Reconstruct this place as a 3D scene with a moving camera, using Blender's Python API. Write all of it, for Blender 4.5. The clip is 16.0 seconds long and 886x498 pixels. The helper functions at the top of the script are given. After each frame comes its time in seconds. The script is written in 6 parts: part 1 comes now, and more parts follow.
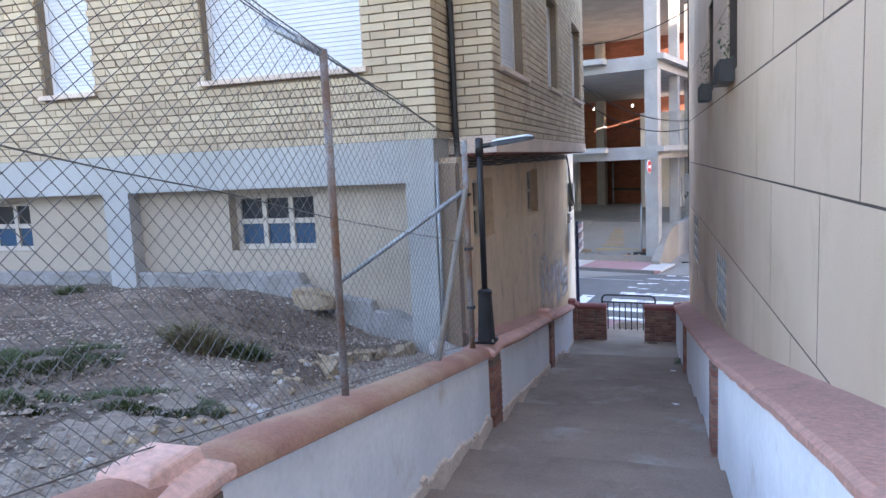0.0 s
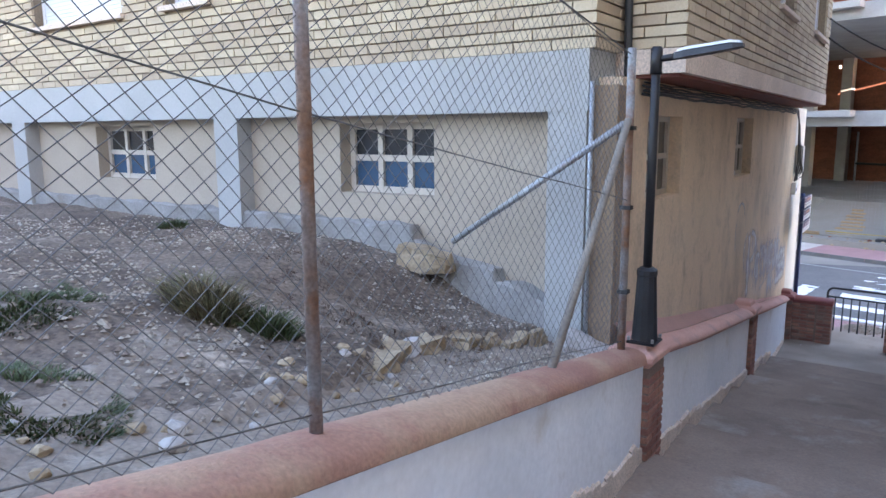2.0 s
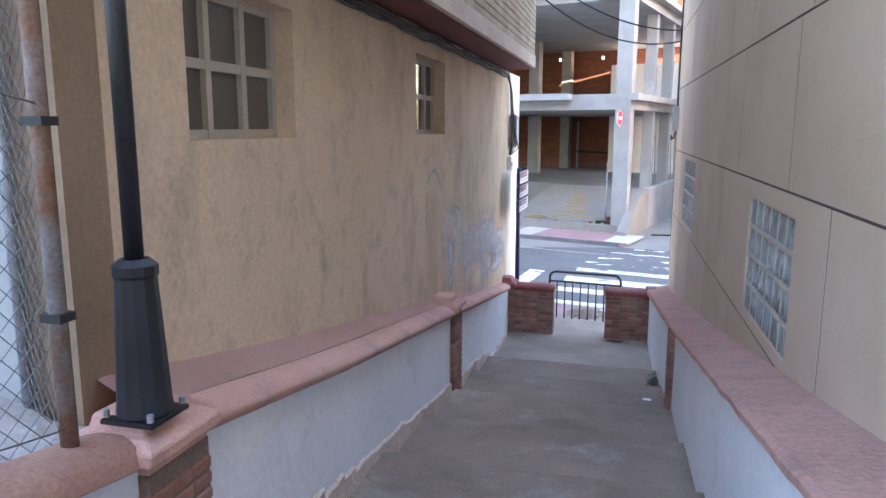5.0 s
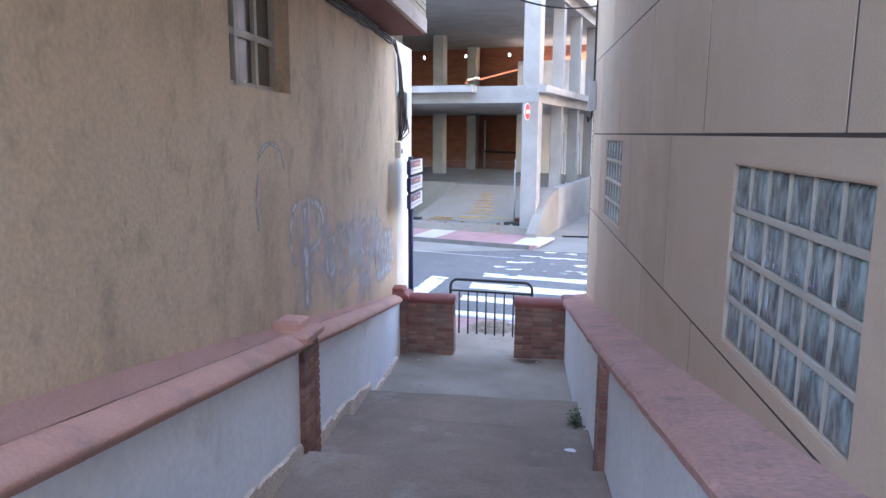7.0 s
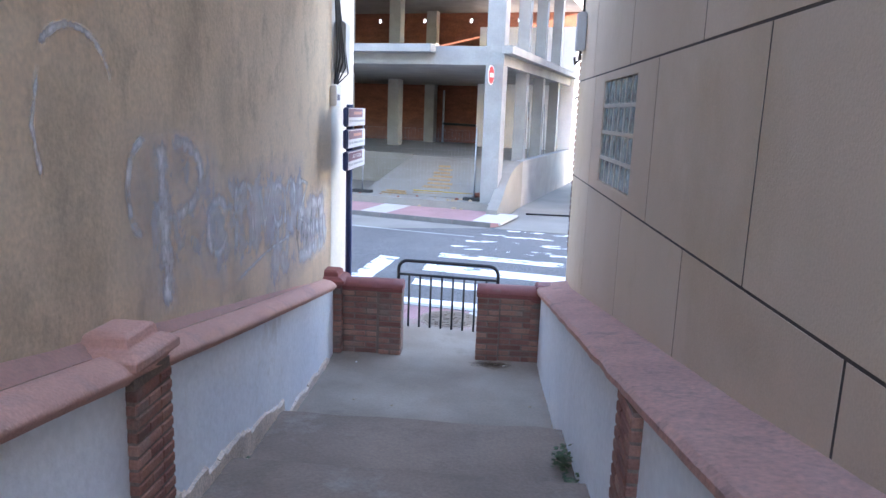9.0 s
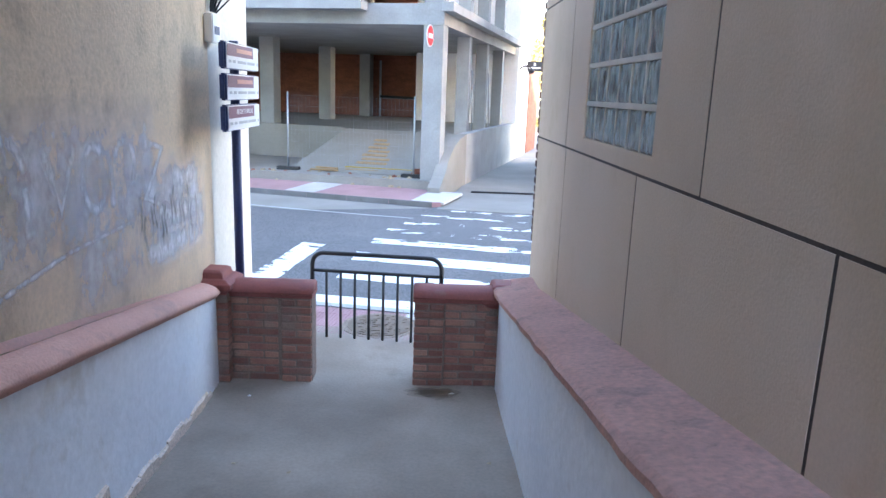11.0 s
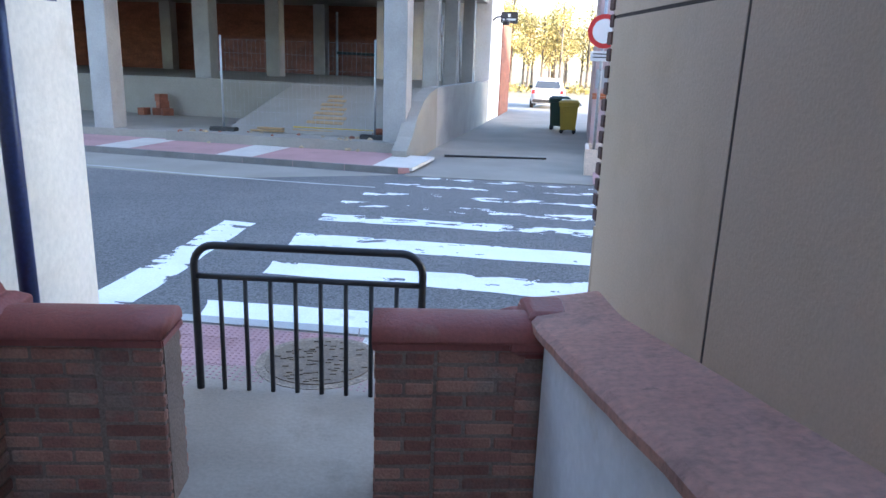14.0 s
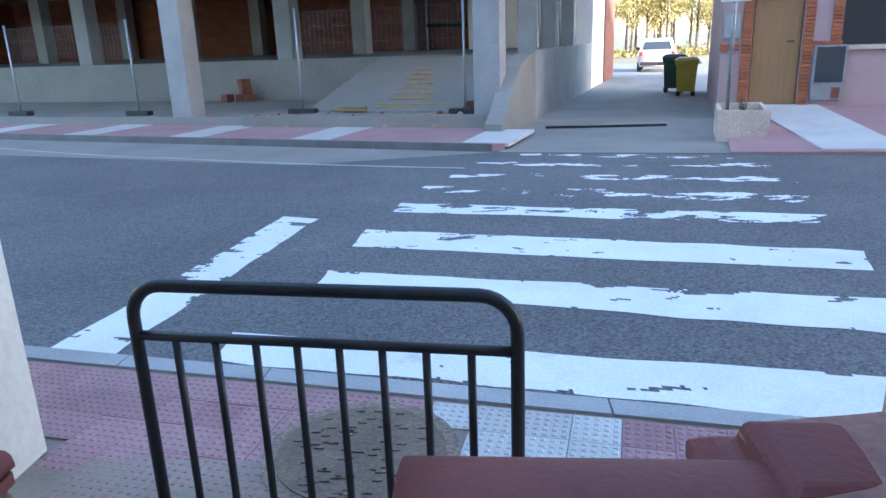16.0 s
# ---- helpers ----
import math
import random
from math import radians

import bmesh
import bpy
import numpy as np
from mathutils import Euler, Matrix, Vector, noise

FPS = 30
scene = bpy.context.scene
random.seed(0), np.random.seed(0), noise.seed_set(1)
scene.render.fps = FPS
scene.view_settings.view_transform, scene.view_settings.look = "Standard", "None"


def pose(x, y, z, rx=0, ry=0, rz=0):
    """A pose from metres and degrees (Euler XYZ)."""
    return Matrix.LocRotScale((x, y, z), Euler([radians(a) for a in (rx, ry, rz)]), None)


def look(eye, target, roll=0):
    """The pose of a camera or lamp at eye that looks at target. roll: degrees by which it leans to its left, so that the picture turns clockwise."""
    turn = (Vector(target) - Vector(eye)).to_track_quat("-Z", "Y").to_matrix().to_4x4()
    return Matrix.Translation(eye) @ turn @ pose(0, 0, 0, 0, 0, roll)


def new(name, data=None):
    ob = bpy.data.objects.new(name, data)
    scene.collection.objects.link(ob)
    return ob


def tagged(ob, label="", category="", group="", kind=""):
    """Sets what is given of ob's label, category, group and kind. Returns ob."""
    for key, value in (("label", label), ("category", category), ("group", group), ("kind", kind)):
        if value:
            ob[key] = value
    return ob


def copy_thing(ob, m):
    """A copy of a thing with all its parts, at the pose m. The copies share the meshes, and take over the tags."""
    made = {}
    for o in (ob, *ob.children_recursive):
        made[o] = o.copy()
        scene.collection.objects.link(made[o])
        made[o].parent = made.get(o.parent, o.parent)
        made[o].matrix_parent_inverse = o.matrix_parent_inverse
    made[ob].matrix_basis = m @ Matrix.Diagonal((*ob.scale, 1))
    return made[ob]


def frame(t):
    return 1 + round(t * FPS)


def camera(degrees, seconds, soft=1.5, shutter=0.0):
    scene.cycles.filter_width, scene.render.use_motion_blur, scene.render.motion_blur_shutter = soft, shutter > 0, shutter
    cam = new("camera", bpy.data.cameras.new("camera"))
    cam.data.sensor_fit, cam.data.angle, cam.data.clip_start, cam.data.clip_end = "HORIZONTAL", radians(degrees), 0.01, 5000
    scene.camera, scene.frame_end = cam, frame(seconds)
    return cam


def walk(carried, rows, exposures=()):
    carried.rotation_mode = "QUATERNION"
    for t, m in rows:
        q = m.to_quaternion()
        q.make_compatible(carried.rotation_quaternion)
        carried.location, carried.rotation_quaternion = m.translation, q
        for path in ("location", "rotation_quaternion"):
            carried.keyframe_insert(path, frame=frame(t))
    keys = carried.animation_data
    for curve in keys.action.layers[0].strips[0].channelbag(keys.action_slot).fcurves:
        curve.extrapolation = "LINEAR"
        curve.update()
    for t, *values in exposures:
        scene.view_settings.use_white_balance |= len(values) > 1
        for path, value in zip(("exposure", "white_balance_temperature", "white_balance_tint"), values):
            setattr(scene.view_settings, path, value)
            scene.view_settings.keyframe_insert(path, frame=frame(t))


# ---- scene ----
cam = camera(64.5, 16.0)
METRES, EYE, TILT, LEAN, TURN = 15.0, 4.12, 0.0, 0.0, 18.0
ROWS = [
    (0.0, 0.0, 0.0, 0.0, -0.33, -7.1, 2.65),
    (0.5, 0.0048, 0.0302, -0.0042, 1.03, -8.92, 2.34),
    (1.0, 0.0106, 0.0589, -0.0082, 7.57, -10.93, 1.95),
    (1.5, 0.0172, 0.0884, -0.012, 11.79, -8.21, 0.55),
    (2.0, 0.0249, 0.12, -0.0208, 16.37, -9.63, 0.32),
    (2.5, 0.0349, 0.1507, -0.0264, 11.72, -9.25, -1.34),
    (3.0, 0.0443, 0.1823, -0.0313, 10.01, -8.2, -1.81),
    (3.5, 0.0535, 0.2095, -0.0363, 8.49, -8.39, -2.47),
    (4.0, 0.0629, 0.24, -0.0439, 3.27, -8.84, -2.67),
    (4.5, 0.0733, 0.2665, -0.0497, -0.52, -9.87, -1.05),
    (7.0, 0.12, 0.4207, -0.0775, -10.05, -9.38, -0.42),
    (7.5, 0.1284, 0.4495, -0.0841, -12.44, -9.33, -0.32),
    (8.0, 0.1365, 0.4808, -0.0898, -12.82, -10.09, -1.4),
    (8.5, 0.1443, 0.5096, -0.0957, -13.03, -11.46, -1.86),
    (9.0, 0.1495, 0.543, -0.1014, -13.38, -11.05, -2.04),
    (9.5, 0.1571, 0.5711, -0.1068, -13.44, -10.86, -1.79),
    (10.0, 0.1696, 0.6022, -0.111, -18.23, -11.72, -2.03),
    (12.5, 0.2164, 0.7503, -0.1392, -16.54, -12.8, -1.79),
    (13.0, 0.2211, 0.7817, -0.1455, -14.71, -12.62, -1.57),
    (13.5, 0.2303, 0.8086, -0.1509, -16.36, -13.42, -1.56),
    (14.0, 0.2416, 0.8379, -0.1558, -21.09, -14.8, -1.97),
    (14.5, 0.2519, 0.8644, -0.1601, -24.0, -15.65, -0.81),
    (15.0, 0.2619, 0.8936, -0.1658, -21.7, -15.97, 0.45),
    (15.5, 0.272, 0.9171, -0.1698, -19.12, -16.18, 0.78),
    (16.0, 0.2807, 0.9408, -0.1734, -13.53, -16.59, 2.0),
]
walk(cam, [(t, pose(0, 0, EYE, TILT, LEAN, TURN) @ pose(METRES * x, METRES * y, METRES * z, 90 + pitch, roll, yaw)) for t, x, y, z, yaw, pitch, roll in ROWS],
     [(0.0, 3.32, 6300, 25), (1.5, 3.52, 6400, 25), (3.0, 3.57, 6500, 25), (4.5, 3.85, 6450, 24), (7.0, 4.0, 6200, 25), (10.0, 3.95, 6100, 20), (12.5, 3.75, 5900, 17), (14.0, 3.2, 5700, 17), (16.0, 2.85, 5400, 15)])

# ---- light ----
SUN_EL, SUN_AZ = radians(11.5), radians(126)
world = bpy.data.worlds.new("sky")
scene.world = world
world.use_nodes = True
wn = world.node_tree
sky = wn.nodes.new("ShaderNodeTexSky")
sky.sky_type, sky.sun_disc, sky.sun_elevation, sky.sun_rotation = "NISHITA", False, SUN_EL, SUN_AZ
wn.links.new(sky.outputs[0], wn.nodes["Background"].inputs[0])
wn.nodes["Background"].inputs[1].default_value = 0.15
sun = new("sun", bpy.data.lights.new("sun", "SUN"))
sun.data.energy, sun.data.angle, sun.data.color = 3.0, radians(0.5), (1.0, 0.86, 0.68)
sun_dir = Vector((math.sin(SUN_AZ) * math.cos(SUN_EL), math.cos(SUN_AZ) * math.cos(SUN_EL), math.sin(SUN_EL)))
sun.matrix_world = look(sun_dir * 60, (0, 0, 0))


# ---- materials ----
def node(nt, kind, **values):
    n = nt.nodes.new(kind)
    for k, v in values.items():
        n.inputs[k].default_value = v
    return n


def mixer(nt, a, b, fac, blend="MIX"):
    m = nt.nodes.new("ShaderNodeMix")
    m.data_type, m.blend_type = "RGBA", blend
    for sock, v in ((m.inputs[0], fac), (m.inputs[6], a), (m.inputs[7], b)):
        if isinstance(v, bpy.types.NodeSocket):
            nt.links.new(v, sock)
        elif isinstance(v, (int, float)):
            sock.default_value = v
        else:
            sock.default_value = (*v, 1)
    return m.outputs[2]


def ramp(nt, value, lo, hi, a=0.0, b=1.0):
    m = nt.nodes.new("ShaderNodeMapRange")
    nt.links.new(value, m.inputs[0])
    for i, v in enumerate((lo, hi, a, b)):
        m.inputs[i + 1].default_value = v
    return m.outputs[0]


def noise_of(nt, pos, scale, detail=4, stretch=(1, 1, 1), rough=0.55):
    mp = nt.nodes.new("ShaderNodeMapping")
    mp.inputs["Scale"].default_value = stretch
    nt.links.new(pos, mp.inputs[0])
    n = node(nt, "ShaderNodeTexNoise", Scale=scale, Detail=detail, Roughness=rough)
    nt.links.new(mp.outputs[0], n.inputs["Vector"])
    return n.outputs["Fac"]


def surf(name, c1, c2, scale=1.5, rough=0.8, bump=0.15, fine=60, stain=None, stain_at=(0.55, 0.7), stain_scale=0.8, stretch=(1, 1, 1),
         metal=0.0, vary=0.0, island=False, gloss=0.5, speck=0.25, mottle=None):
    """A worn surface: two colours at a large scale, grain at a fine one, stains of a third colour, and a tone of its own for each piece."""
    mat = bpy.data.materials.new(name)
    mat.use_nodes = True
    nt = mat.node_tree
    bsdf = nt.nodes["Principled BSDF"]
    pos = nt.nodes.new("ShaderNodeNewGeometry").outputs["Position"]
    big = noise_of(nt, pos, scale, 5, stretch)
    col = mixer(nt, c1, c2, ramp(nt, big, 0.35, 0.65))
    if stain:
        st = noise_of(nt, pos, stain_scale, 7, stretch, 0.65)
        col = mixer(nt, col, stain, ramp(nt, st, *stain_at))
    if mottle:
        tint, m_scale, m_lo, m_hi, m_top = mottle
        col = mixer(nt, col, tint, ramp(nt, noise_of(nt, pos, m_scale, 8, (1, 1, 0.75), 0.72), m_lo, m_hi, 0.0, m_top))
    small = noise_of(nt, pos, fine, 3)
    tone = ramp(nt, small, 0.3, 0.7, 1 - speck, 1 + speck)
    comb = nt.nodes.new("ShaderNodeCombineColor")
    for i in range(3):
        nt.links.new(tone, comb.inputs[i])
    col = mixer(nt, col, comb.outputs[0], 1.0, "MULTIPLY")
    if vary:
        rnd = nt.nodes.new("ShaderNodeNewGeometry").outputs["Random Per Island"] if island else nt.nodes.new("ShaderNodeObjectInfo").outputs["Random"]
        comb2 = nt.nodes.new("ShaderNodeCombineColor")
        v = ramp(nt, rnd, 0, 1, 1 - vary, 1 + vary)
        v2 = ramp(nt, rnd, 0, 1, 1 - vary * 1.25, 1 + vary * 1.25)
        for i, s in enumerate((v, v2, v2)):
            nt.links.new(s, comb2.inputs[i])
        col = mixer(nt, col, comb2.outputs[0], 1.0, "MULTIPLY")
    nt.links.new(col, bsdf.inputs["Base Color"])
    nt.links.new(ramp(nt, small, 0.2, 0.8, max(0.05, rough - 0.1), min(1, rough + 0.1)), bsdf.inputs["Roughness"])
    bsdf.inputs["Metallic"].default_value = metal
    bsdf.inputs["Specular IOR Level"].default_value = gloss
    if bump:
        b = node(nt, "ShaderNodeBump", Strength=bump, Distance=0.01)
        nt.links.new(small, b.inputs["Height"])
        nt.links.new(b.outputs[0], bsdf.inputs["Normal"])
    return mat


def window_glass(name, tint, rough=0.08):
    mat = bpy.data.materials.new(name)
    mat.use_nodes = True
    b = mat.node_tree.nodes["Principled BSDF"]
    b.inputs["Base Color"].default_value = (*tint, 1)
    b.inputs["Roughness"].default_value = rough
    b.inputs["Specular IOR Level"].default_value = 0.8
    return mat


M = {
    "white_wall": surf("whitewash", (0.85, 0.86, 0.88), (0.76, 0.78, 0.81), 1.2, 0.85, 0.35, 22, (0.56, 0.51, 0.45), (0.62, 0.78), 1.1, speck=0.05, mottle=((0.60, 0.57, 0.53), 5, 0.58, 0.76, 0.5)),
    "pink": surf("pink_cement", (0.64, 0.36, 0.285), (0.56, 0.31, 0.245), 2.0, 0.85, 0.6, 70, (0.42, 0.27, 0.23), (0.55, 0.7), 2.5, speck=0.09),
    # Same pink, lightened to offset the overhang's shade on the ledge.
    "pink_lightened": surf("lightened_pink_cement", (0.82, 0.53, 0.44), (0.75, 0.47, 0.385), 2.0, 0.85, 0.5, 60, (0.62, 0.39, 0.33), (0.58, 0.75), 2.0, speck=0.07),
    "pink_r": surf("pink_rough_cement", (0.80, 0.51, 0.42), (0.71, 0.44, 0.36), 2.5, 0.9, 0.8, 38, (0.47, 0.315, 0.27), (0.55, 0.75), 4, speck=0.13, mottle=((0.30, 0.20, 0.17), 9, 0.60, 0.72, 0.6)),
    "roll": surf("coping_clay", (0.42, 0.23, 0.16), (0.36, 0.18, 0.135), 2.0, 0.85, 0.5, 60, (0.46, 0.30, 0.20), (0.5, 0.65), 1.6, speck=0.15),
    "brick_red": surf("pier_brick", (0.24, 0.10, 0.075), (0.31, 0.15, 0.105), 5, 0.85, 0.5, 90, (0.22, 0.15, 0.12), (0.52, 0.66), 3, vary=0.3, speck=0.2),
    "mortar": surf("mortar", (0.235, 0.17, 0.135), (0.18, 0.125, 0.10), 4, 0.95, 0.5, 80),
    "cap_red": surf("glazed_red_coping", (0.27, 0.075, 0.058), (0.22, 0.06, 0.05), 4, 0.6, 0.3, 60, (0.25, 0.13, 0.10), (0.6, 0.75), 3, speck=0.12),
    "concrete_step": surf("step_concrete", (0.31, 0.23, 0.178), (0.215, 0.158, 0.122), 1.0, 0.9, 0.5, 45, (0.37, 0.33, 0.285), (0.56, 0.75), 1.3, speck=0.12, mottle=((0.15, 0.11, 0.085), 2.6, 0.53, 0.75, 0.7)),
    "landing": surf("landing_concrete", (0.38, 0.315, 0.255), (0.25, 0.20, 0.158), 0.9, 0.85, 0.3, 45, (0.20, 0.165, 0.13), (0.58, 0.72), 1.0, speck=0.10),
    "ochre": surf("ochre_render", (0.73, 0.565, 0.395), (0.65, 0.50, 0.345), 0.8, 0.92, 0.35, 40, (0.42, 0.325, 0.225), (0.50, 0.75), 0.9, (1.5, 1.5, 0.7), speck=0.10, mottle=((0.33, 0.26, 0.185), 3.5, 0.52, 0.74, 0.75)),
    "end_render": surf("pale_end_render", (0.66, 0.61, 0.53), (0.58, 0.53, 0.46), 1.2, 0.92, 0.35, 30, (0.52, 0.46, 0.38), (0.58, 0.78), 1.6, speck=0.07),
    "cream": surf("cream_render", (0.44, 0.375, 0.295), (0.385, 0.325, 0.255), 1.0, 0.92, 0.3, 40, (0.48, 0.42, 0.34), (0.58, 0.75), 1.2, speck=0.06),
    "grey_band": surf("grey_painted_beam", (0.43, 0.435, 0.42), (0.375, 0.38, 0.365), 1.0, 0.9, 0.2, 40, speck=0.05),
    "brick_cream": surf("cream_brick", (0.53, 0.435, 0.30), (0.46, 0.37, 0.255), 2.5, 0.8, 0.3, 70, vary=0.12, speck=0.08),
    "brick_cream_i": surf("cream_brick_far", (0.53, 0.435, 0.30), (0.46, 0.37, 0.255), 2.5, 0.8, 0.3, 70, vary=0.12, island=True, speck=0.08),
    "joint_cream": surf("cream_mortar", (0.27, 0.21, 0.145), (0.22, 0.17, 0.12), 3, 0.95, 0.3, 60),
    "panel": surf("beige_facade_panel", (0.585, 0.445, 0.33), (0.525, 0.395, 0.285), 0.7, 0.8, 0.2, 90, (0.45, 0.33, 0.215), (0.52, 0.8), 0.8, vary=0.03, speck=0.05, mottle=((0.40, 0.29, 0.19), 1.6, 0.55, 0.8, 0.6)),
    "joint_dark": surf("panel_joint", (0.06, 0.045, 0.04), (0.08, 0.06, 0.05), 4, 0.9, 0.1),
    "soffit": surf("red_brown_soffit", (0.20, 0.062, 0.045), (0.16, 0.05, 0.04), 2, 0.8, 0.2),
    "slab_edge": surf("pale_slab_edge", (0.70, 0.58, 0.48), (0.61, 0.50, 0.41), 2, 0.85, 0.3, stain=(0.36, 0.29, 0.24), stain_at=(0.58, 0.75)),
    "concrete": surf("raw_concrete", (0.36, 0.355, 0.34), (0.29, 0.285, 0.275), 1.2, 0.85, 0.3, 30, (0.28, 0.27, 0.25), (0.58, 0.75), 1.5, speck=0.07),
    "concrete_floor": surf("dusty_concrete", (0.29, 0.27, 0.24), (0.235, 0.22, 0.195), 0.8, 0.9, 0.3, 30, (0.25, 0.23, 0.20), (0.58, 0.75), 0.9, speck=0.08),
    "hollow_brick": surf("orange_hollow_brick", (0.26, 0.10, 0.062), (0.18, 0.068, 0.043), 1.5, 0.9, 0.5, 14, (0.22, 0.09, 0.06), (0.55, 0.7), 1.1, (1, 1, 3), speck=0.22),
    "asphalt": surf("asphalt", (0.155, 0.150, 0.147), (0.122, 0.119, 0.118), 0.5, 0.85, 0.8, 55, (0.175, 0.168, 0.158), (0.55, 0.75), 0.6, speck=0.6),
    "paint_white": surf("road_paint", (0.84, 0.84, 0.84), (0.76, 0.76, 0.76), 2, 0.7, 0.25, 60, (0.55, 0.54, 0.53), (0.64, 0.78), 3, speck=0.08),
    # Kerb colour darkened: the far kerb's face would otherwise read as lit.
    "kerb_darkened": surf("darkened_kerb_stone", (0.15, 0.145, 0.14), (0.20, 0.195, 0.19), 2, 0.9, 0.3, 60, speck=0.15),
    "kerb": surf("kerb_stone", (0.42, 0.42, 0.41), (0.35, 0.35, 0.34), 2, 0.85, 0.3, 60, speck=0.12, vary=0.08),
    "tile_pink": surf("pink_paving", (0.40, 0.235, 0.235), (0.34, 0.20, 0.20), 1.5, 0.85, 0.3, 70, (0.28, 0.20, 0.19), (0.6, 0.75), 1.5, vary=0.08, speck=0.12),
    "tile_white": surf("white_paving", (0.58, 0.56, 0.52), (0.50, 0.48, 0.45), 1.5, 0.85, 0.3, 70, vary=0.06, speck=0.1),
    "earth": surf("dry_earth", (0.20, 0.155, 0.12), (0.105, 0.078, 0.06), 0.9, 0.98, 1.0, 30, (0.36, 0.30, 0.24), (0.56, 0.74), 1.6, speck=0.5, mottle=((0.07, 0.052, 0.04), 7, 0.52, 0.66, 0.7)),
    "ground": surf("distant_ground", (0.30, 0.25, 0.15), (0.20, 0.18, 0.09), 0.1, 0.95, 0.3, 5),
    "rock": surf("limestone", (0.40, 0.32, 0.215), (0.30, 0.225, 0.145), 6, 0.9, 0.8, 40, (0.22, 0.18, 0.13), (0.55, 0.7), 6, speck=0.2),
    "dust": surf("pale_dust", (0.29, 0.24, 0.195), (0.215, 0.175, 0.14), 1.5, 0.97, 0.8, 40, (0.42, 0.37, 0.31), (0.55, 0.75), 3, speck=0.25),
    "brown_render": surf("brown_render", (0.36, 0.25, 0.16), (0.30, 0.205, 0.13), 1.5, 0.92, 0.3, 40, (0.25, 0.17, 0.11), (0.55, 0.72), 2, speck=0.1),
    "pole_cement": surf("cement_stained_steel", (0.30, 0.265, 0.225), (0.23, 0.20, 0.17), 5, 0.8, 0.3, 60, speck=0.15),
    "rock_pale": surf("pale_stone", (0.46, 0.43, 0.40), (0.36, 0.335, 0.31), 6, 0.9, 0.6, 40, speck=0.12),
    "cement": surf("grey_cement_plinth", (0.32, 0.31, 0.295), (0.24, 0.23, 0.215), 3, 0.92, 0.6, 40, (0.24, 0.22, 0.19), (0.56, 0.72), 3, speck=0.15),
    "twig": surf("dead_stalks", (0.15, 0.105, 0.075), (0.085, 0.06, 0.045), 6, 0.9, 0.0, vary=0.4, island=True),
    "pebble": surf("pale_gravel", (0.44, 0.39, 0.33), (0.26, 0.215, 0.17), 8, 0.9, 0.5, 60, vary=0.3, island=True),
    "galv": surf("galvanised_steel", (0.42, 0.44, 0.46), (0.33, 0.35, 0.37), 8, 0.5, 0.1, 90, (0.24, 0.13, 0.07), (0.60, 0.72), 4, metal=0.6),
    "rust": surf("rusted_post", (0.20, 0.105, 0.06), (0.32, 0.33, 0.34), 3, 0.75, 0.3, 80, (0.24, 0.12, 0.065), (0.45, 0.6), 4, metal=0.3),
    "wire": surf("fence_wire", (0.12, 0.115, 0.11), (0.16, 0.15, 0.14), 3, 0.6, 0.0, metal=0.3),
    "black_metal": surf("black_enamel", (0.012, 0.012, 0.014), (0.02, 0.02, 0.023), 6, 0.45, 0.08, 80),
    "cable": surf("black_cable", (0.02, 0.02, 0.02), (0.03, 0.03, 0.03), 6, 0.6, 0.0),
    "blue_pole": surf("navy_pole", (0.015, 0.03, 0.10), (0.02, 0.035, 0.12), 5, 0.4, 0.05),
    "frame_white": surf("white_window_frame", (0.55, 0.50, 0.425), (0.47, 0.425, 0.36), 5, 0.6, 0.1, stain=(0.42, 0.38, 0.32), stain_at=(0.6, 0.75), stain_scale=4, speck=0.05),
    "shutter": surf("white_roller_shutter", (0.66, 0.69, 0.72), (0.62, 0.65, 0.68), 2, 0.5, 0.03, speck=0.03),
    "grey_box": surf("grey_plastic", (0.42, 0.43, 0.44), (0.36, 0.37, 0.38), 4, 0.5, 0.05, speck=0.04),
    "white_paint": surf("white_enamel", (0.72, 0.72, 0.72), (0.68, 0.68, 0.68), 4, 0.4, 0.0, speck=0.02),
    "purple": surf("purple_sign", (0.17, 0.065, 0.11), (0.15, 0.06, 0.10), 4, 0.4, 0.0, speck=0.02),
    "orange": surf("orange_sign", (0.75, 0.33, 0.05), (0.7, 0.3, 0.05), 4, 0.4, 0.0, speck=0.02),
    "red": surf("red_sign", (0.55, 0.035, 0.035), (0.5, 0.03, 0.03), 4, 0.4, 0.0, speck=0.02),
    "pink_house": surf("mauve_render", (0.50, 0.37, 0.36), (0.46, 0.335, 0.325), 0.8, 0.9, 0.2, 50, speck=0.05),
    "brick_orange": surf("orange_brick_trim", (0.42, 0.14, 0.06), (0.36, 0.12, 0.055), 4, 0.85, 0.3, vary=0.15, speck=0.15),
    "wood_door": surf("light_wood_door", (0.42, 0.25, 0.11), (0.36, 0.205, 0.09), 3, 0.55, 0.1, 40, stretch=(8, 8, 0.6), speck=0.08),
    "dark_board": surf("dark_board", (0.03, 0.03, 0.035), (0.045, 0.045, 0.05), 2, 0.35, 0.0),
    "car_white": surf("white_car_paint", (0.66, 0.67, 0.68), (0.64, 0.65, 0.66), 2, 0.25, 0.0, speck=0.01),
    "rubber": surf("tyre_rubber", (0.02, 0.02, 0.02), (0.03, 0.03, 0.03), 6, 0.8, 0.1),
    "bin_green": surf("green_plastic", (0.02, 0.05, 0.035), (0.03, 0.06, 0.04), 4, 0.5, 0.05),
    "bin_yellow": surf("yellow_plastic", (0.45, 0.30, 0.03), (0.4, 0.27, 0.03), 4, 0.5, 0.05),
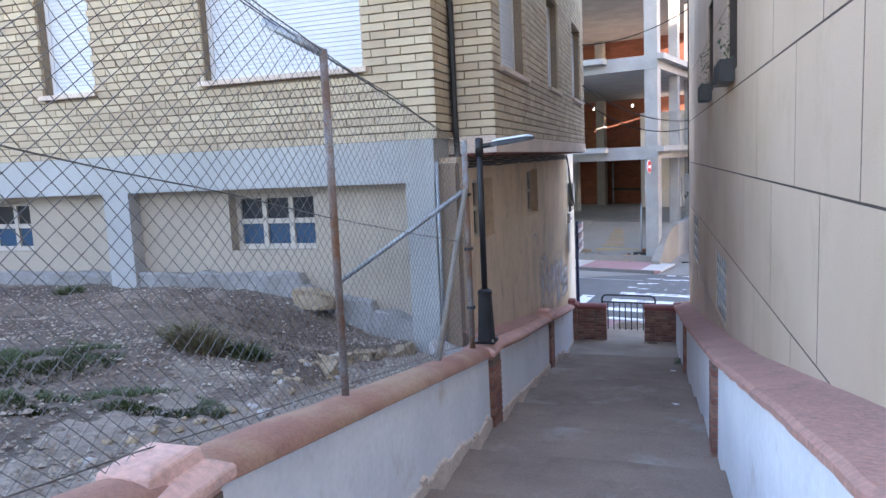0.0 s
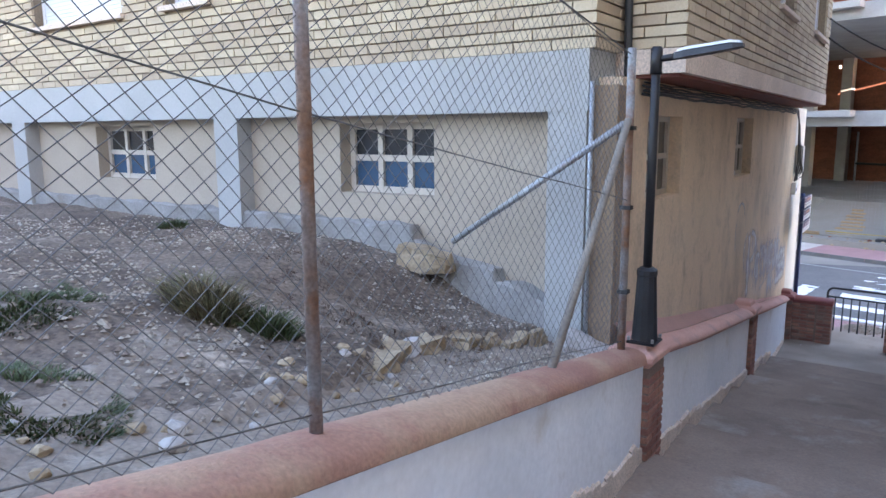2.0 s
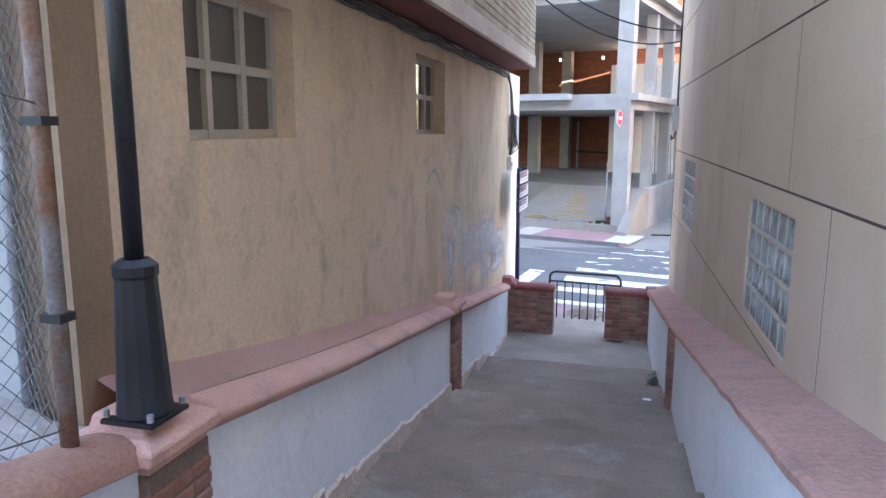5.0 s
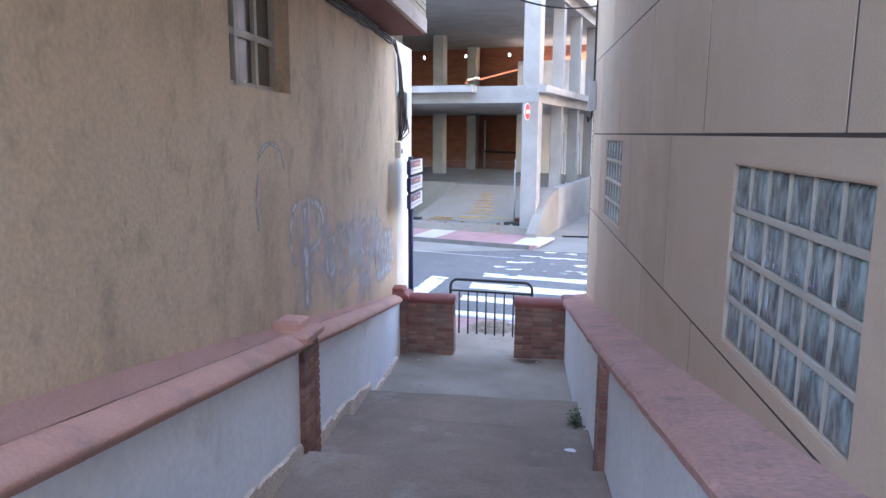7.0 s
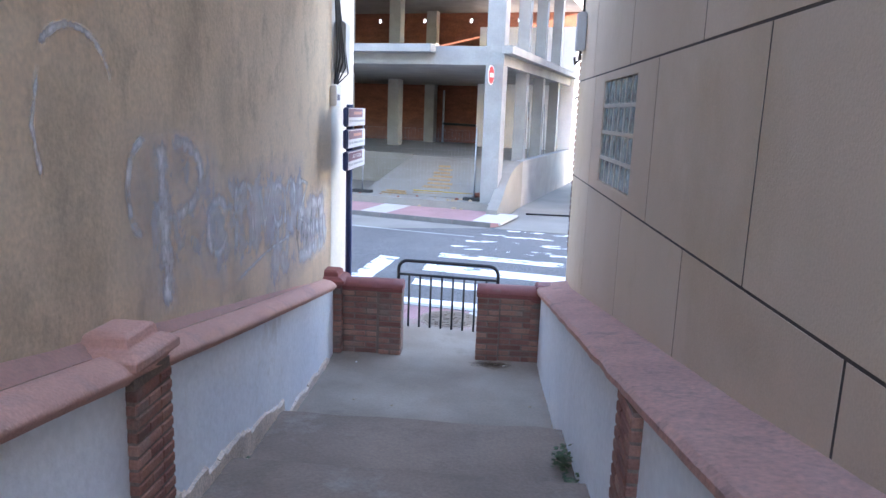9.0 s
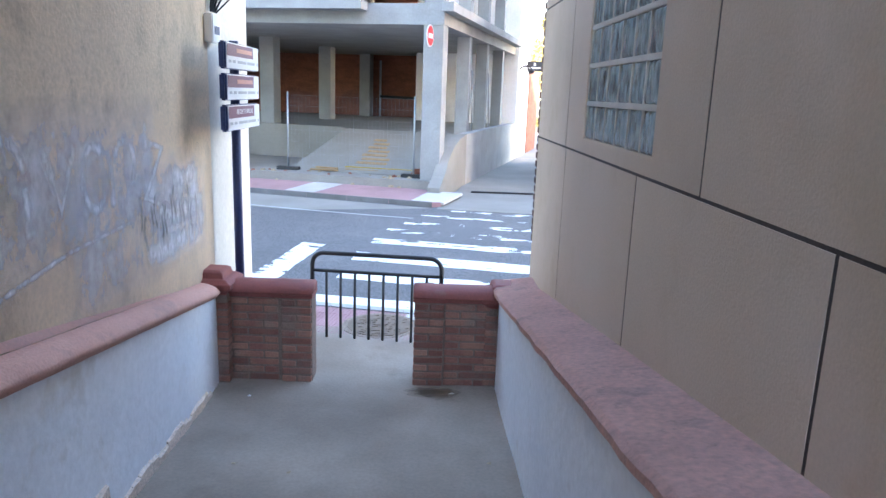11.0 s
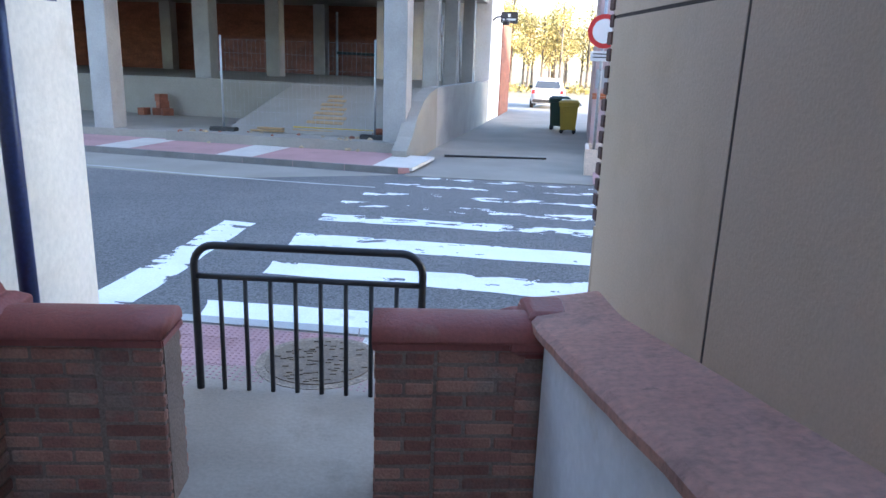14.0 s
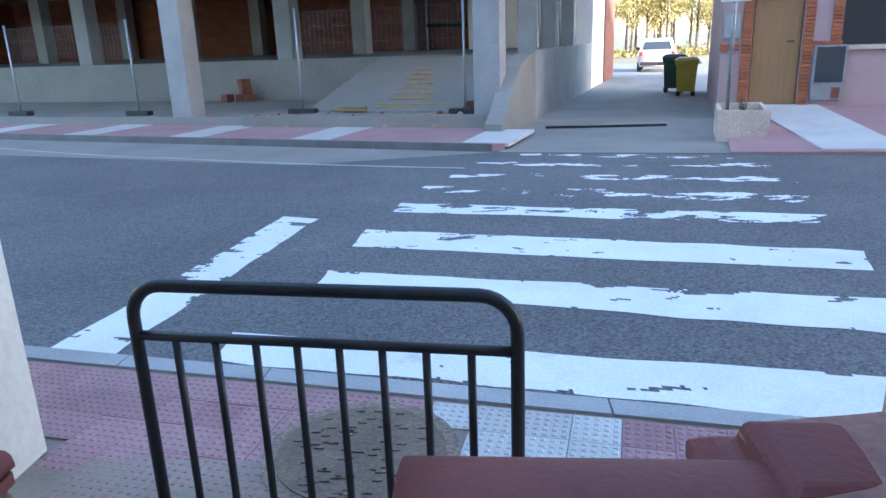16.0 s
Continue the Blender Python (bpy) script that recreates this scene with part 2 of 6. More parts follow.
    "leaf": surf("weed_leaf", (0.045, 0.075, 0.028), (0.085, 0.105, 0.045), 8, 0.7, 0.0, vary=0.35, island=True),
    "dry_leaf": surf("dry_stalk", (0.20, 0.165, 0.10), (0.115, 0.115, 0.06), 6, 0.8, 0.0, vary=0.4, island=True),
    "tree_leaf": surf("autumn_leaf", (0.46, 0.36, 0.12), (0.34, 0.29, 0.10), 0.5, 0.8, 0.0, vary=0.35, island=True),
    "bark": surf("bark", (0.16, 0.13, 0.10), (0.10, 0.08, 0.06), 4, 0.95, 0.5, 20),
    "timber": surf("raw_timber", (0.40, 0.27, 0.14), (0.32, 0.21, 0.11), 5, 0.8, 0.2, speck=0.15),
    "brown_brick": surf("dark_brown_brick", (0.10, 0.055, 0.045), (0.13, 0.07, 0.055), 5, 0.8, 0.2, vary=0.15),
    "iron": surf("cast_iron", (0.21, 0.155, 0.11), (0.16, 0.118, 0.085), 5, 0.85, 0.5, 60, metal=0.0, speck=0.3),
    "manhole_bed": surf("manhole_stone", (0.30, 0.235, 0.175), (0.21, 0.16, 0.12), 7, 0.9, 0.8, 50, speck=0.4),
    "paper": surf("white_litter", (0.75, 0.75, 0.76), (0.7, 0.7, 0.7), 9, 0.6, 0.1),
    "glass_dark": window_glass("dark_pane", (0.03, 0.035, 0.04), 0.12),
    "glass_blue": window_glass("blue_pane", (0.035, 0.085, 0.15), 0.2),
    "mirror_glass": window_glass("screen_glass", (0.05, 0.06, 0.07), 0.05),
    "glass_pale": window_glass("curtained_pane", (0.13, 0.12, 0.105), 0.12),
}


# ---- mesh helpers ----
def link(name, bm, mat, parent=None, label="", smooth=False):
    me = bpy.data.meshes.new(name)
    bmesh.ops.recalc_face_normals(bm, faces=bm.faces)
    bm.to_mesh(me)
    bm.free()
    me.materials.append(mat)
    if smooth:
        for p in me.polygons:
            p.use_smooth = True
    ob = new(name, me)
    ob.parent = parent
    if label:
        ob["label"] = label
    return ob


def part(name, bm, material, parent, label="", smooth=False):
    return link(name, bm, M[material], parent, label, smooth)


def empty(name, label, category, group="", kind="", at=None):
    ob = new(name)
    if at is not None:
        ob.matrix_world = at
    return tagged(ob, label, category, group, kind)


def structure(name, bm, material, label="", smooth=False):
    return tagged(link(name, bm, M[material], None, "", smooth), label, "", "", "structure")


def hexa(bm, low, high):
    """A solid between two polygons of the same count."""
    a = [bm.verts.new(p) for p in low]
    b = [bm.verts.new(p) for p in high]
    n = len(a)
    bm.faces.new(a[::-1]), bm.faces.new(b)
    for i in range(n):
        bm.faces.new((a[i], a[(i + 1) % n], b[(i + 1) % n], b[i]))
    return bm


def box(x0, x1, y0, y1, z0, z1, bm=None, bevel=0.0):
    bm = bm or bmesh.new()
    before = set(bm.edges)
    hexa(bm, [(x0, y0, z0), (x1, y0, z0), (x1, y1, z0), (x0, y1, z0)], [(x0, y0, z1), (x1, y0, z1), (x1, y1, z1), (x0, y1, z1)])
    if bevel:
        bmesh.ops.bevel(bm, geom=[e for e in bm.edges if e not in before], offset=bevel, segments=2, affect="EDGES")
    return bm


def prism(poly, z0, z1, bm=None):
    bm = bm or bmesh.new()
    return hexa(bm, [(x, y, z0) for x, y in poly], [(x, y, z1) for x, y in poly])


def tube(points, r, bm=None, n=8, r_end=None):
    """A round bar along points, mitred at the bends."""
    bm = bm or bmesh.new()
    pts = [Vector(p) for p in points]
    rings, side = [], None
    for i, p in enumerate(pts):
        d = (pts[min(i + 1, len(pts) - 1)] - pts[max(i - 1, 0)]).normalized()
        if side is None:
            side = d.cross(Vector((0, 0, 1)) if abs(d.z) < 0.95 else Vector((1, 0, 0)))
        side = (side - d * side.dot(d)).normalized()
        up = side.cross(d)
        rr = r if r_end is None else r + (r_end - r) * i / (len(pts) - 1)
        rings.append([bm.verts.new(p + (side * math.cos(a) + up * math.sin(a)) * rr) for a in (2 * math.pi * k / n for k in range(n))])
    for a, b in zip(rings, rings[1:]):
        for k in range(n):
            bm.faces.new((a[k], a[(k + 1) % n], b[(k + 1) % n], b[k]))
    bm.faces.new(rings[0][::-1]), bm.faces.new(rings[-1])
    return bm


def loft(sections, bm=None, close=True):
    """A skin through sections, each a closed ring of the same count."""
    bm = bm or bmesh.new()
    rings = [[bm.verts.new(p) for p in s] for s in sections]
    n = len(rings[0])
    for a, b in zip(rings, rings[1:]):
        for k in range(n):
            bm.faces.new((a[k], a[(k + 1) % n], b[(k + 1) % n], b[k]))
    if close:
        bm.faces.new(rings[0][::-1]), bm.faces.new(rings[-1])
    return bm


def rough_up(bm, amount, scale=3.0, cuts=0):
    if cuts:
        bmesh.ops.subdivide_edges(bm, edges=bm.edges[:], cuts=cuts, use_grid_fill=True)
    for v in bm.verts:
        v.co += noise.noise_vector(v.co * scale) * amount
    return bm


def between(y, table):
    for (y0, z0), (y1, z1) in zip(table, table[1:]):
        if y <= y1 or (y1, z1) == table[-1]:
            return z0 + (z1 - z0) * (y - y0) / (y1 - y0)


# ---- plan ----
STEP0, TREAD, RISE = 13.4, 1.15, 0.207


def xl(y):  # inner face of the parapet beside the lot and the ochre wall
    return -1.5 - 0.045 * (y - 3)


def zl(y):  # its coping
    return between(y, [(-4, 4.25), (2.64, 3.0), (6.2, 2.33), (8.1, 1.97), (10.56, 1.57), (12.8, 1.19), (15.6, 0.73)])


def xr(y):  # inner face of the parapet beside the panelled building
    return 0.24 - 0.025 * (y - 11.3)


def zr(y):
    return between(y, [(-4, 4.45), (2.9, 3.08), (6, 2.41), (11, 1.52), (15.6, 0.80)])


def wl(y):  # ochre wall
    return -1.95 - 0.0245 * (y - 6.5)


def wr(y):  # panelled wall
    return 0.6 - 0.026 * (y - 9.5)


def tread_z(k):
    """The height of a step at its nosing."""
    return 0.30 + RISE * k

# ---- ground, road and pavements ----
bm = bmesh.new()
bm.faces.new([bm.verts.new(p) for p in ((-600, -600, -0.35), (600, -600, -0.35), (600, 700, -0.35), (-600, 700, -0.35))])
structure("ground", bm, "ground", "dry grassy ground reaching to the horizon")


def near_kerb(x):
    return 17.53 - 0.18 * x


def far_kerb(x):
    return 25.05 - 0.306 * x if x < 0 else 25.0 - 0.2 * x


road = prism([(-45, near_kerb(-45) - 1), (45, near_kerb(45) - 6), (45, far_kerb(45) + 3), (6, far_kerb(6) + 0.3), (0, far_kerb(0) + 0.3), (-45, far_kerb(-45) + 0.3)], -0.34, -0.10)
structure("road", road, "asphalt", "worn grey asphalt road with a painted zebra crossing")
structure("pavement_near", prism([(-2.7, 15.2), (0.9, 15.2), (30, 9.0), (30, near_kerb(30)), (-25, near_kerb(-25)), (-25, 17.5), (-2.7, 16.6)], -0.34, -0.012), "landing", "pale concrete pavement with pink paving")
far_pave = prism([(-0.55, far_kerb(-0.55)), (-0.3, 25.3), (-0.4, 27.4), (-30, 35.2), (-30, far_kerb(-30))], -0.34, 0.0)
structure("pavement_far", far_pave, "tile_pink", "pink paved pavement with pale bands beside the unfinished building")
structure("pavement_right", hexa(bmesh.new(), [(2.75, far_kerb(2.75) + 0.05, -0.34), (14, far_kerb(14) + 0.05, -0.34), (14, 27.2, -0.34), (3.9, 29.0, -0.34)], [(2.75, far_kerb(2.75) + 0.05, -0.07), (14, far_kerb(14) + 0.05, 0.03), (14, 27.2, 0.12), (3.9, 29.0, 0.11)]), "tile_pink", "pink and pale paved pavement before the mauve house")
side_dir = Vector((math.sin(radians(13)), math.cos(radians(13)), 0))
structure("side_street", hexa(bmesh.new(), [(-0.4, 25.0, -0.5), (3.2, 24.4, -0.5), (12.5, 62, -0.5), (5.5, 62, -0.5)], [(-0.4, 25.0, -0.085), (3.2, 24.4, -0.085), (12.5, 62, -0.34), (5.5, 62, -0.34)]), "concrete_floor", "pale concrete side street")

# ---- stairs ----
stairs = empty("stairs", "worn brown concrete steps with long treads", "stairs", kind="structure")
for k in range(14):
    y1 = STEP0 - TREAD * k
    y0 = y1 - TREAD
    z1, z0 = tread_z(k), tread_z(k) + 0.055
    bm = hexa(bmesh.new(), [(xl(y0) - 0.1, y0, z1 - 0.5), (xr(y0) + 0.1, y0, z1 - 0.5), (xr(y1) + 0.1, y1, z1 - 0.5), (xl(y1) - 0.1, y1, z1 - 0.5)],
              [(xl(y0) - 0.1, y0, z0), (xr(y0) + 0.1, y0, z0), (xr(y1) + 0.1, y1, z1), (xl(y1) - 0.1, y1, z1)])
    bmesh.ops.subdivide_edges(bm, edges=bm.edges[:], cuts=7, use_grid_fill=True)
    for v in bm.verts:
        near = math.exp(-((v.co.y - y1) / 0.05) ** 2)
        v.co.z += 0.012 * noise.noise(v.co * 2.5) - 0.012 * near * abs(noise.noise(v.co * 6))
        v.co.y += 0.025 * near * noise.noise(v.co * 4 + Vector((0, 0, k)))
    part("step", bm, "concrete_step", stairs)
bm = hexa(bmesh.new(), [(xl(13.3) - 0.1, 13.3, -0.4), (xr(13.3) + 0.1, 13.3, -0.4), (0.6, 17.0, -0.4), (-2.4, 17.0, -0.4)],
          [(xl(13.3) - 0.1, 13.3, 0.13), (xr(13.3) + 0.1, 13.3, 0.13), (0.6, 17.0, -0.004), (-2.4, 17.0, -0.004)])
for v in bm.verts:
    if v.co.y > 16 and v.co.z > -0.1:
        v.co.z = -0.008
bmesh.ops.subdivide_edges(bm, edges=bm.edges[:], cuts=9, use_grid_fill=True)
for v in bm.verts:
    if v.co.z > -0.1:
        v.co.z = max(-0.006, 0.13 * max(0, (15.2 - v.co.y) / 1.9)) + 0.004 * noise.noise(v.co * 3)
structure("landing", bm, "landing", "pale stained concrete landing at the foot of the steps")


# ---- parapets ----
def wall_strip(ys, inner, outer, low, high):
    """A sloping wall between two lines of the plan."""
    return loft([[(inner(y), y, low(y)), (outer(y), y, low(y)), (outer(y), y, high(y)), (inner(y), y, high(y))] for y in ys])


def steps(a, b, n):
    return [a + (b - a) * i / n for i in range(n + 1)]


def low_z(y):
    return 0.30 + 0.18 * (STEP0 - y) - 0.75


bm = wall_strip(steps(-3.5, 15.6, 60), xl, lambda y: xl(y) - 0.22, low_z, lambda y: zl(y) - (0.05 if y < 6.6 else 0.004))
for v in bm.verts:
    v.co.x += 0.012 * noise.noise(v.co * 1.7)
structure("wall_parapet_lot", bm, "white_wall", "low whitewashed parapet wall following the steps")
bm = wall_strip(steps(-3.5, 15.6, 60), xr, lambda y: xr(y) + 0.2, low_z, lambda y: zr(y) - 0.05)
for v in bm.verts:
    v.co.x += 0.010 * noise.noise(v.co * 1.7)
structure("wall_parapet_panels", bm, "white_wall", "low whitewashed parapet wall below the panelled building")


def coping_round(ys, w0, w1, thick=0.085):
    """A rounded coping over a parapet, uneven along its length."""
    rings = []
    for y in ys:
        x0, x1, z = w0(y), w1(y), zl(y)
        c, h = (x0 + x1) / 2, abs(x1 - x0) / 2
        ring = []
        for i in range(11):
            a = math.pi * i / 10
            wob = 1 + 0.07 * noise.noise((i * 0.7, y * 2.2, 3.0))
            ring.append((c + h * math.cos(a) * wob, y, z - 0.05 + thick * math.sin(a) ** 0.7 * wob))
        ring.append((x1 if x1 < x0 else x0, y, z - 0.055))
        ring.append((x0 if x1 < x0 else x1, y, z - 0.055))
        rings.append(ring)
    return loft(rings)


bm = bmesh.new()
for i in range(150):
    y = 1.0 + 14.3 * i / 150
    h = 0.05 + 0.10 * abs(noise.noise((y * 1.9, 0, 2))) + 0.04 * noise.noise((y * 11, 0, 5))
    z = 0.30 + 0.18 * (STEP0 - y) if y < STEP0 else 0.13 * max(0, (15.2 - y) / 1.9)
    hexa(bm, [(xl(y) - 0.02, y, z - 0.25), (xl(y) + 0.022, y, z - 0.25), (xl(y) + 0.022, y + 0.096, z - 0.25), (xl(y) - 0.02, y + 0.096, z - 0.25)],
         [(xl(y) - 0.02, y, z + h), (xl(y) + 0.016, y, z + h - 0.02), (xl(y) + 0.016, y + 0.096, z + h - 0.02), (xl(y) - 0.02, y + 0.096, z + h)])
structure("plaster_foot", rough_up(bm, 0.012, 9), "slab_edge", "ragged crumbling plaster at the foot of the white parapet")
structure("coping_lot", coping_round(steps(-3.5, 6.42, 80), lambda y: xl(y) + 0.035, lambda y: xl(y) - 0.25), "roll", "rounded terracotta-coloured coping on the parapet", True)

def coping_splayed(ys):
    """A coping with a drip lip, a rounded splay and a flat back, uneven along its length."""
    rings = []
    for y in ys:
        ring = []
        for dx, dz in ((0.045, 0.0), (0.055, 0.012), (0.05, 0.028), (0.03, 0.05), (0.0, 0.068), (-0.04, 0.08), (-0.085, 0.086), (-0.105, 0.08), (-0.11, 0.0), (-0.11, -0.03), (0.02, -0.03)):
            wob = 0.006 * noise.noise((dx * 9, y * 2.2, 3.0)) + 0.003 * noise.noise((dx * 30, y * 9, 8.0))
            ring.append((xl(y) + dx + wob, y, zl(y) + dz + wob))
        rings.append(ring)
    return loft(rings)


structure("coping_ochre", coping_splayed(steps(6.7, 15.5, 120)), "pink", "splayed pink cement coping on the parapet", True)
bm = bmesh.new()
rows = []
for y in steps(6.5, 15.93, 90):
    a, b = xl(y) - 0.118 + 0.006 * noise.noise((y * 5, 0, 4)), wl(y) - 0.03
    lift = 0.11 - 0.008 * (y - 6.5)
    rows.append([bm.verts.new((a + (b - a) * s, y, zl(y) + 0.078 + lift * s + 0.006 * noise.noise((s * 3, y * 3, 0)))) for s in (0, 0.25, 0.5, 0.75, 1)])
for r0, r1 in zip(rows, rows[1:]):
    for i in range(4):
        bm.faces.new((r0[i], r0[i + 1], r1[i + 1], r1[i]))
bmesh.ops.solidify(bm, geom=bm.faces[:], thickness=0.08)
structure("ledge_ochre", bm, "pink_lightened", "sloping pink cement ledge below the ochre wall")
bm = bmesh.new()
rows = []
for y in steps(-3.5, 15.92, 160):
    a, b = xr(y) - 0.045, wr(y) + 0.03
    row = []
    for s, dz in ((0, -0.03), (0, 0.0), (0.06, 0.02), (0.3, 0.03), (0.55, 0.04), (0.8, 0.05), (1, 0.06)):
        j = noise.noise((s * 4, y * 4, 7.0))
        row.append(bm.verts.new((a + (b - a) * s + (0.006 * j if s < 0.1 else 0), y, zr(min(y, 15.6)) + dz + 0.006 * j)))
    rows.append(row)
for r0, r1 in zip(rows, rows[1:]):
    for i in range(6):
        bm.faces.new((r0[i], r0[i + 1], r1[i + 1], r1[i]))
bmesh.ops.solidify(bm, geom=bm.faces[:], thickness=0.05)
structure("ledge_panels", bm, "pink_r", "broad rough pink cement ledge below the panelled wall")

# ---- ochre house: ground floor along the steps ----

def holed_wall(name, at, length, z0, z1, thick, holes, material, label):
    """A wall along local x at the pose, thick towards local +y, with openings (x0, x1, z0, z1) right through it."""
    bm = bmesh.new()
    xs = sorted({0.0, length, *[h[0] for h in holes], *[h[1] for h in holes]})
    for a, b in zip(xs, xs[1:]):
        cut = sorted((h[2], h[3]) for h in holes if h[0] <= a + 1e-6 and h[1] >= b - 1e-6)
        low = z0
        for c, d in cut:
            if c > low + 1e-4:
                box(a, b, 0, thick, low, c, bm)
            low = d
        if low < z1 - 1e-4:
            box(a, b, 0, thick, low, z1, bm)
    bmesh.ops.remove_doubles(bm, verts=bm.verts, dist=1e-5)
    ob = structure(name, bm, material, label)
    ob.matrix_world = at
    return ob


def along(p, q):
    """The pose at p whose x runs to q."""
    return pose(p[0], p[1], 0, 0, 0, math.degrees(math.atan2(q[1] - p[1], q[0] - p[0])))


def paned_window(name, at, w, h, cols, rows, depth, label, panes, bar=0.045):
    """A window whose outer face lies at local y = depth, sill at local z = 0, with glazing bars."""
    ob = empty(name, label, "window", kind="structure", at=at)
    bm = bmesh.new()
    for i in range(cols + 1):
        x = i * (w - bar) / cols
        box(x, x + bar, depth, depth + 0.06, 0, h, bm)
    part("upright_bars", bm, "frame_white", ob)
    bm = bmesh.new()
    for i in range(rows + 1):
        z = i * (h - bar) / rows
        box(0, w, depth + 0.004, depth + 0.056, z, z + bar, bm)
    part("cross_bars", bm, "frame_white", ob)
    for r in range(rows):
        for c in range(cols):
            x, z = c * (w - bar) / cols + bar * 0.9, r * (h - bar) / rows + bar * 0.9
            part("pane", box(x, x + (w - bar) / cols - bar * 0.8, depth + 0.03, depth + 0.036, z, z + (h - bar) / rows - bar * 0.8), panes[r % len(panes)], ob)
    return ob


# ---- ochre house ----
# ground-floor wall along the steps, seen from +x: local x runs down the steps towards -y so that +y points into the house
o_far, o_near = (wl(15.93), 15.93), (wl(6.55), 6.55)
OL = math.dist(o_far, o_near)
at_o = along(o_near, o_far)


def oy(y):
    return (y - 6.55) * OL / (15.93 - 6.55)


SW = [(oy(7.15), oy(8.15), 3.24, 3.91), (oy(10.55), oy(11.62), 3.23, 3.93)]
wall = holed_wall("wall_ochre", at_o, OL, 0.0, 4.16, 0.3, SW, "ochre", "stained ochre rendered wall with faded graffiti")
for a, b, c, d in SW:
    w = paned_window("window_ochre", at_o @ pose(a, 0, c), b - a, d - c, 3, 2, 0.11, "small white six-pane window set in the ochre wall", ["glass_pale"])
structure("wall_ochre_end", prism([(wl(15.93) - 0.002, 15.93), (wl(15.93) - 0.0, 17.05), (-6.0, 17.6), (-6.0, 17.3), (-2.6, 16.8), (-2.6, 15.93)], 0.0, 4.16), "end_render", "pale rendered end of the ochre house")
structure("pilaster_brown", prism([(-2.16, 6.44), (-1.93, 6.42), (-1.95, 6.56), (-1.96, 6.8), (-2.16, 6.8)], 1.6, 4.10), "brown_render", "brown rendered corner pilaster")
# front towards the lot
FX = -12.0
FW = [(-8.5, -7.35, 3.26, 3.87), (-4.55, -3.52, 3.26, 3.87)]
at_f = pose(FX, 6.55, 0)
holed_wall("wall_front_low", at_f, -2.4 - FX, 1.6, 3.95, 0.3, [(a - FX, b - FX, c, d) for a, b, c, d in FW], "cream", "cream rendered wall with recessed panels")
for a, b, c, d in FW:
    paned_window("window_front", pose(a, 6.55, c), b - a, d - c, 3, 2, 0.14, "basement window with six blue and dark panes", ["glass_blue", "glass_dark"], 0.055)
structure("beam_front", box(FX, -2.12, 6.37, 6.85, 3.93, 4.34), "grey_band", "grey painted concrete band across the front")
for i, (a, b) in enumerate(((-6.06, -5.72), (-10.2, -9.86), (-2.42, -2.13))):
    structure("pilaster_%d" % (i + 1), box(a, b, 6.375, 6.6, 1.6, 3.935), "grey_band", "grey painted pilaster below the band")
bm = loft([[(x, 6.40, 1.6), (x, 6.56, 1.6), (x, 6.56, z), (x, 6.42, z), (x, 6.40, z - 0.02)] for x, z in [(FX + 0.15 * i, 3.03 + 0.015 * noise.noise((i * 0.4, 0, 0))) for i in range(56)] + [(-3.68, 3.02), (-3.64, 2.90), (-3.4, 2.84), (-3.30, 2.80), (-2.88, 2.76), (-2.84, 2.66), (-2.6, 2.62), (-2.42, 2.55), (-2.16, 2.52)]])
bmesh.ops.subdivide_edges(bm, edges=bm.edges[:], cuts=2, use_grid_fill=True)
structure("plinth_front", rough_up(bm, 0.035, 5.0), "cement", "rough grey cement plinth, broken away towards the steps")
# upper floors: brick skins over a mortar core
UPW = [(-9.4, -7.5, 5.07, 6.35), (-6.74, -6.04, 5.07, 6.35), (-4.6, -2.8, 5.07, 6.35)]
holed_wall("wall_front_upper", pose(FX, 6.41, 0), -2.115 - FX, 4.34, 8.3, 0.3, [(a - FX, b - FX, c, d) for a, b, c, d in UPW], "joint_cream", "cream brick upper wall with dark recessed joints")
structure("wall_return", box(-2.4, -2.115, 6.71, 6.93, 4.34, 8.3), "joint_cream", "cream brick return beside the drainpipe")
SX0, SX1, SY0, SY1 = -1.655, -1.74, 6.92, 15.55
at_s = along((SX0 - 0.012, SY0 + 0.01), (SX1 - 0.012, SY1))
SL = SY1 - SY0
SIDEW = [(0.35, 1.75, 5.08, 6.5), (3.6, 4.75, 5.15, 6.5), (6.6, 8.0, 5.2, 6.6)]
holed_wall("wall_side_upper", at_s, SL, 4.36, 8.3, 0.25, SIDEW, "joint_cream", "cream brick wall of the overhanging upper floor")
structure("wall_bay_front", box(-2.4, SX0 - 0.02, SY0 + 0.012, SY0 + 0.25, 4.36, 8.3), "joint_cream", "cream brick front of the overhang")
structure("wall_bay_end", box(-2.6, SX1 - 0.02, SY1 - 0.25, SY1 - 0.01, 4.36, 8.3), "joint_cream", "cream brick end of the overhang")
structure("overhang_slab", hexa(bmesh.new(), [(-2.6, SY0 - 0.05, 4.19), (SX0 + 0.03, SY0 - 0.05, 4.19), (SX1 + 0.03, SY1 + 0.03, 4.19), (-2.6, SY1 + 0.03, 4.19)],
          [(-2.6, SY0 - 0.05, 4.36), (SX0 + 0.03, SY0 - 0.05, 4.36), (SX1 + 0.03, SY1 + 0.03, 4.36), (-2.6, SY1 + 0.03, 4.36)]), "slab_edge", "pale painted slab edge under the overhang")
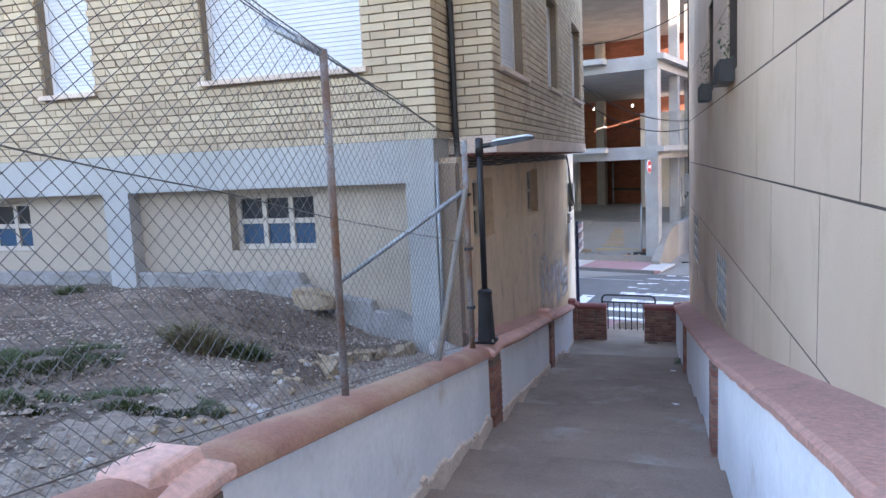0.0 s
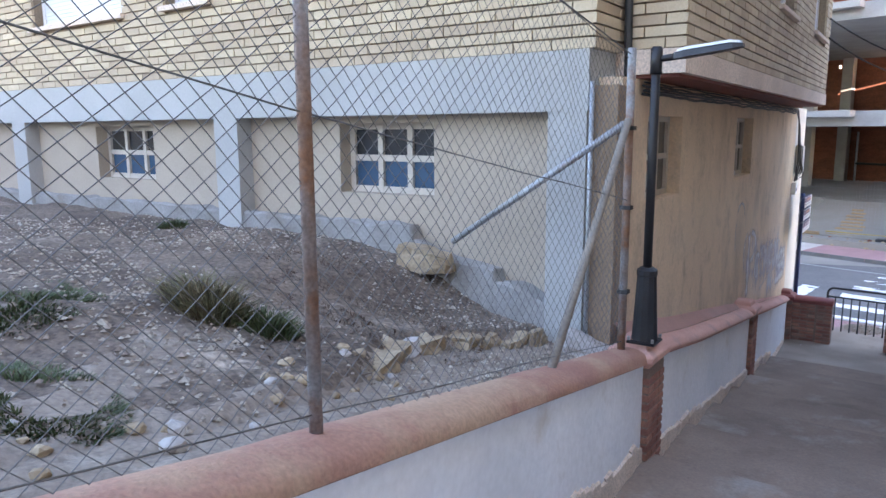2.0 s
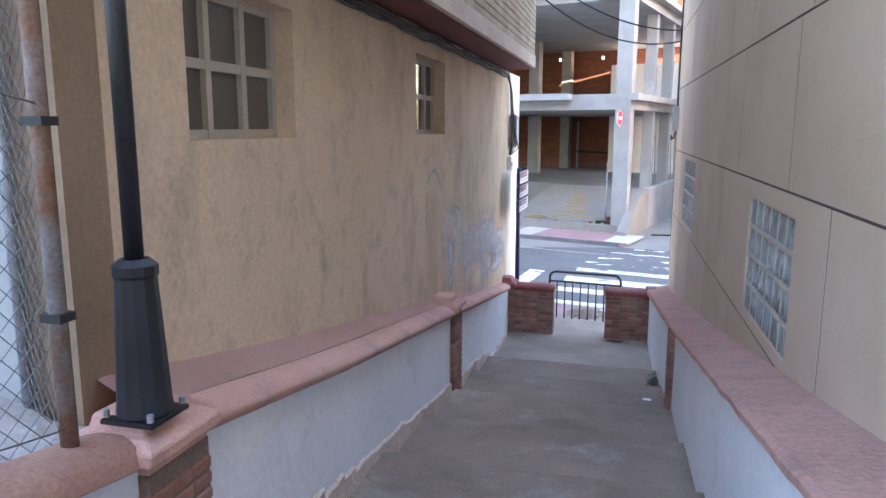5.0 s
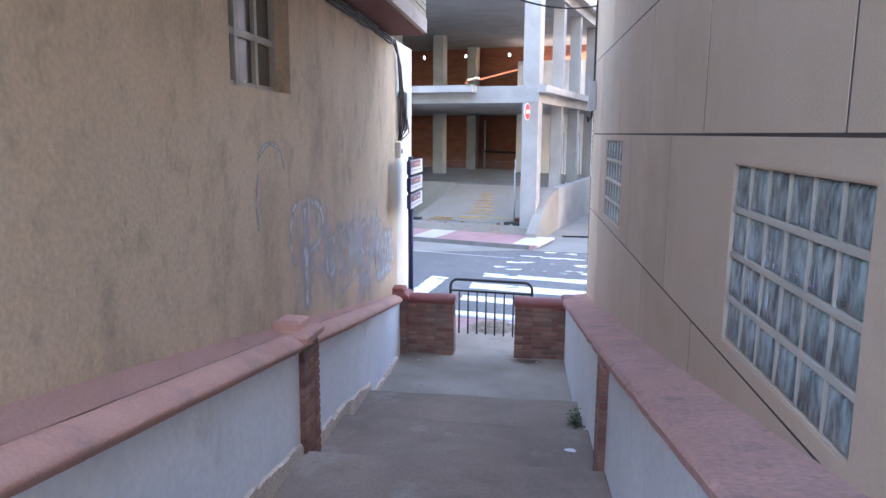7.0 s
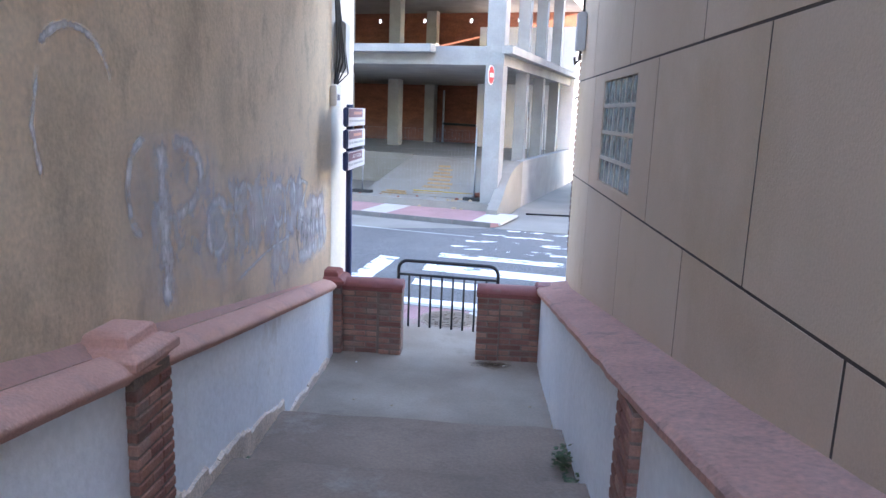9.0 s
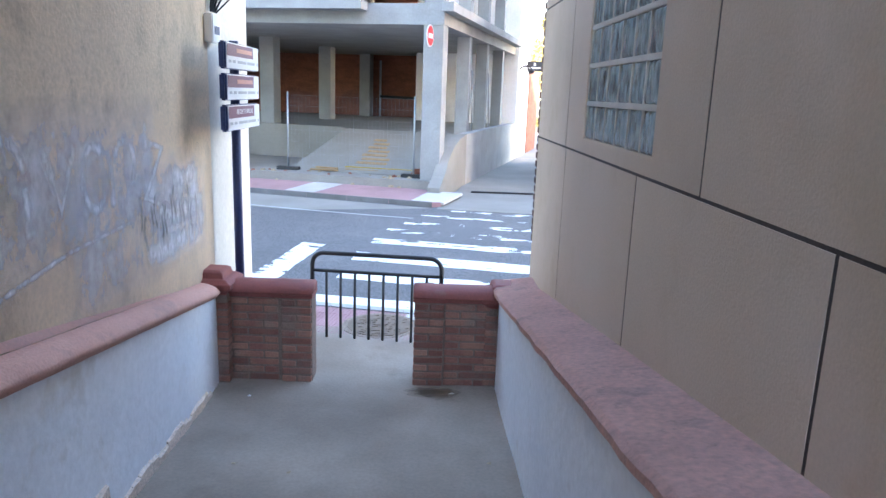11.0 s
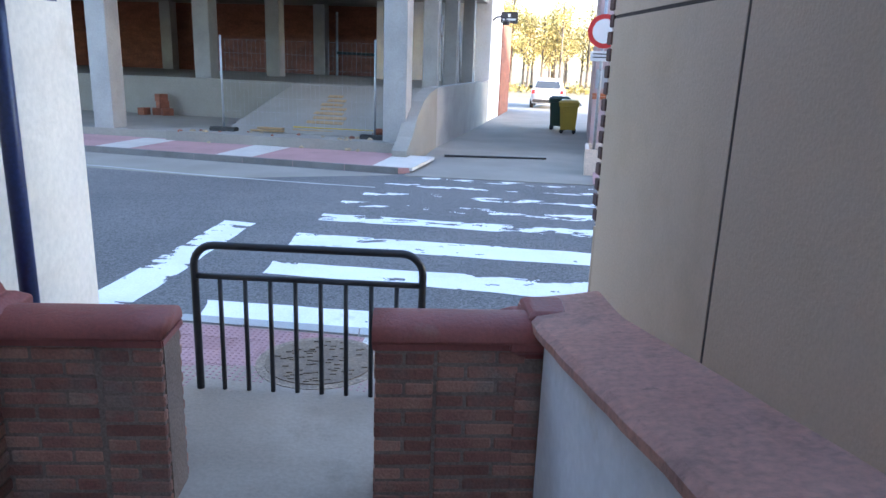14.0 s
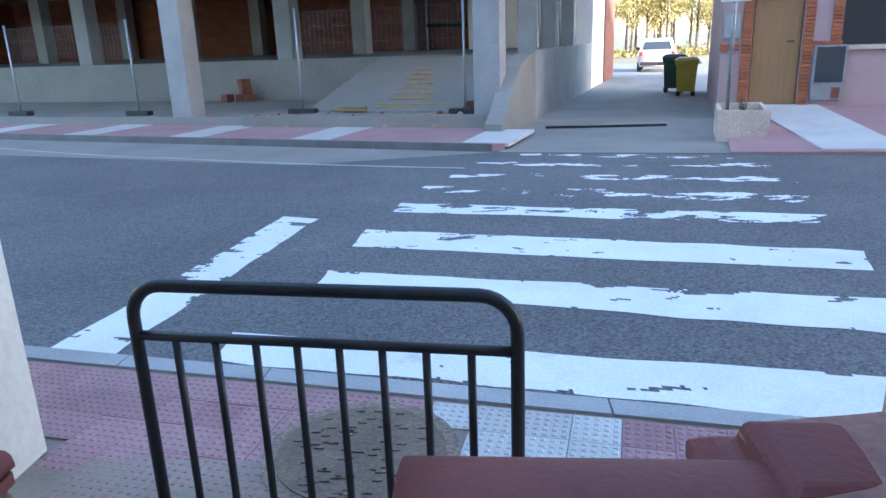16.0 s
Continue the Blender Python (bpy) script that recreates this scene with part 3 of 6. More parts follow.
structure("overhang_soffit", hexa(bmesh.new(), [(-2.55, SY0 - 0.02, 4.165), (SX0 - 0.02, SY0 - 0.02, 4.165), (SX1 - 0.02, SY1, 4.165), (-2.55, SY1, 4.165)],
          [(-2.55, SY0 - 0.02, 4.189), (SX0 - 0.02, SY0 - 0.02, 4.189), (SX1 - 0.02, SY1, 4.189), (-2.55, SY1, 4.189)]), "soffit", "red-brown painted soffit under the overhang")
structure("house_core", box(FX, -2.7, 7.2, 15.6, 4.4, 8.28), "joint_cream", "inner mass of the ochre house")
structure("roof_ochre", box(FX - 0.3, -1.5, 6.2, 15.8, 8.3, 8.5), "slab_edge", "flat roof of the ochre house")
structure("wall_house_back", prism([(FX, 17.0), (-6.0, 17.3), (-6.0, 17.6), (FX, 18.4)], 0.0, 9.0), "cream", "plain wall closing the ochre house towards the road")
structure("house_low_core", box(FX, -2.62, 7.2, 16.7, 0.0, 4.15), "cream", "inner mass of the ground floor")


def shuttered_window(at, w, h, label, sill=True):
    """A window in a brick wall: frame, lowered roller shutter slats and a sloping sill."""
    ob = empty("window_shuttered", label, "window", kind="structure", at=at)
    bm = box(0, 0.05, 0.10, 0.16, 0, h)
    box(w - 0.05, w, 0.10, 0.16, 0, h, bm)
    box(0.05, w - 0.05, 0.10, 0.16, 0, 0.05, bm)
    part("window_frame", bm, "white_paint", ob)
    n = int((h - 0.05) / 0.045)
    for i in range(n):
        part("slat", box(0.05, w - 0.05, 0.115 + 0.0, 0.135, 0.055 + i * 0.045, 0.055 + i * 0.045 + 0.040), "shutter", ob)
    part("window_sill", hexa(bmesh.new(), [(-0.05, -0.08, -0.06), (w + 0.05, -0.08, -0.06), (w + 0.05, 0.11, -0.06), (-0.05, 0.11, -0.06)],
                             [(-0.05, -0.08, -0.012), (w + 0.05, -0.08, -0.012), (w + 0.05, 0.11, 0.0), (-0.05, 0.11, 0.0)]), "slab_edge", ob, "weathered stone sill")
    return ob


for a, b, c, d in UPW:
    shuttered_window(pose(a, 6.41, c), b - a, d - c, "white roller-shuttered window in the cream brick wall")
for a, b, c, d in SIDEW:
    # the wall thickens towards local +y, which is the inside here
    shuttered_window(at_s @ pose(a, 0, c), b - a, d - c, "white roller-shuttered window over the steps")

# ---- panelled building ----
WALL_END = 16.03
at_r = along((wr(WALL_END), WALL_END), (wr(-4), -4))
RL = math.dist((wr(WALL_END), WALL_END), (wr(-4), -4))
GB = [(8.49, 9.73, 2.06, 2.84), (13.21, 14.47, 2.07, 2.90)]


def ry(y):
    return (WALL_END - y) * RL / (WALL_END + 4)


RWIN = [(ry(8.45), ry(7.55), 4.9, 6.1), (ry(11.0), ry(10.2), 4.9, 6.1)]
holed_wall("wall_panels", at_r @ pose(0, -0.0095, 0), RL, 0.0, 8.02, 0.3, [(ry(b), ry(a), c, d) for a, b, c, d in GB] + RWIN, "joint_dark", "beige panelled wall with dark joints")
# Core and front run on unseen to x 70, shading the road.
structure("panel_building_core", prism([(wr(15.8) + 0.32, 15.78), (wr(-4) + 0.32, -4), (wr(-4) + 0.32, -30), (70, -30), (70, 0.4)], -0.1, 8.0), "panel", "mass of the panelled building, extended out of view to block sun")
structure("wall_panel_front", prism([(wr(WALL_END), WALL_END), (wr(15.78) + 0.3, 15.78), (70, 0.5), (70, 0.9)], -0.1, 8.02), "panel", "street front of the panelled building, extended out of view to block sun")

# Unseen block added to keep sun off the street and the building across.
structure("panel_building_upper", prism([(3.2, 14.0), (3.2, -30), (70, -30), (70, 0.2)], 8.0, 17.0), "panel", "unseen block added over the panelled building to keep sun off the road")
# Never in view; added to take skylight off the lot and house front.
structure("wall_behind", box(-14, -2.2, -9.4, -9.0, 0, 6.0), "cream", "unseen plain wall added uphill to cut skylight on the lot")

# ---- unfinished building across the road ----
B = pose(-0.36, 27.45, 0, 0, 0, -14)


def b_structure(name, bm, material, label):
    ob = structure(name, bm, material, label)
    ob.matrix_world = B
    return ob


for i, (z0, z1) in enumerate(((3.85, 4.33), (7.15, 7.65), (10.5, 11.0))):
    b_structure("slab_%d" % (i + 1), box(-27, 0.0, -0.02, 14.2, z0, z1), "concrete", "raw concrete floor slab of the unfinished building")
    b_structure("slab_lip_%d" % (i + 1), box(-27, -1.9, -0.45, -0.021, z1 - 0.18, z1 + 0.02), "concrete", "thin projecting concrete lip of the slab")
    b_structure("slab_side_lip_%d" % (i + 1), box(0.002, 0.28, -0.3, 11.5, z1 - 0.2, z1 + 0.0), "concrete", "thin concrete lip along the side of the slab")
for i, u in enumerate((-0.26, -6.85, -13.45, -20.0)):
    for j, v in enumerate((0.25, 3.5, 6.2, 9.3) if u > -1 else (0.25, 4.6, 9.2, 13.6)):
        if j == 0:
            spans = [(0.05, 3.85), (4.33, 7.15), (7.65, 10.5)]
        else:
            spans = [(1.15, 3.85), (4.33, 7.15), (7.65, 10.5)]
        for a, b in spans:
            w = 0.18 if u > -1 and j else 0.24
            col = box(u - w, u + w, v - w, v + w, a, b, None, 0.012)
            ob = tagged(link("column", col, M["concrete"]), "square raw concrete column with formwork marks", "column", "columns of the unfinished building", "structure")
            ob.matrix_world = B
b_structure("floor_raised", box(-27, -0.03, 4.0, 14.2, -0.2, 1.17), "concrete_floor", "raised dusty concrete floor")
b_structure("floor_raised_corner", box(-4.0, -0.03, 3.2, 3.999, -0.2, 1.168), "concrete_floor", "raised dusty concrete floor beside the ramp")
b_structure("floor_low", box(-27, -4.0, 0.0, 3.99, -0.3, 0.16), "concrete_floor", "low dusty concrete floor behind the pavement")
b_structure("ramp", hexa(bmesh.new(), [(-3.95, 0.5, -0.3), (-0.03, 0.5, -0.3), (-0.03, 3.3, -0.3), (-3.95, 3.3, -0.3)], [(-4.2, 0.5, 0.22), (-0.5, 0.5, 0.22), (-0.4, 3.22, 1.172), (-3.7, 3.22, 1.172)]), "concrete_floor", "rough concrete ramp up to the raised floor")
b_structure("threshold", rough_up(box(-5.2, -0.02, -0.25, 0.6, -0.3, 0.2), 0.03, 1.5, 6), "concrete_floor", "crumbling concrete threshold before the ramp")
b_structure("wall_side_low", box(-0.02, 0.2, 2.1, 11.2, -0.3, 1.25), "concrete", "low concrete wall along the side street")
b_structure("wing_wall", loft([[(-0.1, v, -0.3), (0.2, v, -0.3), (0.2, v, z), (-0.1, v, z)] for v, z in ((-0.75, 0.12), (-0.3, 0.35), (0.2, 0.75), (0.7, 1.0), (1.3, 1.15), (2.09, 1.24))]), "concrete_floor", "curved concrete wing wall beside the ramp")
BACKH = [(3.2, 4.7, 5.3, 6.9), (12.8, 13.9, 5.2, 6.6)]
for i in range(11):
    BACKH.append((1.0 + 2.3 * i, 1.16 + 2.3 * i, 6.72, 6.9))
wl_back = holed_wall("wall_brick_back", B @ pose(-27, 14.2, 0), 27.0, 1.0, 11.0, 0.2, [h for h in BACKH if not (h[0] in (3.2,) or 3.1 < h[0] < 4.8 or 12.7 < h[0] < 14)] + BACKH[:2], "hollow_brick", "unplastered orange hollow-brick back wall")
b_structure("wall_brick_left", box(-27.2, -27.0, 4.0, 14.2, 1.0, 11.0), "hollow_brick", "unplastered orange brick end wall")
b_structure("wall_white_next", box(-4, 0.16, 11.6, 15.0, -0.2, 6.2), "white_wall", "white rendered neighbouring house")
b_structure("wall_orange_next", box(-4, 0.2, 15.02, 18.5, -0.2, 3.4), "hollow_brick", "low orange brick house further on")

# ---- mauve house ----
H = pose(3.8, 28.9, -0.11, 0, 0, -14) @ Matrix.Diagonal((1.15, 1.15, 1.15, 1))
HH = [(0.46, 1.2, 0.2, 1.96), (1.75, 3.4, 1.05, 2.9)]
holed_wall("wall_mauve", H, 9.0, -0.2, 6.5, 0.3, HH, "pink_house", "mauve rendered house front with orange brick trim")
ob = structure("wall_mauve_side", box(0.0, 0.3, 0.302, 6.3, -0.2, 6.5), "pink_house", "mauve rendered side wall along the side street")
ob.matrix_world = H
ob = structure("roof_mauve", hexa(bmesh.new(), [(-0.25, -0.3, 6.5), (9, -0.3, 6.5), (9, 6.4, 6.5), (-0.25, 6.4, 6.5)], [(-0.25, -0.3, 6.62), (9, -0.3, 6.62), (9, 3, 8.2), (-0.25, 3, 8.2)]), "hollow_brick", "tiled roof of the mauve house")
ob.matrix_world = H

# Added wall, out of sight, that lowers the light from the lot's open side.
structure("wall_lot_far", box(-14.0, -13.6, -20, 6.4, 0, 4.6), "cream", "unseen plain wall added beyond the lot to hold back skylight")

# ---- crossing, kerbs and paving ----
def worn_stripe(name, corners, wear, seed, cell=0.02):
    """Thermoplastic paint between four corners (near left, near right, far right, far left), flaked off in patches."""
    a, b, c, d = [Vector((*p, -0.096)) for p in corners]
    nx, ny = max(2, int((b - a).length / cell)), max(2, int((d - a).length / cell))
    verts, faces, index = [], [], {}

    def vert(i, j):
        if (i, j) not in index:
            s, t = i / nx, j / ny
            p = (a * (1 - s) + b * s) * (1 - t) + (d * (1 - s) + c * s) * t
            p = p + Vector((noise.noise((p.x * 2.2, p.y * 2.2, seed)), noise.noise((p.x * 2.2, p.y * 2.2, seed + 9)), 0)) * 0.035
            index[i, j] = len(verts)
            verts.append(p)
        return index[i, j]
    for i in range(nx):
        for j in range(ny):
            s, t = (i + 0.5) / nx, (j + 0.5) / ny
            p = (a * (1 - s) + b * s) * (1 - t) + (d * (1 - s) + c * s) * t
            edge = min(t, 1 - t, 2 * s * nx / ny, 2 * (1 - s) * nx / ny)
            n = noise.fractal((p.x * 2.4, p.y * 6.0, seed * 3.1), 0.8, 2.0, 6)
            if n + 0.9 * min(edge, 0.25) > wear:
                faces.append((vert(i, j), vert(i + 1, j), vert(i + 1, j + 1), vert(i, j + 1)))
    me = bpy.data.meshes.new(name)
    me.from_pydata(verts, [], faces)
    me.materials.append(M["paint_white"])
    ob = new(name, me)
    return tagged(ob, "cracked white paint stripe of the zebra crossing" if wear < 0.2 else "almost worn away white crossing stripe", "road marking", "stripes of the zebra crossing", "structure")


STRIPES = [((-1.92, 18.08), (3.2, 17.11), (3.2, 17.65), (-1.96, 18.45), -0.42), ((-1.66, 19.21), (3.1, 18.12), (3.1, 18.76), (-1.66, 19.6), -0.40),
           ((-1.62, 20.23), (2.17, 19.5), (2.33, 19.96), (-1.58, 20.77), -0.38), ((-1.44, 21.43), (2.33, 20.74), (2.53, 21.08), (-1.41, 21.82), -0.05),
           ((-1.28, 22.32), (2.61, 21.53), (2.78, 21.95), (-1.25, 22.7), 0.32), ((-1.0, 23.15), (2.85, 22.5), (2.9, 22.8), (-0.95, 23.5), 0.36),
           ((-0.8, 24.0), (3.0, 23.4), (3.0, 23.7), (-0.7, 24.3), 0.42), ((-0.4, 24.75), (3.0, 24.0), (3.0, 24.25), (-0.3, 25.0), 0.45)]
for i, (*corners, wear) in enumerate(STRIPES):
    worn_stripe("road_stripe", corners, wear, i + 1)
worn_stripe("stop_line", [(-2.95, 18.15), (-2.53, 18.12), (-2.14, 21.2), (-2.5, 21.3)], -0.35, 21)
worn_stripe("stop_line", [(3.3, 19.9), (3.7, 19.8), (4.3, 22.6), (3.9, 22.7)], 0.1, 25)
bm = bmesh.new()
for i in range(30):
    x = -14 + i * 0.47
    y = lambda q: 23.6 - 0.22 * q + 0.02 * (q + 1) * (q + 1) * (1 if q > -6 else 0.8)
    if x < -1.2:
        hexa(bm, [(x, y(x), -0.0985), (x + 0.47, y(x + 0.47), -0.0985), (x + 0.47, y(x + 0.47) + 0.07, -0.0985), (x, y(x) + 0.07, -0.0985)], [(x, y(x), -0.0965), (x + 0.47, y(x + 0.47), -0.0965), (x + 0.47, y(x + 0.47) + 0.07, -0.0965), (x, y(x) + 0.07, -0.0965)])
structure("edge_line", bm, "kerb", "thin faded line between asphalt and parking strip")
structure("parking_strip", hexa(bmesh.new(), [(-30, far_kerb(-30) - 1.9, -0.15), (-3.2, far_kerb(-3.2) - 1.7, -0.15), (-0.5, far_kerb(-0.5) - 0.1, -0.15), (-30, far_kerb(-30) + 0.1, -0.15)],
          [(-30, far_kerb(-30) - 1.9, -0.0975), (-3.2, far_kerb(-3.2) - 1.7, -0.0975), (-0.5, far_kerb(-0.5) - 0.1, -0.0975), (-30, far_kerb(-30) + 0.1, -0.0975)]), "concrete_floor", "pale dusty strip along the far kerb")
kerbs = empty("kerb_near", "grey kerb stones along the pavement", "kerb", kind="structure")
for i in range(26):
    x = -7.9 + i * 0.8
    y, y2 = near_kerb(x), near_kerb(x + 0.79)
    part("kerb_stone", hexa(bmesh.new(), [(x, y - 0.14, -0.3), (x + 0.79, y2 - 0.14, -0.3), (x + 0.79, y2 + 0.03, -0.3), (x, y + 0.03, -0.3)], [(x, y - 0.14, 0.003), (x + 0.79, y2 - 0.14, 0.003), (x + 0.79, y2 + 0.0, -0.004), (x, y, -0.004)]), "kerb", kerbs)
kerbs = empty("kerb_far", "grey kerb stones along the far pavement", "kerb", kind="structure")
for i in range(28):
    x = -0.5 - i * 0.95
    y, y2 = far_kerb(x), far_kerb(x - 0.94)
    part("kerb_stone", hexa(bmesh.new(), [(x, y - 0.02, -0.3), (x - 0.94, y2 - 0.02, -0.3), (x - 0.94, y2 + 0.14, -0.3), (x, y + 0.14, -0.3)], [(x, y - 0.02, 0.012), (x - 0.94, y2 - 0.02, 0.012), (x - 0.94, y2 + 0.05, 0.012), (x, y + 0.05, 0.012)]), "kerb_darkened", kerbs)
# pale bands across the far pavement
for i, x in enumerate((-0.95, -3.9, -6.4, -8.9, -11.4, -14)):
    y = far_kerb(x) + 0.15
    structure("pavement_band_%d" % (i + 1), hexa(bmesh.new(), [(x, y, -0.05), (x + 0.7, y - 0.21, -0.05), (x + 1.15, y + 1.35, -0.05), (x + 0.4, y + 1.6, -0.05)], [(x, y, 0.005), (x + 0.7, y - 0.21, 0.005), (x + 1.15, y + 1.35, 0.005), (x + 0.4, y + 1.6, 0.005)]), "tile_white", "pale paving band across the pink pavement")
structure("pavement_band_right", hexa(bmesh.new(), [(3.9, 24.40, -0.2), (4.9, 24.20, -0.2), (5.5, 28.5, -0.2), (4.3, 28.8, -0.2)], [(3.9, 24.40, -0.042), (4.9, 24.20, -0.033), (5.5, 28.5, 0.13), (4.3, 28.8, 0.13)]), "tile_white", "pale slab path up to the wooden door")

# tactile paving: square tiles with rows of studs
tile_mesh = {}
for kind, mat in (("pink", "tile_pink"), ("white", "tile_white")):
    bm = box(0, 0.196, 0, 0.196, 0, 0.018)
    for i in range(5):
        for j in range(5):
            cx, cy = 0.02 + 0.039 * i, 0.02 + 0.039 * j
            hexa(bm, [(cx - 0.012, cy - 0.012, 0.018), (cx + 0.012, cy - 0.012, 0.018), (cx + 0.012, cy + 0.012, 0.018), (cx - 0.012, cy + 0.012, 0.018)], [(cx - 0.007, cy - 0.007, 0.0225), (cx + 0.007, cy - 0.007, 0.0225), (cx + 0.007, cy + 0.007, 0.0225), (cx - 0.007, cy + 0.007, 0.0225)])
    me = bpy.data.meshes.new("tile")
    bm.to_mesh(me)
    bm.free()
    me.materials.append(M[mat])
    tile_mesh[kind] = me
MH = (-0.91, 17.07)
paving = empty("paving_tactile", "pink tactile paving tiles with pale ones by the manhole", "paving", kind="structure")
tile_at = pose(-4.4, near_kerb(-4.4) - 0.17, -0.02, 0, 0, -10.2)
for i in range(38):
    for j in range(1, 6):
        p = tile_at @ Vector((0.2 * i, -0.2 * j, 0))
        mid = p + Vector((0.1, 0.1, 0))
        if (mid.xy - Vector(MH)).length < 0.34 or mid.y < (16.75 if -1.9 < mid.x < 0.3 else 16.3):
            continue
        if mid.x < wl(17) + 0.1 and mid.y < 17.2:
            continue
        white = -0.62 < mid.x < 0.08 and j < 4 or mid.x < -3.0 and mid.x > -3.5
        ob = new("tile", tile_mesh["white" if white else "pink"])
        ob.parent = paving
        ob.matrix_world = tile_at @ pose(0.2 * i + 0.002, -0.2 * j, random.uniform(-0.002, 0.002))


def disc(cx, cy, r, z0, z1, n=28, bm=None):
    return prism([(cx + r * math.cos(2 * math.pi * k / n), cy + r * math.sin(2 * math.pi * k / n)) for k in range(n)], z0, z1, bm)


cover = empty("manhole_cover", "round rough brown manhole cover set in the pavement", "manhole", at=pose(*MH, 0))
part("collar", disc(0, 0, 0.385, -0.05, 0.004), "manhole_bed", cover)
part("plate", disc(0, 0, 0.33, -0.04, 0.010), "iron", cover)
for k in range(64):
    a, r = random.uniform(0, 6.28), 0.30 * math.sqrt(random.random())
    cx, cy = r * math.cos(a), r * math.sin(a)
    part("stud", box(cx - 0.018, cx + 0.018, cy - 0.009, cy + 0.009, 0.009, 0.016), "iron", cover)
grate = empty("gully_grate", "black iron gully grating against the kerb", "drain grate", at=pose(-0.72, near_kerb(-0.72) + 0.10, -0.098, 0, 0, -10.2))
part("grate_frame", box(-0.3, 0.3, -0.07, 0.08, 0, 0.006), "black_metal", grate)
for k in range(12):
    part("grate_bar", box(-0.28 + 0.048 * k, -0.25 + 0.048 * k, -0.06, 0.07, 0.006, 0.014), "iron", grate)
structure("channel_grate", box(0.45, 2.6, 27.72, 27.84, -0.1, -0.06), "black_metal", "dark drain channel across the side street")


# ---- brickwork ----
def brick_mesh(l, w, h, mat, bev=0.006):
    """A brick with chipped arrises."""
    bm = box(0, l, 0, w, 0, h)
    bmesh.ops.bevel(bm, geom=bm.edges[:], offset=bev, segments=1, affect="EDGES")
    for v in bm.verts:
        v.co += noise.noise_vector(v.co * 31) * 0.003
    bmesh.ops.recalc_face_normals(bm, faces=bm.faces)
    me = bpy.data.meshes.new("brick")
    bm.to_mesh(me)
    bm.free()
    me.materials.append(M[mat])
    return me


BR_FULL, BR_HALF = brick_mesh(0.232, 0.11, 0.048, "brick_red"), brick_mesh(0.11, 0.11, 0.048, "brick_red")


def brick_at(me, parent, m):
    ob = new("brick", me)
    ob.parent = parent
    ob.matrix_basis = m
    return ob


# gate piers: a stouter end post and a thinner panel, capped with a half-round coping
def gate_pier(name, x_end, x_wall, label):
    """x_end: the free end at the opening; x_wall: the end against the parapet."""
    ob = empty(name, label, "gate pier", "gate piers")
    ob.location = (0, 15.62, 0)
    s = 1 if x_wall > x_end else -1
    x_mid, H = x_end + s * 0.245, 0.695
    lo, hi = sorted((x_end, x_wall))
    part("core", box(lo + 0.012, hi - 0.004, 0.028, 0.212, -0.05, H), "mortar", ob)
    lo2, hi2 = sorted((x_end, x_mid))
    part("core", box(lo2 + 0.012, hi2 - 0.012, 0.006, 0.234, -0.05, H), "mortar", ob)
    for r in range(11):
        z = 0.002 + 0.0632 * r
        j = lambda: random.uniform(-0.0015, 0.0015)
        # end post: full bricks and pairs of halves in turn, on both faces
        for y0 in (0.0, 0.13):
            if r % 2:
                brick_at(BR_FULL, ob, pose(lo2 + 0.006 + j(), y0 + j(), z))
            else:
                brick_at(BR_HALF, ob, pose(lo2 + 0.006 + j(), y0 + j(), z))
                brick_at(BR_HALF, ob, pose(lo2 + 0.128 + j(), y0 + j(), z))
        # panel
        a, b = sorted((x_mid, x_wall))
        x = a + 0.008
        if r % 2:
            brick_at(BR_HALF, ob, pose(x, 0.022 + j(), z)), brick_at(BR_HALF, ob, pose(x, 0.108, z))
            x += 0.122
        while x + 0.232 < b + 0.01:
            brick_at(BR_FULL, ob, pose(x, 0.022 + j(), z)), brick_at(BR_FULL, ob, pose(x, 0.108, z))
            x += 0.244
        if x + 0.11 < b + 0.015:
            brick_at(BR_HALF, ob, pose(x, 0.022 + j(), z)), brick_at(BR_HALF, ob, pose(x, 0.108, z))
    bm = loft([[(x, 0.12 + 0.135 * math.cos(math.pi * k / 12), H + 0.045 + 0.075 * math.sin(math.pi * k / 12)) for k in range(13)] + [(x, -0.015, H + 0.035), (x, 0.255, H + 0.035)] for x in steps(lo - 0.005, hi, 6)])
    part("coping", bm, "cap_red", ob, "rounded dark red coping", True)
    part("corbel", box(lo2 - 0.004, hi2 + 0.004, -0.006, 0.246, H, H + 0.036, None, 0.006), "cap_red", ob, "red bed course under the coping")
    part("bed", box(lo, hi - 0.002, 0.01, 0.235, H, H + 0.034), "cap_red", ob, "red bed course under the coping")
    return ob


gate_pier("gate_pier", -1.335, -2.09, "low brick gate pier with a rounded red coping")
gate_pier("gate_pier", -0.535, 0.14, "low brick gate pier with a rounded red coping")


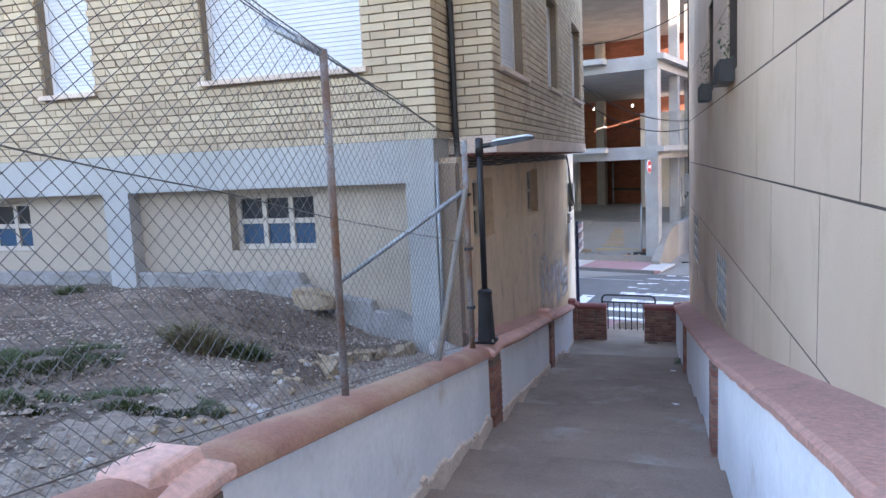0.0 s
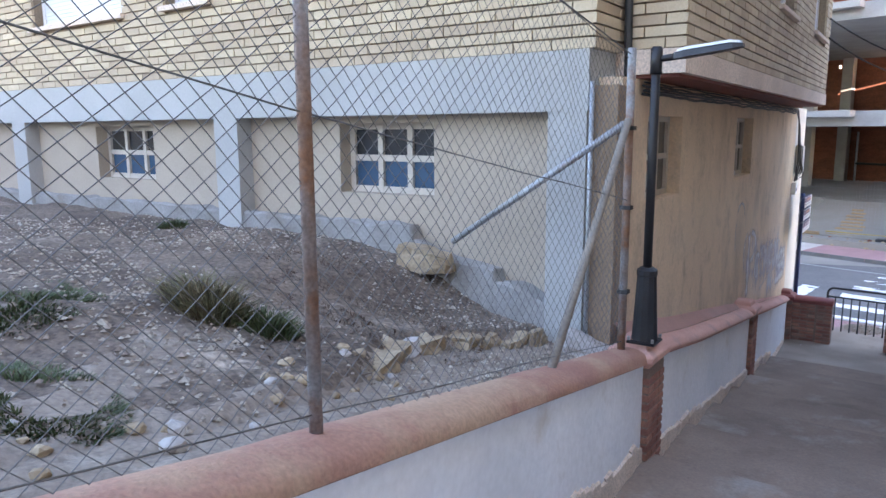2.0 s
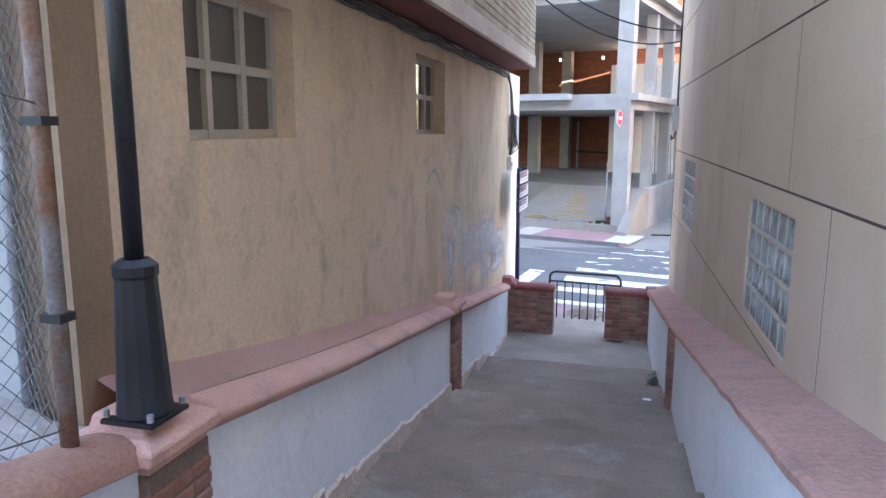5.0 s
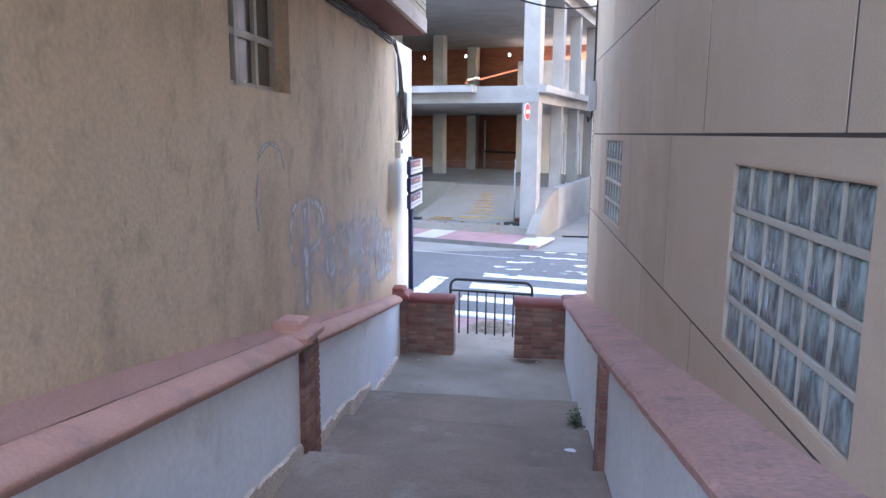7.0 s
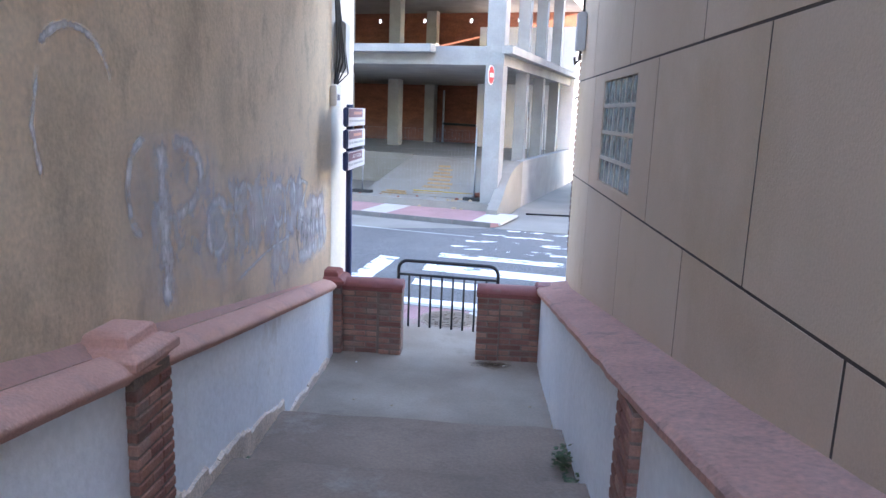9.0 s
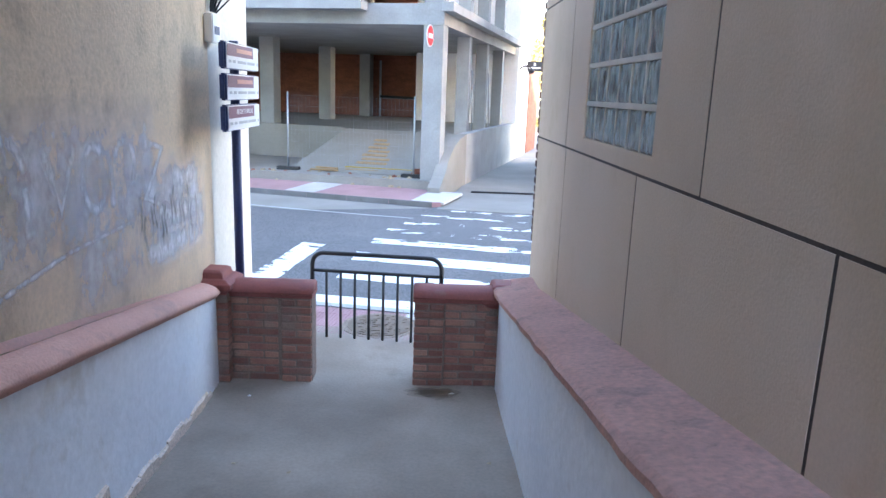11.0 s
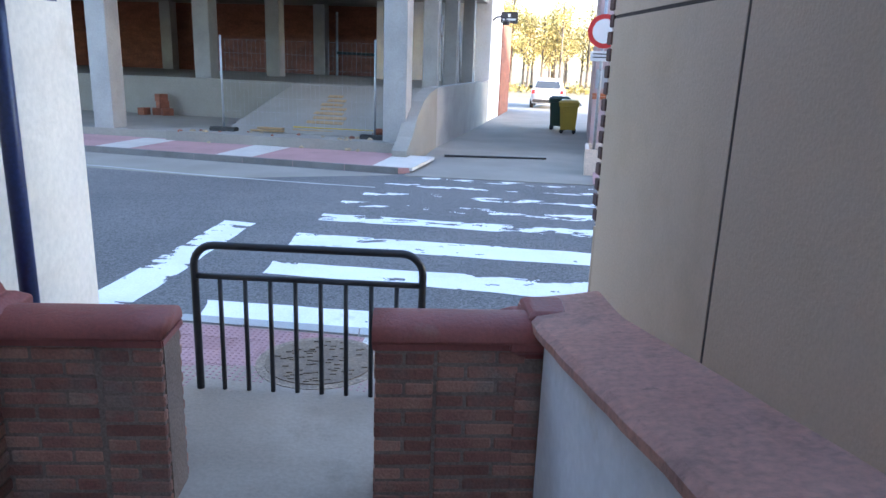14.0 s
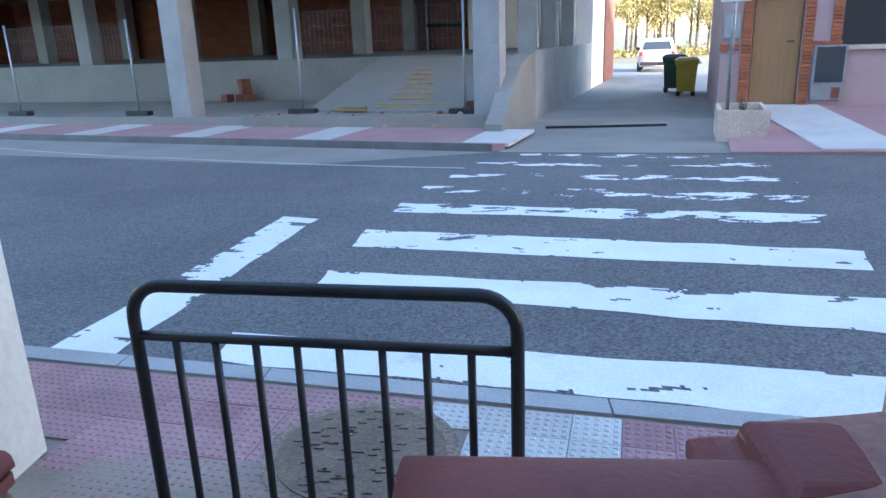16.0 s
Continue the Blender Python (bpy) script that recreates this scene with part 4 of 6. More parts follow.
def pilaster(x, y, z_low, z_top, side, label, cap="pink"):
    """A brick pilaster in a parapet with a stepped cap; side +1 faces +x."""
    ob = empty("brick_pilaster", label, "pilaster", "brick pilasters of the parapets")
    ob.matrix_world = pose(x, y, z_low)
    h = z_top - z_low
    part("core", box(-0.137, 0.137, -0.158, 0.158, -0.1, h), "mortar", ob)
    n = int(h / 0.06)
    for r in range(n):
        z = r * 0.06
        if r % 2:
            s0 = 0.145 if side > 0 else -0.035
            brick_at(BR_FULL, ob, pose(s0, -0.162, z, 0, 0, 90) @ Matrix.Diagonal((0.9, 1, 1, 1)))
            brick_at(BR_HALF, ob, pose(side * 0.145 - (0.11 if side > 0 else 0), 0.052, z))
        else:
            for yy in (-0.162, 0.052):
                brick_at(BR_HALF, ob, pose(side * 0.145 - (0.11 if side > 0 else 0), yy, z))
            brick_at(BR_HALF, ob, pose(side * 0.145 - (0.11 if side > 0 else 0), -0.055, z))
    if cap:
        w, d = 0.14, 0.16
        bm = loft([[(-a, -b, z), (a, -b, z), (a, b, z), (-a, b, z)] for a, b, z in ((w - 0.01, d - 0.01, h - 0.005), (w + 0.0, d + 0.0, h + 0.02), (w + 0.035, d + 0.03, h + 0.045), (w + 0.035, d + 0.03, h + 0.085), (w - 0.01, d - 0.01, h + 0.115), (w - 0.035, d - 0.03, h + 0.12), (w - 0.045, d - 0.04, h + 0.165), (w - 0.07, d - 0.07, h + 0.18))])
        bmesh.ops.bevel(bm, geom=bm.edges[:], offset=0.005, segments=1, affect="EDGES")
        part("cap", rough_up(bm, 0.005, 9), cap, ob, "stepped cement cap")
    return ob


pilaster(xl(6.48) - 0.09, 6.48, 1.2, zl(6.48) - 0.06, 1, "brick pilaster with a pink cap carrying the lamp")
pilaster(xl(11.2) - 0.09, 11.2, 0.48, zl(11.2) + 0.015, 1, "brick pilaster with a stepped pink cap")
pilaster(xl(15.62) - 0.05, 15.72, -0.05, 0.72, 1, "brick pilaster beside the gate pier with a red cap", "cap_red")
pilaster(xr(6.16) + 0.10, 6.16, 1.3, zr(6.16) - 0.03, -1, "brick pilaster under the pink ledge", None)
pilaster(xr(11.28) + 0.10, 11.28, 0.42, zr(11.28) - 0.03, -1, "brick pilaster under the pink ledge", None)
pilaster(xr(15.6) + 0.045, 15.80, -0.05, 0.655, -1, "brick pilaster beside the gate pier with a broken red cap", "cap_red")

pilaster(xl(1.7) - 0.10, 1.7, 2.1, zl(1.7) - 0.10, 1, "brick pilaster with a worn pink cap by the lot", "pink_r")

# low black rail between the piers and the road
rail = empty("hoop_rail", "black painted tubular steel hoop railing", "railing")
rail.matrix_world = along((-1.525, 16.71), (-0.31, 16.585)) @ pose(0, 0, -0.01)
RW, RH = 1.215, 0.83
arc = [(0.11 - 0.11 * math.cos(a), 0, RH - 0.11 + 0.11 * math.sin(a)) for a in (math.pi / 2 * k / 6 for k in range(7))]
part("hoop", tube([(0, 0, 0)] + arc + [(RW - x, 0, z) for x, _, z in arc[::-1]] + [(RW, 0, 0)], 0.021, None, 10), "black_metal", rail, "", True)
part("cross_bar", tube([(0, 0, RH - 0.17), (RW, 0, RH - 0.17)], 0.017, None, 8), "black_metal", rail, "", True)
for k in range(1, 9):
    part("baluster", tube([(RW * k / 9, 0, 0.0), (RW * k / 9, 0, RH - 0.17)], 0.013, None, 8), "black_metal", rail, "", True)


def brick_skin(name, at, length, z0, z1, holes, label, near=None, pitch_x=0.30, pitch_z=0.08, depth=0.03):
    """Cream bricks before a core wall: local x along it, proud towards local -y. near: the x span whose bricks are single objects."""
    verts, faces = [], []
    me1 = None
    singles = 0
    holder = empty(name, label, "brick wall", kind="structure", at=at)
    for r in range(int((z1 - z0) / pitch_z)):
        z = z0 + r * pitch_z
        off = (0.0, 0.5)[r % 2] * pitch_x
        x = -off
        while x < length:
            a, b = max(x, 0.0), min(x + pitch_x - 0.010, length)
            x += pitch_x
            if b - a < 0.05:
                continue
            spans = [(a, b)]
            for h in holes:
                if h[2] < z + pitch_z - 0.01 and h[3] > z:
                    nxt = []
                    for c, d in spans:
                        if d <= h[0] or c >= h[1]:
                            nxt.append((c, d))
                        else:
                            if h[0] - c > 0.03:
                                nxt.append((c, h[0]))
                            if d - h[1] > 0.03:
                                nxt.append((h[1], d))
                    spans = nxt
            for c, d in spans:
                if near and near[0] < c and d < near[1] and z < near[2] and singles < 300 and d - c > 0.28:
                    if me1 is None:
                        bmb = box(0, 0.29, -depth, 0.0, 0, pitch_z - 0.014)
                        me1 = bpy.data.meshes.new("brick")
                        bmesh.ops.recalc_face_normals(bmb, faces=bmb.faces)
                        bmb.to_mesh(me1)
                        bmb.free()
                        me1.materials.append(M["brick_cream"])
                    ob = new("brick", me1)
                    ob.parent = holder
                    ob.matrix_basis = pose(c, random.uniform(-0.002, 0.002), z)
                    singles += 1
                    continue
                n, o = len(verts), random.uniform(-0.002, 0.002)
                for zz in (z, z + pitch_z - 0.014):
                    verts += [(c, 0.0, zz), (d, 0.0, zz), (d, -depth + o, zz), (c, -depth + o, zz)]
                faces += [(n, n + 1, n + 2, n + 3), (n + 7, n + 6, n + 5, n + 4), (n + 3, n + 2, n + 6, n + 7), (n + 2, n + 1, n + 5, n + 6), (n, n + 3, n + 7, n + 4)]
    me = bpy.data.meshes.new("bricks")
    me.from_pydata(verts, [], faces)
    me.materials.append(M["brick_cream_i"])
    ob = new("bricks", me)
    ob.parent = holder
    ob["kind"] = "stuff"
    return holder


brick_skin("brickwork_front", pose(FX, 6.409, 0), -2.115 - FX, 4.345, 6.6, [(a - FX, b - FX, c - 0.06, d) for a, b, c, d in UPW], "cream facing bricks with dark recessed joints", (-5.2 - FX, -2.1 - FX, 5.4))
brick_skin("brickwork_return", pose(-2.114, 6.38, 0, 0, 0, 90), 0.55, 4.345, 6.8, [], "cream facing bricks beside the drainpipe")
brick_skin("brickwork_bay_front", pose(-2.08, SY0 + 0.011, 0), 2.08 + SX0 + 0.018, 4.37, 7.0, [], "cream facing bricks on the front of the overhang")
brick_skin("brickwork_side", at_s @ pose(0, -0.001, 0), SL, 4.37, 8.4, [(a, b, c - 0.06, d) for a, b, c, d in SIDEW], "cream facing bricks over the steps", (0, 5.0, 5.6))
pipe = empty("drainpipe", "black cable and drainpipe in the brick corner", "drainpipe")
part("pipe", tube([(-2.03, 6.86, 3.6), (-2.03, 6.86, 4.2), (-2.04, 6.86, 4.6), (-2.04, 6.86, 8.0)], 0.03, None, 8), "cable", pipe)

# ---- facade panels and glass bricks ----
panels = empty("panel_cladding", "beige facade panels between dark joints", "cladding", kind="structure")
ROWSZ = [0.2, 1.99, 2.96, 3.87, 4.72, 5.65, 6.6, 7.55, 8.0]
CUTS = [[-3, 1.0, 3.9, 5.6, 7.1, 8.7, 10.31, 11.87, 13.39, 14.93], [-2, 1.5, 3.1, 4.7, 6.3, 7.9, 11.08, 12.68, 14.95], [-1.2, 0.6, 2.3, 3.99, 5.47, 7.0, 8.7, 10.3, 11.87, 13.5, 15.1], [-2, 0.0, 1.7, 3.28, 4.65, 6.2, 7.5, 8.5, 10.1, 11.05, 12.6, 14.2]]
OPEN = GB + [(7.55, 8.45, 4.9, 6.1), (10.2, 11.0, 4.9, 6.1)]
for r, (z0, z1) in enumerate(zip(ROWSZ, ROWSZ[1:])):
    cuts = [-4.0] + (CUTS[r] if r < 4 else CUTS[2 + r % 2]) + [WALL_END]
    for y0, y1 in zip(cuts, cuts[1:]):
        bm = bmesh.new()
        ys = sorted({y0 + 0.009, y1 - (0.009 if y1 < 16 else -0.012), *[v for h in OPEN for v in h[:2] if y0 + 0.009 < v < y1 and h[2] < z1 and h[3] > z0]})
        for a, b in zip(ys, ys[1:]):
            cut = sorted((h[2], h[3]) for h in OPEN if h[0] <= a + 1e-6 and h[1] >= b - 1e-6)
            low = z0 + 0.007
            for c, d in cut:
                if c > low and c < z1:
                    box(ry(b), ry(a), -0.012, 0.012, low, c, bm)
                if d > low and c < z1:
                    low = max(low, d)
            if low < z1 - 0.007:
                box(ry(b), ry(a), -0.012, 0.012, low, z1 - 0.007, bm)
        ob = part("panel", bm, "panel", panels)
        ob.matrix_world = at_r

gmat = bpy.data.materials.new("glass_brick")
gmat.use_nodes = True
gn = gmat.node_tree
gb_ = gn.nodes["Principled BSDF"]
gb_.inputs["Roughness"].default_value = 0.09
gb_.inputs["Specular IOR Level"].default_value = 0.9
gpos = gn.nodes.new("ShaderNodeTexCoord").outputs["Object"]
gshift = gn.nodes.new("ShaderNodeVectorMath")
gn.links.new(gpos, gshift.inputs[0])
gcomb = gn.nodes.new("ShaderNodeCombineXYZ")
grnd = gn.nodes.new("ShaderNodeObjectInfo").outputs["Random"]
for i in range(3):
    gn.links.new(ramp(gn, grnd, 0, 1, 0, 3 + 4 * i), gcomb.inputs[i])
gn.links.new(gcomb.outputs[0], gshift.inputs[1])
gv = gshift.outputs[0]
gcol = mixer(gn, (0.075, 0.10, 0.105), (0.33, 0.40, 0.40), ramp(gn, noise_of(gn, gv, 17, 3, (1.6, 1, 0.5), 0.55), 0.38, 0.64))
gn.links.new(gcol, gb_.inputs["Base Color"])
gbm = node(gn, "ShaderNodeBump", Strength=0.9, Distance=0.02)
gn.links.new(noise_of(gn, gv, 26, 2, (1.5, 1, 0.35), 0.4), gbm.inputs["Height"])
gn.links.new(gbm.outputs[0], gb_.inputs["Normal"])
M["glass_brick"] = gmat


def glass_brick_mesh(w, h):
    """A pressed glass brick: a flat rim and a slightly domed, rippled face."""
    bm = bmesh.new()
    grid_ = []
    for i in range(6):
        col = []
        for j in range(6):
            rim = i in (0, 5) or j in (0, 5)
            y = 0.0 if rim else -0.010 - 0.004 * math.sin(i * 2.1 + j * 0.6)
            col.append(bm.verts.new((w * (0, 0.10, 0.36, 0.64, 0.90, 1)[i], y, h * (0, 0.08, 0.36, 0.64, 0.92, 1)[j])))
        grid_.append(col)
    for i in range(5):
        for j in range(5):
            bm.faces.new((grid_[i][j], grid_[i + 1][j], grid_[i + 1][j + 1], grid_[i][j + 1]))
    bmesh.ops.recalc_face_normals(bm, faces=bm.faces)
    me = bpy.data.meshes.new("glass_brick")
    bm.to_mesh(me)
    bm.free()
    if me.polygons[0].normal.y > 0:
        me.flip_normals()
    me.materials.append(M["glass_brick"])
    for p in me.polygons:
        p.use_smooth = True
    return me


for a, b, c, d in GB:
    win = empty("window_glass_bricks", "window of wavy glass bricks in pale mortar", "window", kind="structure", at=at_r @ pose(ry(b), 0, c))
    w, h = ry(a) - ry(b), d - c
    nc, nr = 6, 4
    part("backing", box(0, w, 0.04, 0.10, 0, h), "frame_white", win)
    for i in range(nc + 1):
        x = i * w / nc
        part("mortar_upright", box(max(0, x - 0.007), min(w, x + 0.007), -0.004, 0.04, 0, h), "frame_white", win)
    for j in range(1, nr):
        part("mortar_bed", box(0.008, w - 0.008, -0.007, 0.04, j * h / nr - 0.014, j * h / nr + 0.014, None, 0.003), "frame_white", win)
    bm = box(-0.004, w + 0.004, -0.010, 0.05, -0.004, 0.012)
    box(-0.004, w + 0.004, -0.010, 0.05, h - 0.008, h + 0.004, bm), box(-0.004, 0.006, -0.0095, 0.05, 0.012, h - 0.008, bm), box(w - 0.006, w + 0.004, -0.0095, 0.05, 0.012, h - 0.008, bm)
    part("window_frame", bm, "panel", win)
    gme = glass_brick_mesh(w / nc - 0.013, h / nr - 0.026)
    for i in range(nc):
        for j in range(nr):
            ob = new("glass_brick", gme)
            ob.parent = win
            ob.matrix_basis = pose(i * w / nc + 0.0065, 0.006, j * h / nr + 0.013)
for y0, y1 in ((7.55, 8.45), (10.2, 11.0)):
    win = empty("window_small", "dark recessed window high in the panelled wall", "window", kind="structure", at=at_r @ pose(ry(y1), 0, 4.9))
    w = ry(y0) - ry(y1)
    part("pane", box(0.04, w - 0.04, 0.16, 0.165, 0.04, 1.16), "glass_dark", win)
    bm = box(0, 0.05, 0.13, 0.18, 0, 1.2)
    box(w - 0.05, w, 0.13, 0.18, 0, 1.2, bm), box(0.05, w - 0.05, 0.13, 0.18, 0, 0.05, bm)
    part("window_frame", bm, "frame_white", win)
    ob = empty("window_box", "dark metal window box with straggling plants", "planter", "window boxes", at=at_r @ pose(ry(y1), -0.16, 4.78))
    bm = box(0.1, w - 0.1, 0, 0.14, 0.0, 0.02)
    for k in range(7):
        x = 0.1 + (w - 0.22) * k / 6
        box(x, x + 0.015, 0.0, 0.012, 0.02, 0.2, bm)
    box(0.1, w - 0.1, 0, 0.012, 0.2, 0.22, bm), box(0.1, 0.115, 0, 0.14, 0.02, 0.22, bm), box(w - 0.115, w - 0.1, 0, 0.14, 0.02, 0.22, bm)
    part("basket", bm, "black_metal", ob)
    part("trough", box(0.14, w - 0.14, 0.02, 0.14, 0.02, 0.15), "soffit", ob)
    bm = bmesh.new()
    for k in range(70):
        p = Vector((random.uniform(0.15, w - 0.15), random.uniform(0.02, 0.12), 0.15 + random.random() ** 2 * 0.5))
        d = Vector((random.uniform(-1, 1), random.uniform(-1, 1), random.uniform(0, 1))) * 0.03
        s = d.cross(Vector((0.3, 0.2, 1))).normalized() * 0.012
        bm.faces.new([bm.verts.new(q) for q in (p, p + d + s, p + 2 * d, p + d - s)])
    part("plants", bm, "leaf", ob)

# ---- lot: earth, stones, weeds ----


def ledge_off(y):  # from the parapet to the stone ledge
    return between(y, [(-6, 0.6), (2.7, 0.42), (3.4, 0.32), (4.1, 0.42), (4.8, 0.74), (5.3, 0.78), (6.0, 0.6), (6.5, 0.5)]) + 0.05 * noise.noise((y * 3, 0, 6))


def lot_z(x, y):
    d = xl(y) - 0.22 - x
    strip = zl(min(y, 6.3)) - 0.05
    far = between(y, [(-6, 3.3), (0, 3.12), (3, 3.02), (4.2, 2.96), (6.5, 2.9)])
    foot = between(x, [(-14, 2.92), (-5, 2.88), (-4.3, 2.84), (-3.6, 2.74), (-3.2, 2.66), (-2.7, 2.52), (-1.5, 2.42)])
    w = max(0.0, min(1.0, (y - 4.2) / 2.0))
    upper = max(far * (1 - w) + foot * w, strip - 0.2)
    step = max(0.0, min(1.0, (d - ledge_off(y)) / 0.10))
    rise = max(0.0, min(1.0, (d - ledge_off(y)) / 1.3))
    rise = rise * rise * (3 - 2 * rise)
    base = strip + 0.11 * step * (1 - rise) * between(y, [(-9, 0.15), (3.0, 0.15), (4.2, 1.0), (9, 1.0)])
    return base * (1 - rise) + upper * rise + 0.045 * noise.fractal((x * 1.3, y * 1.3, 0), 1.0, 2.0, 4) * (0.2 + rise)


bm = bmesh.new()
GX, GY = 150, 190
grid = []
for i in range(GX + 1):
    row = []
    for j in range(GY + 1):
        y = -5.5 + 12.0 * j / GY
        s = (i / GX) ** 1.9
        x = xl(y) - 0.2 - s * 11.5
        row.append(bm.verts.new((x, y, lot_z(x, y) + 0.018 * noise.noise((x * 9, y * 9, 2)) + 0.010 * noise.noise((x * 23, y * 23, 5)))))
    grid.append(row)
for i in range(GX):
    for j in range(GY):
        bm.faces.new((grid[i][j], grid[i + 1][j], grid[i + 1][j + 1], grid[i][j + 1]))
lot = structure("ground_lot", bm, "earth", "bare stony earth of the fenced lot", True)
lot.data.materials.append(M["dust"])
for p in lot.data.polygons:
    x, y = p.center.x, p.center.y
    d = xl(y) - 0.22 - x - ledge_off(y)
    trail = abs(x + 2.75 + 0.35 * (y - 3.6) + 0.2 * noise.noise((y * 1.5, 0, 0))) - (0.16 if y < 4.6 else 0)
    if d + 0.12 * noise.noise((x * 6, y * 6, 0)) < 0.06 or (y < 5.2 and trail + 0.15 * noise.noise((x * 5, y * 5, 3)) < 0) or (y < 3.6 and d < 0.15 + 0.3 * noise.noise((x * 3, y * 3, 9))):
        p.material_index = 1
structure("lot_backfill", box(-30, -13.2, -30, 6.3, -0.3, 3.0), "earth", "earth beyond the fenced lot")


def stone_mesh(r, seed, flat=0.7):
    bm = bmesh.new()
    bmesh.ops.create_icosphere(bm, subdivisions=2, radius=r)
    for v in bm.verts:
        v.co += v.co.normalized() * r * 0.55 * noise.noise(v.co / r * 0.9 + Vector((seed, seed * 2, 0)))
        v.co.z *= flat
    return bm


def ledge_stone(l, w, h, seed):
    """An angular, split block of limestone."""
    bm = box(-l / 2, l / 2, -w / 2, w / 2, -h * 0.5, h * 0.5)
    bmesh.ops.subdivide_edges(bm, edges=bm.edges[:], cuts=3, use_grid_fill=True)
    for v in bm.verts:
        q = v.co + Vector((seed * 3.1, seed, 0))
        v.co += noise.noise_vector(q * 4.5) * 0.07 + noise.noise_vector(q * 14) * 0.02
        v.co.z *= 1 - 0.35 * (v.co.x / l + 0.5)
    return bm


random.seed(5)
y = 4.3
k = 0
while y < 6.2:
    l = random.uniform(0.14, 0.34)
    yc = y + l / 2
    x = xl(yc) - 0.22 - ledge_off(yc) - 0.04
    ob = link("stone", ledge_stone(l, random.uniform(0.12, 0.18), random.uniform(0.08, 0.15), k), M["rock_pale" if k % 7 == 2 else "rock"])
    ob.matrix_world = pose(x, yc, lot_z(x + 0.12, yc) + 0.025, random.uniform(-8, 8), random.uniform(-14, 6), 90 + random.uniform(-16, 16))
    tagged(ob, "pale grey stone lump in the ledge" if k % 7 == 2 else "rough yellowish limestone block in the ledge", "stone", "stones of the ledge beside the fence")
    y += l * random.uniform(0.9, 1.1)
    k += 1
for k in range(34):
    yc = random.uniform(1.8, 4.4)
    x = xl(yc) - 0.22 - ledge_off(yc) + random.gauss(-0.05, 0.10)
    r = random.uniform(0.014, 0.042)
    ob = link("stone", stone_mesh(r, k * 1.7), M["rock" if k % 4 else "rock_pale"])
    ob.matrix_world = pose(x, yc, lot_z(x, yc) + r * 0.2, 0, 0, k * 47)
    tagged(ob, "small pale stone lump on the dusty bank", "stone", "rubble along the fence")
ob = link("stone_slab", ledge_stone(0.34, 0.26, 0.10, 31), M["rock_pale"])
ob.matrix_world = pose(-2.0, 6.26, lot_z(-2.0, 6.26) + 0.03, 4, 8, 20)
tagged(ob, "flat pale stone slab lying by the corner post", "stone")
verts, faces = [], []
for k in range(26000):
    y = random.uniform(-1.5, 6.4)
    x = xl(y) - 0.25 - random.random() ** 1.3 * 6.5
    if noise.noise((x * 0.9, y * 0.9, 5)) + random.uniform(-0.3, 0.3) < 0:
        continue
    r = random.uniform(0.005, 0.017) * (1.8 if random.random() < 0.06 else 1)
    c, n = Vector((x, y, lot_z(x, y) + r * 0.3)), len(verts)
    for dx, dy, dz in ((1, 0, 0), (0.2, 1, 0.1), (-1, 0.2, 0), (-0.1, -1, 0.1), (0.1, 0, 0.8)):
        verts.append(c + Vector((dx * random.uniform(0.6, 1.3), dy * random.uniform(0.6, 1.3), dz)) * r)
    faces += [(n, n + 1, n + 4), (n + 1, n + 2, n + 4), (n + 2, n + 3, n + 4), (n + 3, n, n + 4)]
me = bpy.data.meshes.new("gravel")
me.from_pydata(verts, [], faces)
me.materials.append(M["pebble"])
tagged(new("gravel", me), "pale loose gravel scattered over the earth", "gravel", "", "stuff")


def blades(name, cx, cy, rx, ry_, count, h, mat, label, category, kind="", spread=0.5, width=0.006):
    verts, faces = [], []
    for k in range(count):
        a, q = random.uniform(0, 6.283), math.sqrt(random.random())
        x, y = cx + rx * q * math.cos(a), cy + ry_ * q * math.sin(a)
        if noise.noise((x * 3, y * 3, 11)) < -0.15 and kind:
            continue
        z = lot_z(x, y) - 0.01
        hh = h * random.uniform(0.4, 1.0) * (1 - 0.5 * q)
        lean = Vector((math.cos(a) * q + random.uniform(-0.6, 0.6), math.sin(a) * q + random.uniform(-0.6, 0.6), 0)) * hh * spread
        w = Vector((random.uniform(-1, 1), random.uniform(-1, 1), 0)).normalized() * width
        p, n = Vector((x, y, z)), len(verts)
        m = p + lean * 0.4 + Vector((0, 0, hh * 0.65))
        verts += [p - w, p + w, m + w * 0.7, m - w * 0.7, p + lean + Vector((0, 0, hh))]
        faces += [(n, n + 1, n + 2, n + 3), (n + 3, n + 2, n + 4)]
    me = bpy.data.meshes.new(name)
    me.from_pydata(verts, [], faces)
    me.materials.append(M[mat])
    return tagged(new(name, me), label, category, "", kind)


for cx, cy, rx, ry_, n in ((-2.55, 2.85, 0.42, 0.24, 5200), (-3.75, 3.2, 0.62, 0.5, 8200), (-3.15, 2.55, 0.4, 0.25, 3200)):
    blades("grass", cx, cy, rx, ry_, n, 0.055, "leaf", "low dark green grass patch on stony earth", "grass", "stuff", 1.3, 0.004)
for cx, cy, rx, ry_, n in ((-3.1, 5.1, 0.85, 0.75, 7000), (-3.9, 5.6, 0.9, 0.5, 3500), (-2.7, 4.2, 0.5, 0.5, 1800), (-6.0, 5.6, 1.2, 0.4, 1500)):
    blades("dead_grass", cx, cy, rx, ry_, n, 0.045, "twig", "matted dead brown stalks on the earth", "dead grass", "stuff", 2.2, 0.003)
